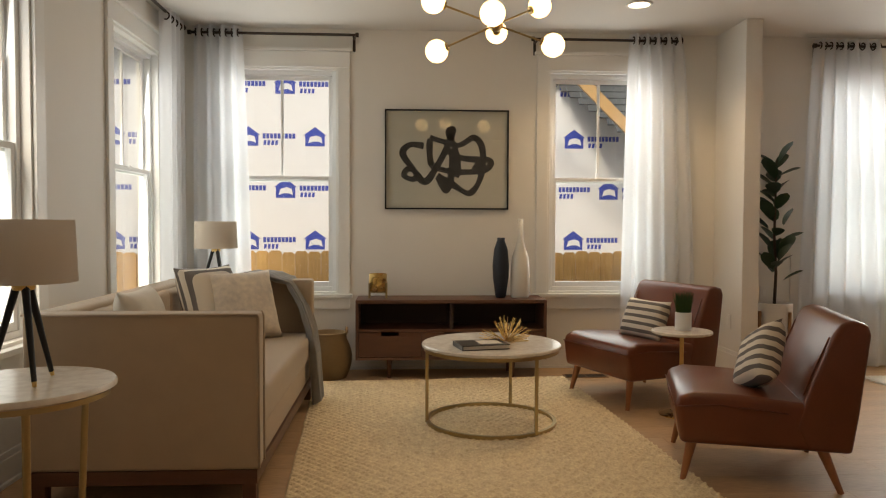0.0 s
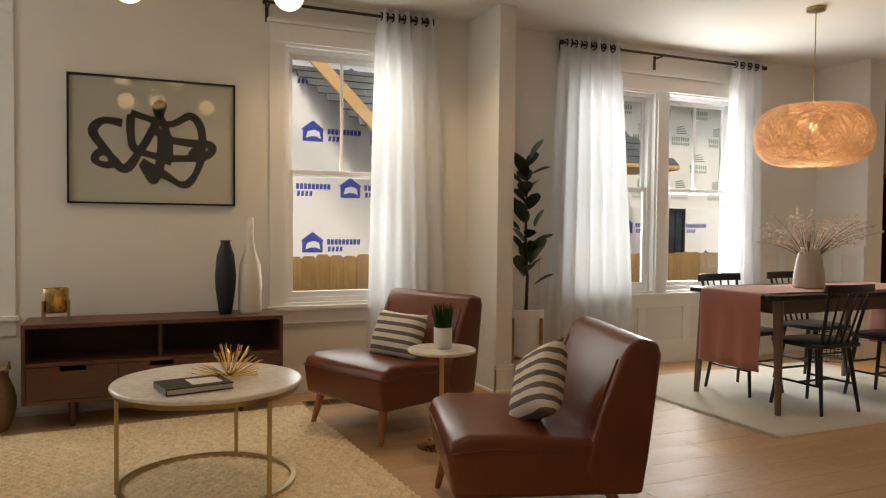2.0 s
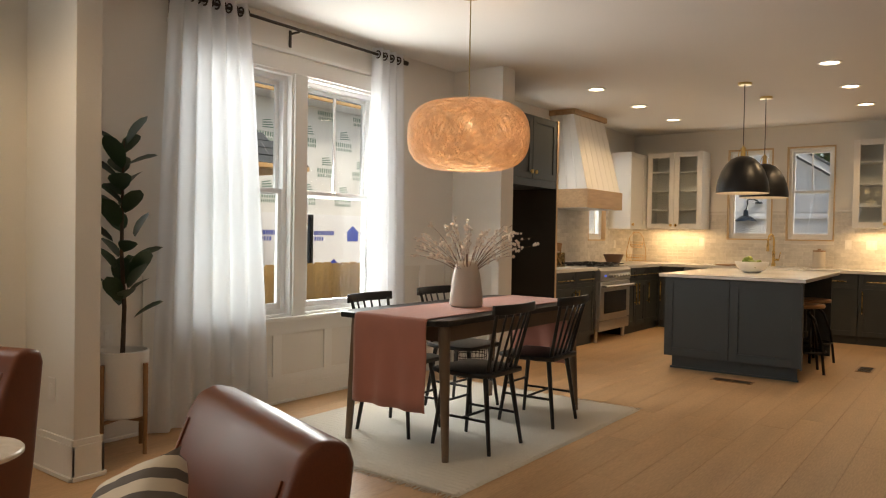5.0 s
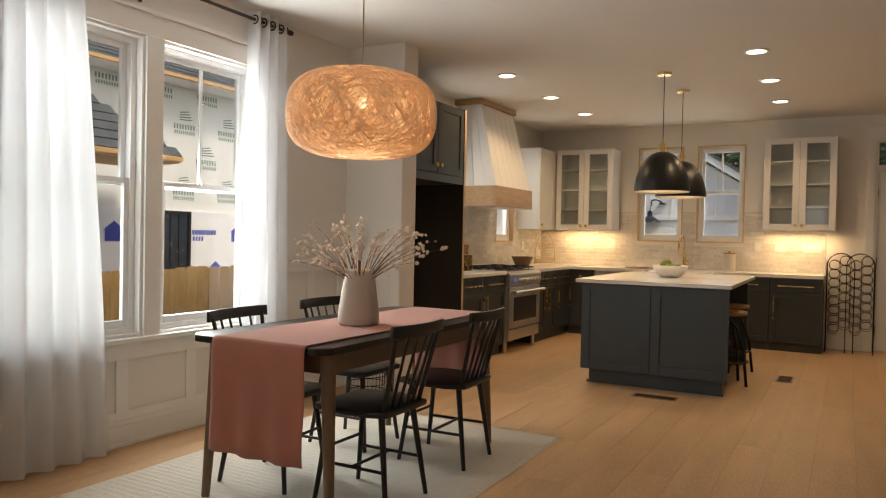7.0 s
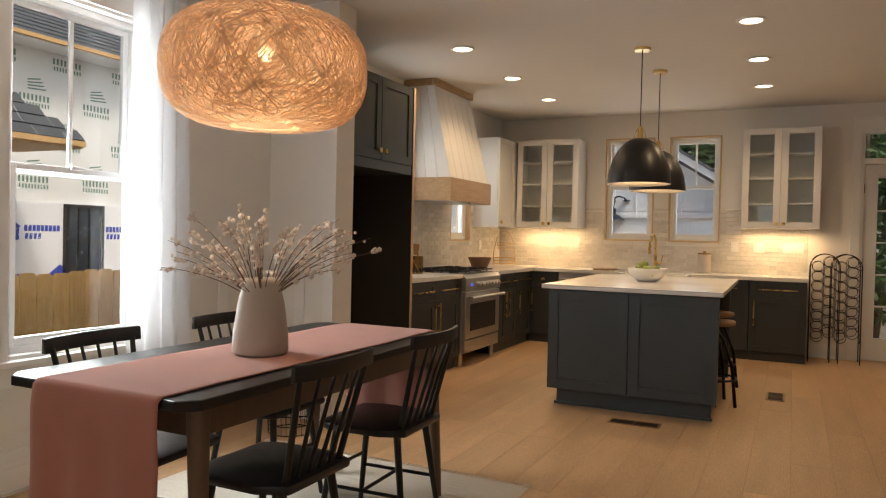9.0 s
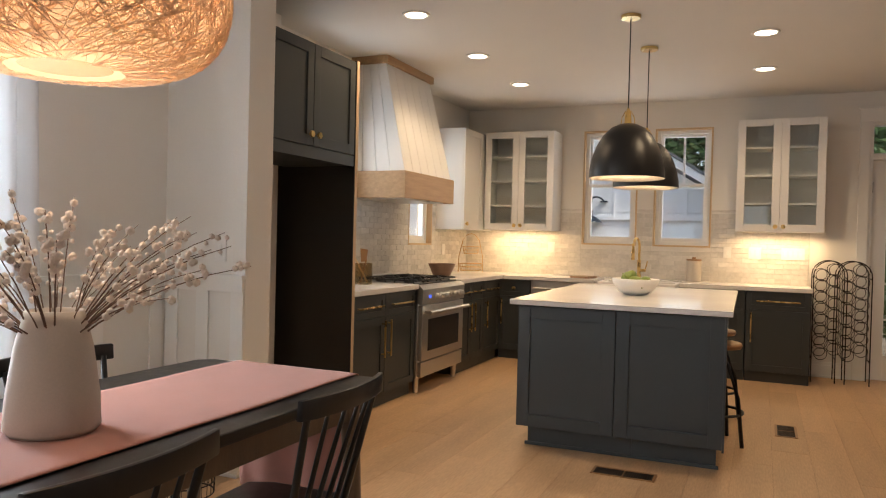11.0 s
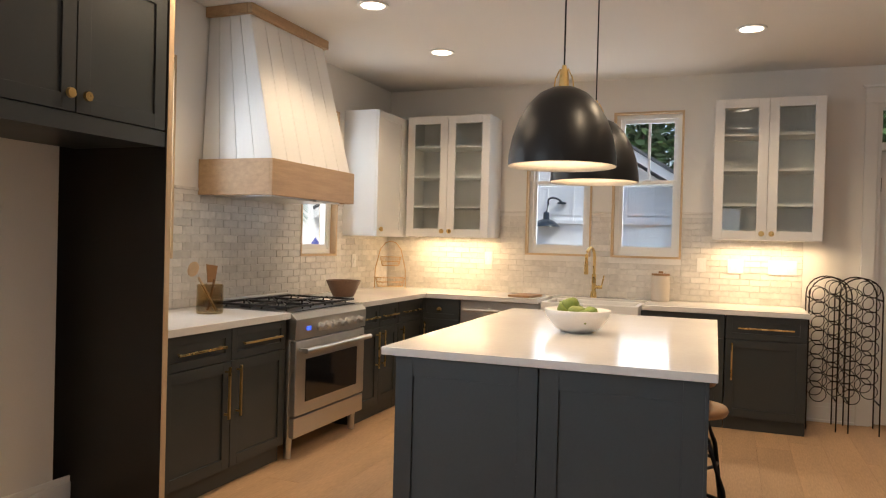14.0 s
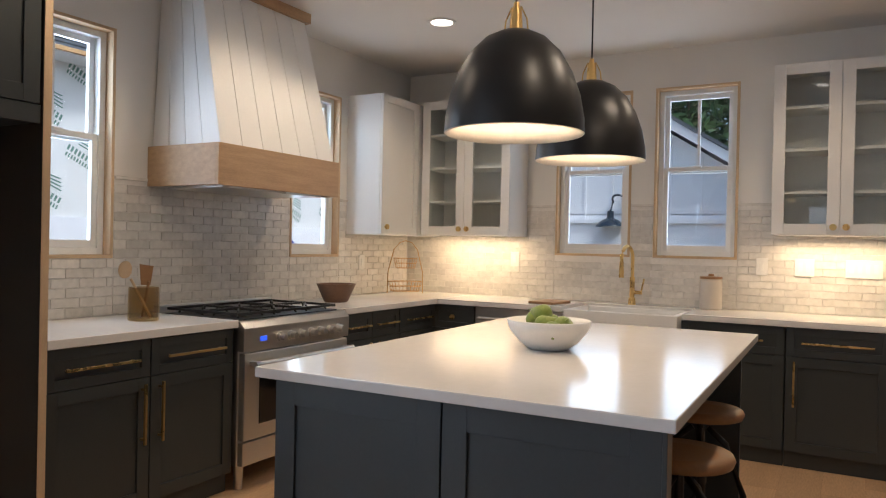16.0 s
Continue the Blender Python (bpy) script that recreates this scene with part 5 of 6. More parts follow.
STRIPEX = stripe_mat("charcoal_cream_cross_stripe", (0.15, 0.13, 0.12), (0.70, 0.63, 0.53), 0.050, 1)
pillow("throw_pillow", pose(1.945, 5.39, 0, 0, 0, -68) @ pose(0.05, 0.02, 0.545, 68, 0, 2), STRIPEX, "striped charcoal and cream pillow on the leather chair", 0.40, 0.28, 0.13)
pillow("throw_pillow", pose(2.035, 3.915, 0, 0, 0, -107) @ pose(0.08, 0.02, 0.555, 68, 0, 8) @ pose(0, 0, 0, 0, 0, 28), STRIPEX, "striped charcoal and cream pillow on the leather chair", 0.32, 0.32, 0.14)

# drinks table between the chairs
dt = thing("drinks_table", "small round white marble table on a brass stem", "side table", Matrix.Translation((2.06, 4.88, 0)))
bm = bmesh.new()
lathe(bm, [(0, 0.512), (0.175, 0.512), (0.185, 0.518), (0.185, 0.528), (0.18, 0.533), (0, 0.533)], 48)
part(dt, "top", bm, STONE, smooth="auto")
bm = bmesh.new()
cyl(bm, (0, 0, 0.01), (0, 0, 0.512), 0.013, n=16)
lathe(bm, [(0, 0), (0.13, 0), (0.13, 0.006), (0.02, 0.014), (0, 0.014)], 40)
part(dt, "stem", bm, BRASS, smooth="auto")
gp_ = thing("potted_grass", "tuft of green grass in a white cylinder pot", "potted plant", Matrix.Translation((2.075, 4.90, 0.533)))
bm = bmesh.new()
lathe(bm, [(0, 0), (0.046, 0), (0.05, 0.005), (0.05, 0.11), (0.046, 0.112), (0.045, 0.1), (0, 0.1)], 28)
part(gp_, "pot", bm, WHITEC, smooth="auto")
bm = bmesh.new()
for k in range(260):
    a, r = rnd.uniform(0, 6.28), 0.042 * math.sqrt(rnd.random())
    x, y, hh = r * math.cos(a), r * math.sin(a), rnd.uniform(0.09, 0.15)
    lean = rnd.uniform(0.2, 0.7)
    tube(bm, [(x, y, 0.1), (x * (1 + lean * 0.4), y * (1 + lean * 0.4), 0.1 + hh * 0.6), (x * (1 + lean), y * (1 + lean), 0.1 + hh)], [0.002, 0.0016, 0.0004], 3)
part(gp_, "grass", bm, GRASS)

# sofa (seat faces +x)
sf = thing("sofa", "oatmeal linen box sofa with a walnut plinth and tufted back", "sofa", Matrix.Translation((-0.77, 4.46, 0)))
SX0, SX1, SY = -0.48, 0.48, 0.97
part(sf, "arm", boxes((SX0, -SY, 0.16, SX1, -SY + 0.11, 0.82)), LINEN, 0.02, "auto", seg=3)
part(sf, "arm", boxes((SX0, SY - 0.11, 0.16, SX1, SY, 0.82)), LINEN, 0.02, "auto", seg=3)
part(sf, "backrest", boxes((SX0, -SY + 0.112, 0.16, SX0 + 0.15, SY - 0.112, 0.82)), LINEN, 0.03, "auto", seg=3)
part(sf, "base", boxes((SX0 + 0.15, -SY + 0.112, 0.16, SX1 - 0.02, SY - 0.112, 0.30)), LINEN, 0.01, "auto")
part(sf, "seat_cushion", boxes((SX0 + 0.152, -SY + 0.114, 0.302, SX1, SY - 0.114, 0.47)), LINEN, 0.04, "auto", seg=4)
for k in range(9):
    y = -SY + 0.115 + k * (2 * SY - 0.23) / 9
    part(sf, "back_channel", boxes((SX0 + 0.13, y + 0.001, 0.47, SX0 + 0.215, y + (2 * SY - 0.23) / 9 - 0.001, 0.80)), LINEN, 0.035, True, seg=3)
bm = bmesh.new()
for y in (-SY - 0.001, -SY + 0.111):
    tube(bm, [(SX0, y, 0.815), (SX1 - 0.005, y, 0.815), (SX1 + 0.001, y, 0.80), (SX1 + 0.001, y, 0.17)], 0.005, 6)
part(sf, "piping", bm, LINEN, smooth=True)
part(sf, "plinth", boxes((SX0 + 0.005, -SY + 0.005, 0.10, SX1 - 0.01, SY - 0.005, 0.159)), WALNUT, 0.003)
part(sf, "leg", boxes(*[(x - 0.028, y - 0.028, 0, x + 0.028, y + 0.028, 0.1) for x in (SX0 + 0.05, SX1 - 0.045) for y in (-SY + 0.04, SY - 0.04)]), WALNUT, 0.003)
pillow("throw_pillow", pose(-0.86, 4.97, 0.70, 72, 0, 62), STRIPE, "striped grey and cream pillow on the sofa", 0.48, 0.48, 0.16)
pillow("throw_pillow", pose(-0.68, 5.02, 0.68, 68, 0, 40), PAISLEY, "cream printed pillow on the sofa", 0.46, 0.46, 0.16)
pillow("throw_pillow", pose(-0.92, 4.0, 0.66, 74, 0, 92), CREAM, "plain cream pillow on the sofa", 0.46, 0.46, 0.16)
# knitted throw over the far arm and corner
bm = bmesh.new()
path = [(-0.86, 5.18, 0.60), (-0.84, 5.27, 0.80), (-0.74, 5.36, 0.855), (-0.60, 5.36, 0.85), (-0.45, 5.33, 0.80), (-0.36, 5.27, 0.66), (-0.30, 5.22, 0.50), (-0.27, 5.20, 0.34), (-0.26, 5.19, 0.16), (-0.25, 5.18, 0.03)]
rows = []
for j in range(46):
    f = j / 45 * (len(path) - 1)
    i = min(int(f), len(path) - 2)
    p = Vector(path[i]).lerp(Vector(path[i + 1]), f - i)
    wd = 0.34 - 0.17 * (j / 45)
    row = []
    for k in range(25):
        s = k / 24 - 0.5
        fold = 0.022 * math.sin(s * 26 + j * 0.05) * (0.4 + j / 45)
        row.append(bm.verts.new((p.x + fold * 0.8 + 0.02 + (0.05 * s if j < 20 else 0), p.y + s * wd, max(0.012, p.z + 0.012 + fold * 0.5 + 0.004 * math.sin(j * 2.1 + k)))))
    rows.append(row)
for a, b in zip(rows, rows[1:]):
    for k in range(24):
        bm.faces.new((a[k], a[k + 1], b[k + 1], b[k]))
tw = solid("throw_blanket", bm, KNIT, "chunky grey knitted throw draped over the sofa arm", "blanket", None, 0, True)
sol = tw.modifiers.new("thickness", "SOLIDIFY")
sol.thickness, sol.offset = 0.014, 1


def lamp_table(m):
    t = thing("side_table", "round marble side table on slim gold legs", "side table", m, "lamp tables beside the sofa")
    bm = bmesh.new()
    lathe(bm, [(0, 0.66), (0.272, 0.66), (0.283, 0.667), (0.283, 0.678), (0.278, 0.685), (0, 0.685)], 56)
    part(t, "top", bm, STONE, smooth="auto")
    bm = bmesh.new()
    lathe(bm, [(0.25, 0.64), (0.262, 0.64), (0.262, 0.6595), (0.25, 0.6595), (0.25, 0.64)], 48, closed=False)
    for k in range(3):
        a = math.radians(-60 + 120 * k)
        cyl(bm, (0.20 * math.cos(a), 0.20 * math.sin(a), 0), (0.235 * math.cos(a), 0.235 * math.sin(a), 0.65), 0.012, n=12)
    part(t, "frame", bm, GOLD, smooth="auto")
    return t


def tripod_lamp(m):
    t = thing("table_lamp", "table lamp with black tripod legs and linen drum shade", "table lamp", m, "lamps beside the sofa")
    for k in range(3):
        a = math.radians(-50 + 120 * k)
        bm = bmesh.new()
        cyl(bm, (0.105 * math.cos(a), 0.105 * math.sin(a), 0.014), (0.02 * math.cos(a), 0.02 * math.sin(a), 0.31), 0.008, 0.013, 12)
        part(t, "leg", bm, BLACKM, smooth="auto")
        bm = bmesh.new()
        cyl(bm, (0.109 * math.cos(a), 0.109 * math.sin(a), 0.0), (0.105 * math.cos(a), 0.105 * math.sin(a), 0.016), 0.006, 0.008, 12)
        part(t, "foot_cap", bm, BRASS, smooth="auto")
    bm = bmesh.new()
    lathe(bm, [(0, 0.295), (0.03, 0.295), (0.034, 0.302), (0.034, 0.31), (0.02, 0.318), (0.012, 0.34), (0.012, 0.40), (0, 0.40)], 24)
    part(t, "hub", bm, BRASS, smooth="auto")
    bm = bmesh.new()
    lathe(bm, [(0.158, 0.32), (0.150, 0.52), (0.148, 0.52), (0.156, 0.32), (0.158, 0.32)], 48, closed=False)
    part(t, "shade", bm, SHADE, smooth="auto")
    return t


lt = lamp_table(Matrix.Translation((-0.905, 2.80, 0)))
copy_thing(lt, Matrix.Translation((-1.08, 5.95, 0)))
tl_ = tripod_lamp(Matrix.Translation((-0.90, 2.82, 0.686)))
copy_thing(tl_, Matrix.Translation((-1.08, 5.95, 0.686)))

# sputnik chandelier
ch = thing("chandelier", "brass sputnik chandelier with lit frosted glass globes", "chandelier", Matrix.Translation((0.84, 4.6, 0)))
hub = Vector((0, 0, 2.33))
bm = bmesh.new()
cyl(bm, (0, 0, 2.36), (0, 0, CEIL), 0.007, n=10)
lathe(bm, [(0, CEIL - 0.025), (0.06, CEIL - 0.022), (0.062, CEIL - 0.001), (0, CEIL - 0.001)], 28)
bmesh.ops.create_uvsphere(bm, u_segments=20, v_segments=12, radius=0.04, matrix=Matrix.Translation(hub))
ends = [(-0.33, 0.15, 2.21), (0.33, 0.0, 2.22), (-0.06, -0.33, 2.30), (0.05, 0.36, 2.38), (-0.36, -0.05, 2.44), (0.27, 0.1, 2.47)]
for e in ends:
    cyl(bm, hub, e, 0.006, n=8)
    d = (Vector(e) - hub).normalized()
    cyl(bm, Vector(e) - d * 0.075, Vector(e) - d * 0.05, 0.024, n=16)
part(ch, "arms", bm, GOLD, smooth="auto")
for e in ends:
    bm = bmesh.new()
    bmesh.ops.create_uvsphere(bm, u_segments=24, v_segments=14, radius=0.068, matrix=Matrix.Translation(e))
    part(ch, "globe", bm, BULB, smooth=True)

# fiddle-leaf plant in a stand
fp = thing("potted_ficus", "slim dark green ficus in a white pot on a wooden stand", "potted plant", Matrix.Translation((3.33, 6.17, 0)))
bm = bmesh.new()
lathe(bm, [(0, 0.20), (0.125, 0.20), (0.135, 0.21), (0.14, 0.56), (0.13, 0.565), (0.127, 0.52), (0, 0.52)], 32)
part(fp, "pot", bm, WHITEC, smooth="auto")
bm = bmesh.new()
for k in range(4):
    a = math.radians(20 + 90 * k)
    cyl(bm, (0.155 * math.cos(a), 0.155 * math.sin(a), 0), (0.155 * math.cos(a), 0.155 * math.sin(a), 0.5), 0.012, 0.014, 10)
    cyl(bm, (0, 0, 0.185), (0.155 * math.cos(a), 0.155 * math.sin(a), 0.185), 0.011, n=10)
part(fp, "stand", bm, SEATWOOD, smooth="auto")
bm = bmesh.new()
tube(bm, [(0, 0, 0.5), (0.015, 0.01, 0.8), (-0.01, 0, 1.1), (0.0, 0.01, 1.5), (0.0, 0, 1.72)], [0.014, 0.012, 0.011, 0.008, 0.004], 8)
part(fp, "trunk", bm, BARK, smooth=True)
LEAFV = [(0, 0), (0.035, 0.03), (0.055, 0.08), (0.06, 0.125), (0.045, 0.17), (0, 0.20)]


def leaf_mesh():
    bm = bmesh.new()
    mid = [bm.verts.new((0, v, -0.012 * (v / 0.2) ** 2)) for _, v in LEAFV]
    lf = [bm.verts.new((-u, v, 0.016 * (u / 0.06) - 0.02 * (v / 0.2) ** 2)) for u, v in LEAFV[1:-1]]
    rt = [bm.verts.new((u, v, 0.016 * (u / 0.06) - 0.02 * (v / 0.2) ** 2)) for u, v in LEAFV[1:-1]]
    for side in (lf, rt):
        bm.faces.new((mid[0], mid[1], side[0]))
        for k in range(len(side) - 1):
            bm.faces.new((mid[k + 1], mid[k + 2], side[k + 1], side[k]))
        bm.faces.new((mid[-2], mid[-1], side[-1]))
    return finish("leaf", bm, LEAF, 0, True)


lm = leaf_mesh()
for k in range(34):
    z = 0.78 + 0.92 * (k / 33) ** 0.8 if k % 5 else 0.7 + 0.3 * rnd.random()
    ob = new("leaf", lm)
    ob.parent = fp
    a = k * 137.5
    s = rnd.uniform(0.75, 1.05)
    reach = 0.015 if z > 1.3 else rnd.uniform(0.02, 0.07)
    ob.matrix_basis = Matrix.Translation((reach * math.cos(radians(a + 90)), reach * math.sin(radians(a + 90)), z)) @ pose(0, 0, 0, rnd.uniform(25, 75), rnd.uniform(-20, 20), a) @ Matrix.Diagonal((s, s, s, 1))

# ---- dining area ----
bm = bmesh.new()
DX0, DX1, DY0, DY1 = 3.93, 6.17, 4.30, 5.95
nx2, ny2 = 110, 60
grid = []
for i in range(nx2 + 1):
    x = DX0 + (DX1 - DX0) * i / nx2
    grid.append([bm.verts.new((x, DY0 + (DY1 - DY0) * j / ny2 + 0.006 * noise.noise((x * 2, j * 0.3, 0)), 0.0015 if i in (0, nx2) or j in (0, ny2) else 0.008 + 0.005 * (i % 2) + 0.001 * noise.noise((x * 5, j * 0.5, 2)))) for j in range(ny2 + 1)])
for a, b in zip(grid, grid[1:]):
    for j in range(ny2):
        bm.faces.new((a[j], b[j], b[j + 1], a[j + 1]))
dr_ = thing("dining_rug", "cream ribbed cotton rug with fringed ends", "rug", Matrix.Translation((0, 0, 0)))
part(dr_, "weave", bm, RUGC, 0, False)
bm = bmesh.new()
for xe, s in ((DX0, -1), (DX1, 1)):
    for k in range(110):
        y = DY0 + (DY1 - DY0) * (k + 0.5) / 110
        l = rnd.uniform(0.03, 0.055)
        tube(bm, [(xe - s * 0.01, y, 0.006), (xe + s * l * 0.5, y + rnd.uniform(-0.006, 0.006), 0.006), (xe + s * l, y + rnd.uniform(-0.012, 0.012), 0.003)], [0.003, 0.0028, 0.002], 5)
tagged(part(dr_, "fringe", bm, RUGC, smooth=True), kind="stuff")

tb = thing("dining_table", "black-topped dining table with brown tapered legs", "dining table", Matrix.Translation((5.06, 5.0, 0.011)))
TX, TY, TZ = 0.86, 0.395, 0.765
bm = bmesh.new()
prism(bm, [(-TX, -TY + 0.05), (-TX + 0.05, -TY), (TX - 0.05, -TY), (TX, -TY + 0.05), (TX, TY - 0.05), (TX - 0.05, TY), (-TX + 0.05, TY), (-TX, TY - 0.05)], TZ - 0.032, TZ, "xy")
part(tb, "top", bm, EBONY, 0.006)
part(tb, "apron", boxes((-TX + 0.1, -TY + 0.06, TZ - 0.125, TX - 0.1, -TY + 0.082, TZ - 0.033), (-TX + 0.1, TY - 0.082, TZ - 0.125, TX - 0.1, TY - 0.06, TZ - 0.033), (-TX + 0.1, -TY + 0.082, TZ - 0.125, -TX + 0.122, TY - 0.082, TZ - 0.033), (TX - 0.122, -TY + 0.082, TZ - 0.125, TX - 0.1, TY - 0.082, TZ - 0.033)), TABLELEG, 0.002)
for sx in (-1, 1):
    for sy in (-1, 1):
        bm = bmesh.new()
        cyl(bm, (sx * (TX - 0.09), sy * (TY - 0.035), 0), (sx * (TX - 0.115), sy * (TY - 0.075), TZ - 0.033), 0.019, 0.034, 16)
        part(tb, "leg", bm, TABLELEG, smooth="auto")
# runner over the table
bm = bmesh.new()
prof = [(-TX - 0.012, 0.27)] + [(-TX - 0.012 - 0.004 * math.sin(k), 0.27 + k * 0.06) for k in range(1, 8)] + [(-TX - 0.01, TZ - 0.01), (-TX + 0.004, TZ + 0.0035)]
n_in = 40
prof += [(-TX + 0.02 + (2 * TX - 0.04) * k / n_in, TZ + 0.0035) for k in range(n_in + 1)]
prof += [(TX - 0.004, TZ + 0.0035), (TX + 0.01, TZ - 0.01)] + [(TX + 0.012, TZ - 0.05 - k * 0.06) for k in range(8)]
rows = []
for i, (x, z) in enumerate(prof):
    row = []
    for k in range(25):
        y = -0.26 + 0.52 * k / 24
        hang = max(0, TZ - 0.02 - z)
        wv = 0.028 * hang * math.sin(k * 0.75 + 1) + 0.01 * noise.noise((y * 7, z * 4, 1)) * min(1, hang * 5)
        lift = 0.003 * max(0, noise.noise((x * 5, y * 6, 7))) if hang == 0 else 0
        row.append(bm.verts.new((x + (wv - abs(0.028 * hang)) * (1 if x < 0 else -1) * 1.0, y + 0.012 * noise.noise((x * 2, 0, 4)), z + lift)))
    rows.append(row)
for a, b in zip(rows, rows[1:]):
    for k in range(24):
        bm.faces.new((a[k], a[k + 1], b[k + 1], b[k]))
rn = solid("table_runner", bm, RUNNER, "terracotta linen runner hanging over both table ends", "table runner", Matrix.Translation((5.06, 4.965, 0.0112)), 0, True)
sol = rn.modifiers.new("thickness", "SOLIDIFY")
sol.thickness, sol.offset = 0.002, 1


def spindle_chair(m):
    """Spindle-back side chair; front is local -y."""
    c = thing("dining_chair", "black spindle-back wooden dining chair", "dining chair", m, "chairs round the dining table")
    bm = bmesh.new()
    prism(bm, [(-0.17, 0.20), (-0.215, 0.10), (-0.215, -0.12), (-0.18, -0.20), (0.18, -0.20), (0.215, -0.12), (0.215, 0.10), (0.17, 0.20)], 0.425, 0.455, "xy")
    part(c, "seat", bm, EBONY, 0.011, "auto")
    for sx in (-1, 1):
        for y0, y1 in ((-0.14, -0.195), (0.14, 0.20)):
            bm = bmesh.new()
            cyl(bm, (sx * 0.172, y1, 0), (sx * 0.13, y0, 0.43), 0.011, 0.016, 12)
            part(c, "leg", bm, EBONY, smooth="auto")
    bm = bmesh.new()
    for sx in (-1, 1):
        cyl(bm, (sx * 0.155, -0.172, 0.18), (sx * 0.155, 0.178, 0.18), 0.008, n=8)
    cyl(bm, (-0.153, 0, 0.18), (0.153, 0, 0.18), 0.008, n=8)
    cyl(bm, (-0.150, -0.165, 0.24), (0.150, -0.165, 0.24), 0.008, n=8)
    part(c, "stretcher", bm, EBONY, smooth="auto")
    for k in range(6):
        f = k / 5 * 2 - 1
        bm = bmesh.new()
        cyl(bm, (f * 0.145, 0.165 + 0.0 * f, 0.45), (f * 0.185, 0.275 - 0.03 * f * f, 0.80), 0.0085 if abs(f) < 0.9 else 0.012, 0.006 if abs(f) < 0.9 else 0.01, 10)
        part(c, "spindle", bm, EBONY, smooth="auto")
    bm = bmesh.new()
    a = [(f / 5 * 0.222, 0.278 - 0.035 * (f / 5) ** 2) for f in range(-5, 6)]
    lo = [[bm.verts.new((x, y + d, z)) for x, y in a] for d, z in ((-0.010, 0.785), (-0.006, 0.84), (0.010, 0.84), (0.010, 0.785))]
    for i in range(4):
        p, q = lo[i], lo[(i + 1) % 4]
        for k in range(10):
            bm.faces.new((p[k], p[k + 1], q[k + 1], q[k]))
    bm.faces.new([r[0] for r in lo])
    bm.faces.new([r[-1] for r in lo][::-1])
    part(c, "top_rail", bm, EBONY, 0.005, "auto")
    return c


dc = spindle_chair(pose(4.70, 4.715, 0.011, 0, 0, 180))
copy_thing(dc, pose(5.43, 4.72, 0.011, 0, 0, 182))
copy_thing(dc, pose(4.66, 5.275, 0.011, 0, 0, 4))
copy_thing(dc, pose(5.42, 5.33, 0.011, 0, 0, 0))

# vase with branches
vs = thing("branch_vase", "matte stoneware vase of dried white blossom branches", "vase", Matrix.Translation((4.92, 4.96, 0.783)))
bm = bmesh.new()
lathe(bm, [(0, 0), (0.095, 0), (0.105, 0.012), (0.102, 0.08), (0.085, 0.2), (0.068, 0.265), (0.064, 0.285), (0.056, 0.285), (0.058, 0.2), (0, 0.15)], 40)
part(vs, "vase", bm, CERAMIC, smooth=True)
tw_, bl = bmesh.new(), bmesh.new()
for k in range(46):
    a = rnd.uniform(0, 2 * math.pi)
    out, up = rnd.uniform(0.15, 0.44), rnd.uniform(0.02, 0.22)
    if k % 3 == 0:
        out, up = rnd.uniform(0.05, 0.3), rnd.uniform(0.12, 0.30)
    p0 = Vector((0.03 * math.cos(a), 0.03 * math.sin(a), 0.2))
    p1 = p0 + Vector((out * 0.4 * math.cos(a), out * 0.4 * math.sin(a), 0.08 + up * 0.6))
    p2 = p0 + Vector((out * math.cos(a), out * math.sin(a), 0.08 + up))
    pts = [p0.lerp(p1, s).lerp(p1.lerp(p2, s), s) for s in (0, 0.2, 0.4, 0.6, 0.8, 1)]
    tube(tw_, pts, [0.0022, 0.002, 0.0018, 0.0015, 0.0012, 0.0008], 4)
    for j in range(12):
        s = rnd.uniform(0.45, 1)
        q = p0.lerp(p1, s).lerp(p1.lerp(p2, s), s) + Vector((rnd.uniform(-0.012, 0.012), rnd.uniform(-0.012, 0.012), rnd.uniform(-0.012, 0.012)))
        bmesh.ops.create_icosphere(bl, subdivisions=1, radius=rnd.uniform(0.005, 0.012), matrix=Matrix.Translation(q))
part(vs, "twigs", tw_, TWIG)
tagged(part(vs, "blossom", bl, BLOSSOM), kind="stuff")

# woven drum pendant
wd = thing("drum_pendant", "large woven fibre drum pendant lit from inside", "pendant lamp", Matrix.Translation((4.97, 5.0, 1.64)))


def drum(a, b, off=0.0):
    """A point of the squashed drum from its turn a and its height angle b."""
    c, s = math.cos(b), math.sin(b)
    k = 0.50
    r = (0.39 - off) * math.copysign(abs(c) ** k, c)
    return Vector((r * math.cos(a), r * math.sin(a), 0.22 + (0.22 - off) * math.copysign(abs(s) ** 0.8, s)))


bm = bmesh.new()
prof = []
for k in range(25):
    b = -math.pi / 2 * 0.95 + math.pi * 0.95 * k / 24
    p = drum(0, b, 0.012)
    prof.append((p.x, p.z))
lathe(bm, prof, 48, closed=False)
part(wd, "liner", bm, DRUMLIN, smooth=True)
bm = bmesh.new()
for k in range(3000):
    a, b = rnd.uniform(0, 2 * math.pi), math.asin(rnd.uniform(-0.97, 0.97))
    da, db = rnd.choice((-1, 1)) * rnd.uniform(0.05, 0.40), rnd.uniform(-0.7, 0.7)
    bend = rnd.uniform(-0.15, 0.15)
    pts = []
    for j in range(10):
        s = j / 9 - 0.5
        bb = max(-1.45, min(1.45, b + db * s * 2 + bend * s * s * 4))
        pts.append(drum(a + da * s * 2, bb, 0.006 - 0.005 * ((k * 7) % 5) / 5))
    tube(bm, pts, 0.0012, 3)
tagged(part(wd, "weave", bm, FIBRE), kind="stuff")
bm = bmesh.new()
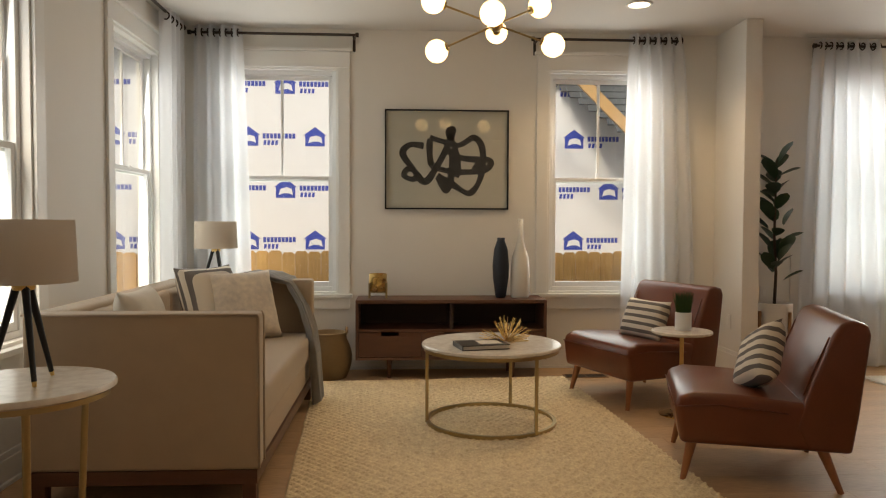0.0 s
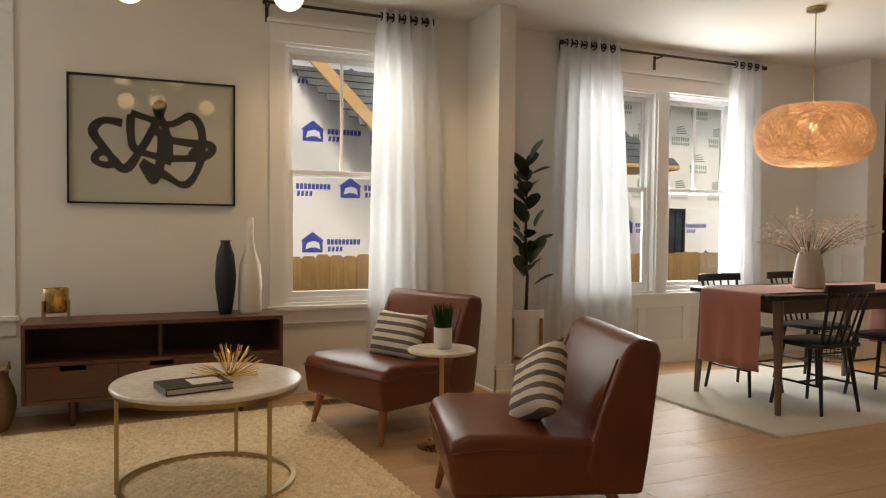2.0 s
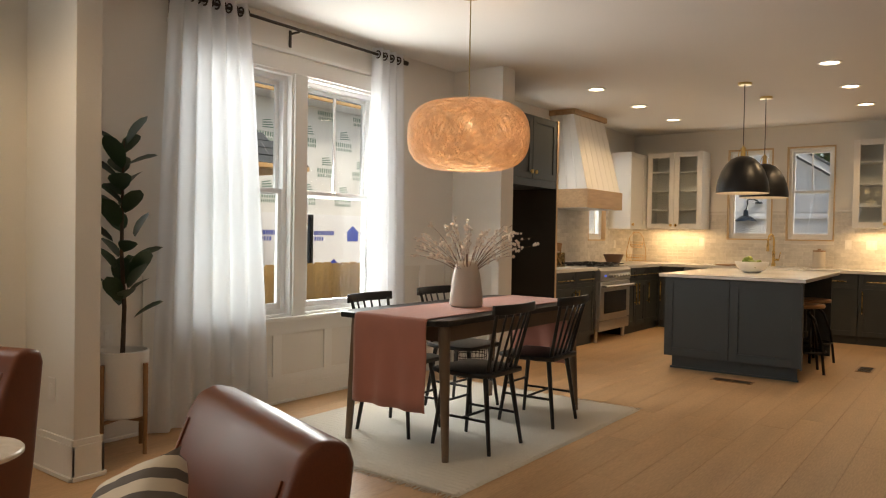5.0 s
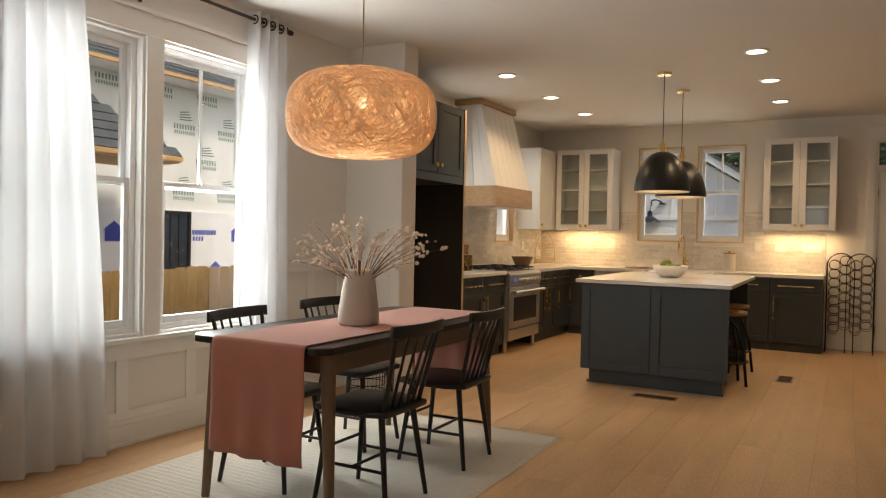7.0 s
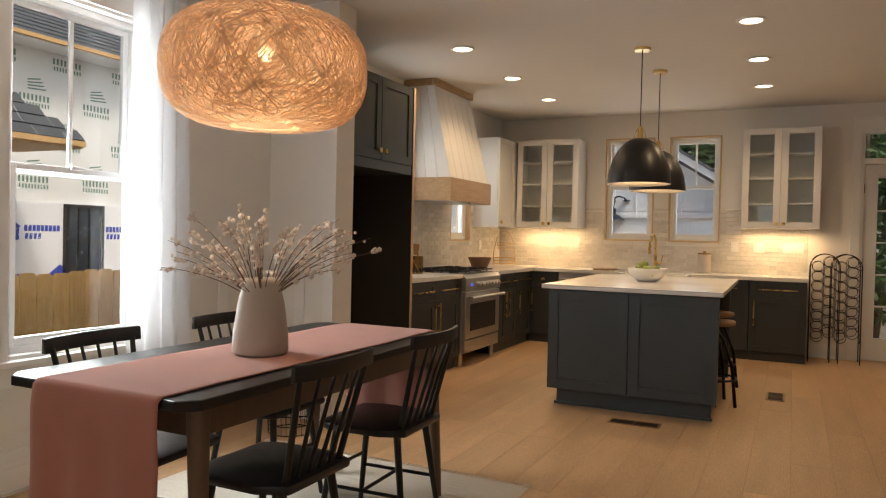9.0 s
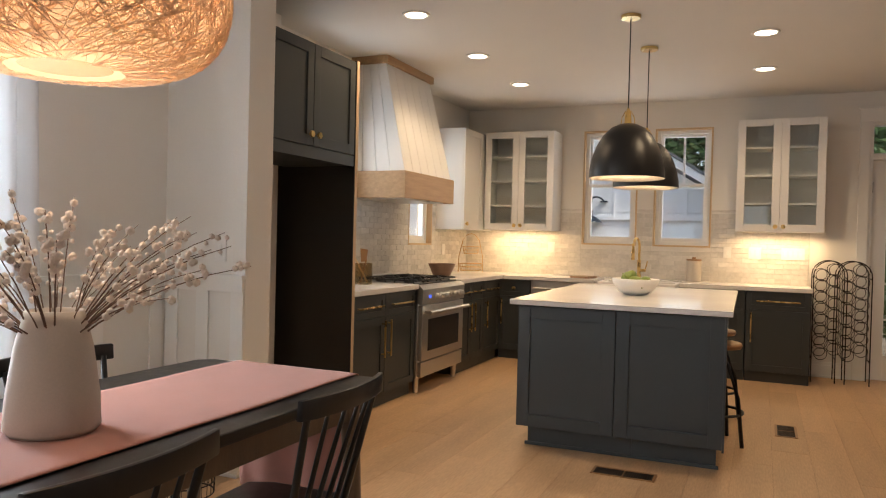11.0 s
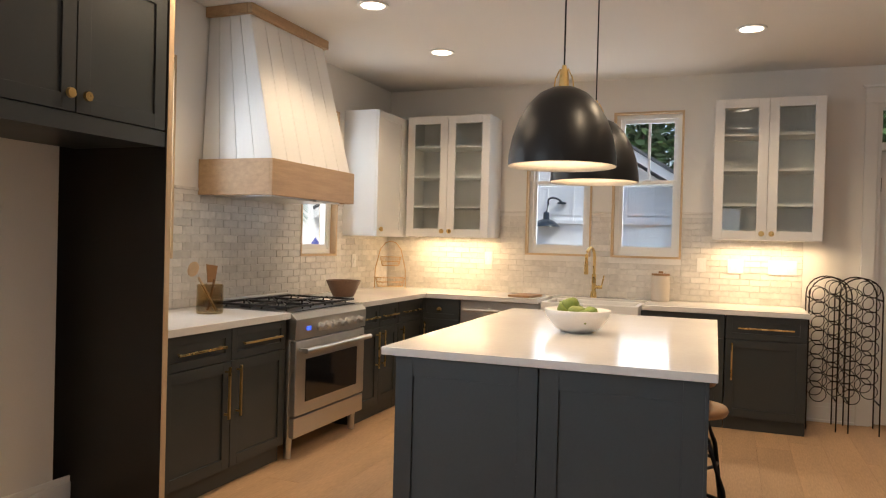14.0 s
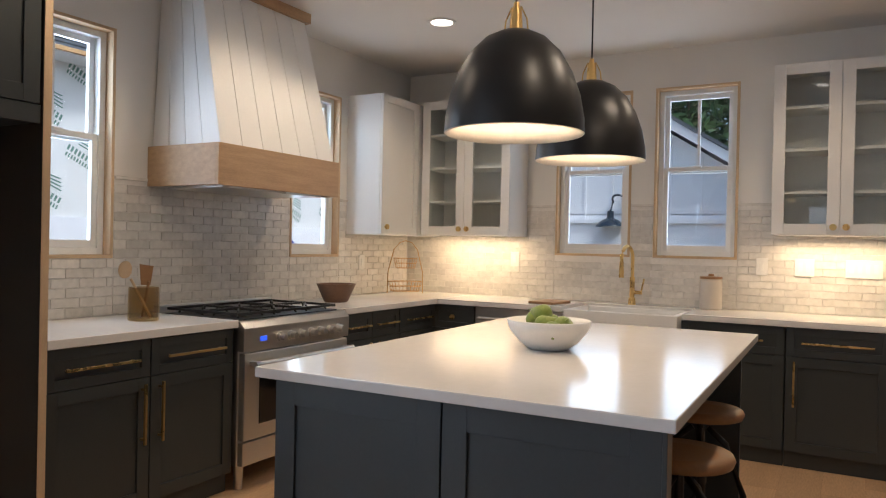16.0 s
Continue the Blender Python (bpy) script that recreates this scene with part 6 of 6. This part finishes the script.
bmesh.ops.create_uvsphere(bm, u_segments=16, v_segments=10, radius=0.028, matrix=Matrix.Translation((0, 0, 0.285)))
part(wd, "bulb", bm, FILAMENT, smooth=True)
bm = bmesh.new()
cyl(bm, (0, 0, 0.31), (0, 0, 0.38), 0.018, n=14)
cyl(bm, (0, 0, 0.38), (0, 0, 1.10), 0.004, n=8)
lathe(bm, [(0, 1.094), (0.062, 1.094), (0.064, 1.1), (0.064, 1.1195), (0, 1.1195)], 28)
part(wd, "cord", bm, GOLD, smooth="auto")

# wire basket under the far table end
wbk = thing("wire_floor_basket", "dark wire basket standing on the floor", "basket", Matrix.Translation((6.42, 5.95, 0)))
bm = bmesh.new()
for z in (0.005, 0.06, 0.12, 0.18, 0.24, 0.30):
    r = 0.14 + 0.03 * z
    tube(bm, [(r * math.cos(2 * math.pi * k / 28), r * math.sin(2 * math.pi * k / 28), z) for k in range(28)], 0.0035, 5, True)
for k in range(28):
    c, s = math.cos(2 * math.pi * k / 28), math.sin(2 * math.pi * k / 28)
    tube(bm, [(0.14 * c, 0.14 * s, 0.005), (0.149 * c, 0.149 * s, 0.30)], 0.002, 4)
part(wbk, "wires", bm, IRON)

# ---- outside ----
GZ = -0.55
bm = bmesh.new()
box(bm, -400, -400, GZ - 0.1, 400, 400, GZ)
solid("ground", bm, DIRT, "bare building-site ground", "ground", kind="structure")

# board fence along the side yard
fn = thing("board_fence", "new dog-eared pine board fence", "fence", Matrix.Translation((0, 8.4, GZ)))
bm = bmesh.new()
hgt = 0.885 - GZ
prism(bm, [(-0.068, 0), (0.068, 0), (0.068, hgt - 0.025), (0.045, hgt), (-0.045, hgt), (-0.068, hgt - 0.025)], -0.009, 0.009, "xz")
pk = finish("picket", bm, FENCE, 0.001)
frnd = random.Random(2)
for k in range(120):
    ob = new("picket", pk)
    ob.parent = fn
    ob.location = (-4.0 + k * 0.14, frnd.uniform(-0.002, 0.002), frnd.uniform(-0.012, 0.012))
part(fn, "rail", boxes((-4.1, 0.012, 0.3, 12.8, 0.05, 0.39), (-4.1, 0.012, 1.1, 12.8, 0.05, 1.19)), RAWWOOD)

# house next door, wrapped and unclad
nh = thing("neighbour_house", "unfinished house clad in printed white building wrap", "house", Matrix.Translation((0, 10.0, GZ)))
part(nh, "wall", boxes((-7, 0, 0, 6.7, 6, 3.95)), WRAP, label="white building wrap with blue print")
part(nh, "wall", boxes((6.72, 0.25, 0, 24, 6, 3.68)), WRAPG, label="pale building wrap with green print")
part(nh, "wall", boxes((6.725, 0.22, 0, 24, 0.248, 2.05)), WRAP, label="white building wrap with blue print")


def emblem(bm, x, z, s, y, tilt=0.0):
    """A plain house-shaped mark with two bars of print beside it."""
    ca, sa = math.cos(tilt), math.sin(tilt)
    def put(poly, yy):
        vs_ = [bm.verts.new((x + (u * ca - v * sa) * s, yy, z + (u * sa + v * ca) * s)) for u, v in poly]
        bm.faces.new(vs_)
    put([(-0.5, -0.4), (0.5, -0.4), (0.5, 0.15), (0.6, 0.15), (0, 0.6), (-0.6, 0.15), (-0.5, 0.15)], y)
    for k in range(9):
        u = 0.72 + k * 0.19
        put([(u, -0.02), (u + 0.15, -0.02), (u + 0.15, 0.24), (u, 0.24)], y)
    for k in range(4):
        u = 0.75 + k * 0.2
        put([(u, -0.36), (u + 0.13, -0.36), (u + 0.16, -0.12), (u + 0.03, -0.12)], y)


bm, bw = bmesh.new(), bmesh.new()
for r in range(6):
    for k in range(15):
        x = -6.2 + k * 0.85 + (0.38 if r % 2 else 0)
        z = 0.28 + r * 0.67
        if x < 6.0:
            emblem(bm, x - 0.1, z + 0.55, 0.25, -0.003)
            bw_v = [bw.verts.new((x - 0.1 + u * 0.8, -0.005, z + 0.55 + v * 0.8)) for u, v in ((-0.11, -0.08), (-0.08, 0.02), (0.02, 0.05), (0.10, 0.02), (0.12, -0.08), (0.05, -0.05), (-0.03, -0.05))]
            bw.faces.new(bw_v)
for r in range(2):
    for k in range(16):
        emblem(bm, 7.0 + k * 0.98 + 0.4 * r, 1.25 + r * 0.5, 0.24, 0.217)
part(nh, "blue_print", bm, PRINTB)
part(nh, "print_gap", bw, WRAP)
bm = bmesh.new()
for r in range(4):
    for k in range(22):
        x, z = 6.95 + k * 0.74 + (0.37 if r % 2 else 0), 2.25 + r * 0.42
        tl2 = -0.45 if x > 10.2 else 0
        def q(u, v, x=x, z=z, tl2=tl2):
            return bm.verts.new((x + u * math.cos(tl2) - v * math.sin(tl2), 0.246, z + u * math.sin(tl2) + v * math.cos(tl2)))
        for j in range(8):
            u = -0.17 + j * 0.044
            bm.faces.new((q(u, 0), q(u + 0.024, 0), q(u + 0.024, 0.062), q(u, 0.062)))
        for j in range(10):
            u = -0.16 + j * 0.034
            bm.faces.new((q(u, -0.065), q(u + 0.018, -0.065), q(u + 0.018, -0.022), q(u, -0.022)))
        for j in range(4):
            bm.faces.new((q(-0.08, 0.11 + j * 0.03), q(0.12 - j * 0.02, 0.12 + j * 0.035), q(0.13 - j * 0.02, 0.135 + j * 0.035), q(-0.08, 0.125 + j * 0.03)))
part(nh, "green_print", bm, PRINTG)


def dark_window(x, z0, z1, w, y):
    part(nh, "window", boxes((x - w / 2, y - 0.02, z0, x + w / 2, y - 0.004, z1)), DKWIN)
    bm = boxes((x - w / 2 - 0.04, y - 0.05, z0 - 0.04, x - w / 2, y - 0.003, z1 + 0.04), (x + w / 2, y - 0.05, z0 - 0.04, x + w / 2 + 0.04, y - 0.003, z1 + 0.04), (x - w / 2, y - 0.05, z1, x + w / 2, y - 0.003, z1 + 0.04), (x - w / 2, y - 0.05, z0 - 0.04, x + w / 2, y - 0.003, z0))
    for k in (1, 2):
        box(bm, x - w / 2 + w * k / 3 - 0.01, y - 0.035, z0, x - w / 2 + w * k / 3 + 0.01, y - 0.021, z1)
    box(bm, x - w / 2, y - 0.036, (z0 + z1) / 2 - 0.015, x + w / 2, y - 0.022, (z0 + z1) / 2 + 0.015)
    part(nh, "window_frame", bm, BLACKM)


dark_window(8.25, 1.3, 2.0, 0.40, 0.215)
dark_window(-2.35, 2.2, 4.2, 0.5, -0.004)


def shingles(x0, x1, y0, z0, y1, z1, cut=None, start=None):
    """Courses of overlapping shingles on a slope from its eave (y0, z0) up to (y1, z1)."""
    bm = bmesh.new()
    d = Vector((0, y1 - y0, z1 - z0))
    n = int(d.length / 0.13)
    up = Vector((0, -(z1 - z0), y1 - y0)).normalized()
    for r in range(n):
        a, b = Vector((0, y0, z0)) + d * (r / n), Vector((0, y0, z0)) + d * ((r + 1.1) / n)
        x = x0
        while x < x1:
            xe = min(x1, x + 0.25 + 0.1 * frnd.random())
            lim = cut(r / n) if cut else x1
            if start and xe <= start(r / n):
                x = xe
                continue
            if x < lim:
                x = max(x, start(r / n)) if start else x
                e = min(xe - 0.004, lim)
                t = up * (0.012 + 0.004 * frnd.random())
                bm.faces.new([bm.verts.new(Vector((u, 0, 0)) + p) for u, p in ((x, a + t), (e, a + t), (e, b), (x, b))])
                bm.faces.new([bm.verts.new(Vector((u, 0, 0)) + p) for u, p in ((x, a), (e, a), (e, a + t), (x, a + t))])
            x = xe
    return bm


# low hip roof at the corner, and the main roofs
part(nh, "low_roof", shingles(1.4, 7.35, -0.95, 2.58, 0.3, 3.95, lambda f: 7.35 - 1.9 * f, lambda f: 3.25 - 1.37 * f), SHINGLE)
part(nh, "low_eave", boxes((3.3, -0.97, 2.53, 7.35, -0.93, 2.58), (3.3, -0.95, 2.51, 7.33, -0.02, 2.53)), RAWWOOD)
part(nh, "main_roof", shingles(6.6, 24, -0.15, 3.66, 2.5, 5.3), SHINGLE)
part(nh, "main_eave", boxes((6.6, -0.17, 3.63, 24, -0.13, 3.67)), RAWWOOD)
part(nh, "soffit", boxes((6.6, -0.13, 3.62, 24, 0.25, 3.635)), SIDING)
part(nh, "main_roof", shingles(-7.2, 6.7, -0.3, 4.0, 2.5, 6.2), SHINGLE)
bm = bmesh.new()
rk = [(1.75, 4.02), (3.3, 2.50)]
dx, dz = rk[1][0] - rk[0][0], rk[1][1] - rk[0][1]
prism(bm, [(rk[0][0], rk[0][1]), (rk[1][0], rk[1][1]), (rk[1][0] + 0.02, rk[1][1] + 0.16), (rk[0][0] + 0.02, rk[0][1] + 0.16)], -1.0, -0.96, "xz")
part(nh, "rake_board", bm, RAWWOOD)

# white outbuilding beyond the sink windows
wh = thing("white_outbuilding", "white board-and-batten outbuilding with a gable roof", "house", Matrix.Translation((16.5, 6.6, GZ - 0.62)))
part(wh, "wall", boxes((0, -2.9, 0, 4, 3.4, 2.95)), SIDING)
bm = bmesh.new()
prism(bm, [(-2.9, 2.94), (3.4, 2.94), (0.2, 4.95)], 0.0, 4.0, "yz")
part(wh, "gable", bm, SIDING)
bm = bmesh.new()
for k in range(16):
    box(bm, -0.02, -2.8 + k * 0.4, 2.85, -0.001, -2.77 + k * 0.4, 2.95 + max(0, 1.95 - abs(-2.8 + k * 0.4 - 0.2) * 0.63))
for k in range(11):
    box(bm, -0.03 + 0.0, -2.9, k * 0.25, -0.001, 3.4, k * 0.25 + 0.018)
box(bm, -0.05, -2.95, 2.82, -0.001, 3.45, 2.88)
part(wh, "batten", bm, SIDING)
bm = bmesh.new()
prism(bm, [(-3.35, 2.72), (0.2, 4.98), (0.2, 5.12), (-3.35, 2.86)], -0.3, 4.2, "yz")
prism(bm, [(3.85, 2.72), (0.2, 4.98), (0.2, 5.12), (3.85, 2.86)], -0.3, 4.2, "yz")
part(wh, "roof_edge", bm, SIDING)
bm = bmesh.new()
prism(bm, [(-3.40, 2.84), (0.2, 5.122), (0.2, 5.17), (-3.40, 2.89)], -0.33, 4.2, "yz")
prism(bm, [(3.9, 2.84), (0.2, 5.122), (0.2, 5.17), (3.9, 2.89)], -0.33, 4.2, "yz")
part(wh, "roof", bm, SHINGLE)
bl_ = thing("barn_lamp", "grey gooseneck barn lamp on the white outbuilding", "wall lamp", Matrix.Translation((16.48, 6.20, 1.62)))
bm = bmesh.new()
tube(bm, [(0, -0.22, 0.34)] + [(-0.0 - 0.18 * math.sin(a), -0.22 + 0.11 * (1 - math.cos(a)), 0.34 + 0.08 * math.sin(a)) for a in [math.pi * k / 8 for k in range(1, 9)]] + [(-0.12, 0.0, 0.2)], 0.016, 8)
lathe(bm, [(0.21, -0.02), (0.20, 0.0), (0.12, 0.07), (0.05, 0.10), (0.045, 0.2), (0, 0.21)], 24, (-0.12, 0, 0.0), False)
lathe(bm, [(0, 0), (0.07, 0), (0.07, 0.03), (0, 0.03)], 18, (-0.04, -0.22, 0.33))
part(bl_, "shade", bm, DKWIN, smooth="auto")

# trees and bamboo
def leafy(name, x, y, z0, r, h, n, label, seed, size=0.12):
    t = thing(name, label, "tree", Matrix.Translation((x, y, GZ)))
    g = random.Random(seed)
    bm = bmesh.new()
    for k in range(7):
        a = g.uniform(0, 6.28)
        tube(bm, [(0.1 * math.cos(a), 0.1 * math.sin(a), 0), (0.4 * r * math.cos(a), 0.4 * r * math.sin(a), h * 0.5), (0.7 * r * math.cos(a), 0.7 * r * math.sin(a), h * 0.92)], [0.07, 0.045, 0.012], 6)
    part(t, "limbs", bm, BARK, smooth=True)
    bm = bmesh.new()
    clumps = [(g.gauss(0, r * 0.5), g.gauss(0, r * 0.5), g.uniform(z0, h)) for _ in range(60)]
    for k in range(n):
        c = clumps[k % 60]
        p = Vector((c[0] + g.gauss(0, r * 0.16), c[1] + g.gauss(0, r * 0.16), max(0.1, c[2] + g.gauss(0, h * 0.06))))
        m = Matrix.Translation(p) @ pose(0, 0, 0, g.uniform(0, 360), g.uniform(0, 360), g.uniform(0, 360))
        s = size * g.uniform(0.6, 1.3)
        bm.faces.new([bm.verts.new(m @ Vector(v)) for v in ((-s * 0.25, 0, 0), (0, -s, 0), (s * 0.25, 0, 0.02), (0, s, 0))])
    tagged(part(t, "leaves", bm, FOLIAGE), kind="stuff")


for k, (x, y, h) in enumerate(((24, 9.5, 8.5), (24.5, 6.3, 9.0), (24, 3.0, 8.5), (25, 12.5, 8.5), (23.5, 0.0, 8.0))):
    leafy("tree", x, y, 1.5, 2.0, h, 6500, "dense green leafy tree behind the outbuilding", k, 0.2)
for k, (x, y) in enumerate(((15.5, 1.0), (15.0, 2.2), (16.0, -0.6), (15.6, 3.0))):
    leafy("bamboo_clump", x, y, 0.8, 0.8, 4.6, 3500, "feathery green bamboo clump outside the glazed door", 20 + k, 0.11)
for k, (x, y) in enumerate(((-7.5, 3.5), (-8, 6.5), (-7.2, 9.5))):
    leafy("tree", x, y, 0.8, 1.5, 5.0, 4000, "green leafy tree in the front yard", 40 + k, 0.16)
# grey-sided house across the front yard
fh = thing("far_house", "house with grey lap siding across the yard", "house", Matrix.Translation((-14, 9, GZ)))
part(fh, "wall", boxes((-3, -5, 0, 0, 6, 5.2), *[(0, -5, k * 0.2, 0.02, 6, k * 0.2 + 0.17) for k in range(26)]), LAPGREY)

# ---- pieces: tiles and floor boards ----
TL, TH, TG = 0.152, 0.0495, 0.002
tr = random.Random(9)


def tile_mesh(w, h):
    bm = bmesh.new()
    e = 0.0015
    b = [bm.verts.new(p) for p in ((0, 0, 0), (w, 0, 0), (w, 0, h), (0, 0, h))]
    f = [bm.verts.new(p) for p in ((e, -0.003, e), (w - e, -0.003, e), (w - e, -0.003, h - e), (e, -0.003, h - e))]
    bm.faces.new(f)
    for k in range(4):
        bm.faces.new((b[k], b[(k + 1) % 4], f[(k + 1) % 4], f[k]))
    return bm


tile_full = finish("tile", tile_mesh(TL - TG, TH - TG), TILE)


def splash(name, m, u0, u1, holes, parts_left, top=1.605):
    back = thing(name, "marble subway tile backsplash with pale grout", "backsplash", m, kind="structure")
    bm = bmesh.new()
    seg, u = [], u0
    for a, b, z0 in sorted(holes):
        seg.append((u, a, top))
        seg.append((a, b, z0))
        u = b
    seg.append((u, u1, top))
    for a, b, z in seg:
        if b > a:
            box(bm, a, -0.004, 0.886, b, -0.0005, z)
    part(back, "grout", bm, GROUT)
    bm = bmesh.new()
    for a, b, z in seg:
        if z == top:
            box(bm, a, -0.016, top, b, -0.0005, top + 0.018)
    part(back, "pencil_trim", bm, TILE, 0.003)
    rest = bmesh.new()
    rows = int((top - 0.888) / TH)
    for r in range(rows):
        z = 0.888 + r * TH
        for a, b, zt in seg:
            if z + TH > zt + 0.004:
                continue
            u = a + TG / 2
            first = True
            while u < b - 0.012:
                w = TL - TG
                if first and r % 2:
                    w = TL / 2 - TG
                first = False
                e = min(u + w, b - TG / 2)
                if e - u >= TL - TG - 0.001 and parts_left > 0:
                    ob = new("tile", tile_full)
                    ob.parent = back
                    ob.location = (u, -0.0045, z)
                    parts_left -= 1
                elif e - u > 0.012:
                    t = tile_mesh(e - u, TH - TG)
                    me = bpy.data.meshes.new("t")
                    bmesh.ops.transform(t, matrix=Matrix.Translation((u, -0.0045, z)), verts=t.verts)
                    t.to_mesh(me)
                    t.free()
                    rest.from_mesh(me)
                    bpy.data.meshes.remove(me)
                u = e + TG
    tagged(part(back, "tile_rows", rest, TILE), kind="stuff")


splash("backsplash_north", KN, 7.87, EAST - 0.01, [(KW_A[0] - 0.003, KW_A[1] + 0.003, KW_A[2] - 0.003), (KW_B[0] - 0.003, KW_B[1] + 0.003, KW_B[2] - 0.003)], 300)
splash("backsplash_east", Em, -KNORTH + 0.012, -3.01, [(-EW_1[1] - 0.003, -EW_1[0] + 0.003, EW_1[2] - 0.003), (-EW_2[1] - 0.003, -EW_2[0] + 0.003, EW_2[2] - 0.003)], 300)

# oak boards running along x
fl = tagged(new("floor", finish("floor", boxes((-1.7, -1.5, -0.12, 11.9, 6.82, -0.003)), GAP)), "wide natural oak plank floor", "floor", kind="structure")
PW = 0.212
plank_meshes = {}
y, r = -1.32, 0
while y < 6.70:
    x = -1.6 - tr.uniform(0, 1.8)
    while x < 11.8:
        ln = tr.choice((1.6, 2.0, 2.4, 2.8))
        if ln not in plank_meshes:
            plank_meshes[ln] = finish("plank", boxes((0.0004, 0.0004, -0.02, ln - 0.0004, PW - 0.0004, 0.0)), OAK, 0.0007, seg=1)
        ob = new("plank", plank_meshes[ln])
        ob.parent = fl
        ob.location = (x, y, tr.uniform(-0.0004, 0.0))
        x += ln
    y += PW
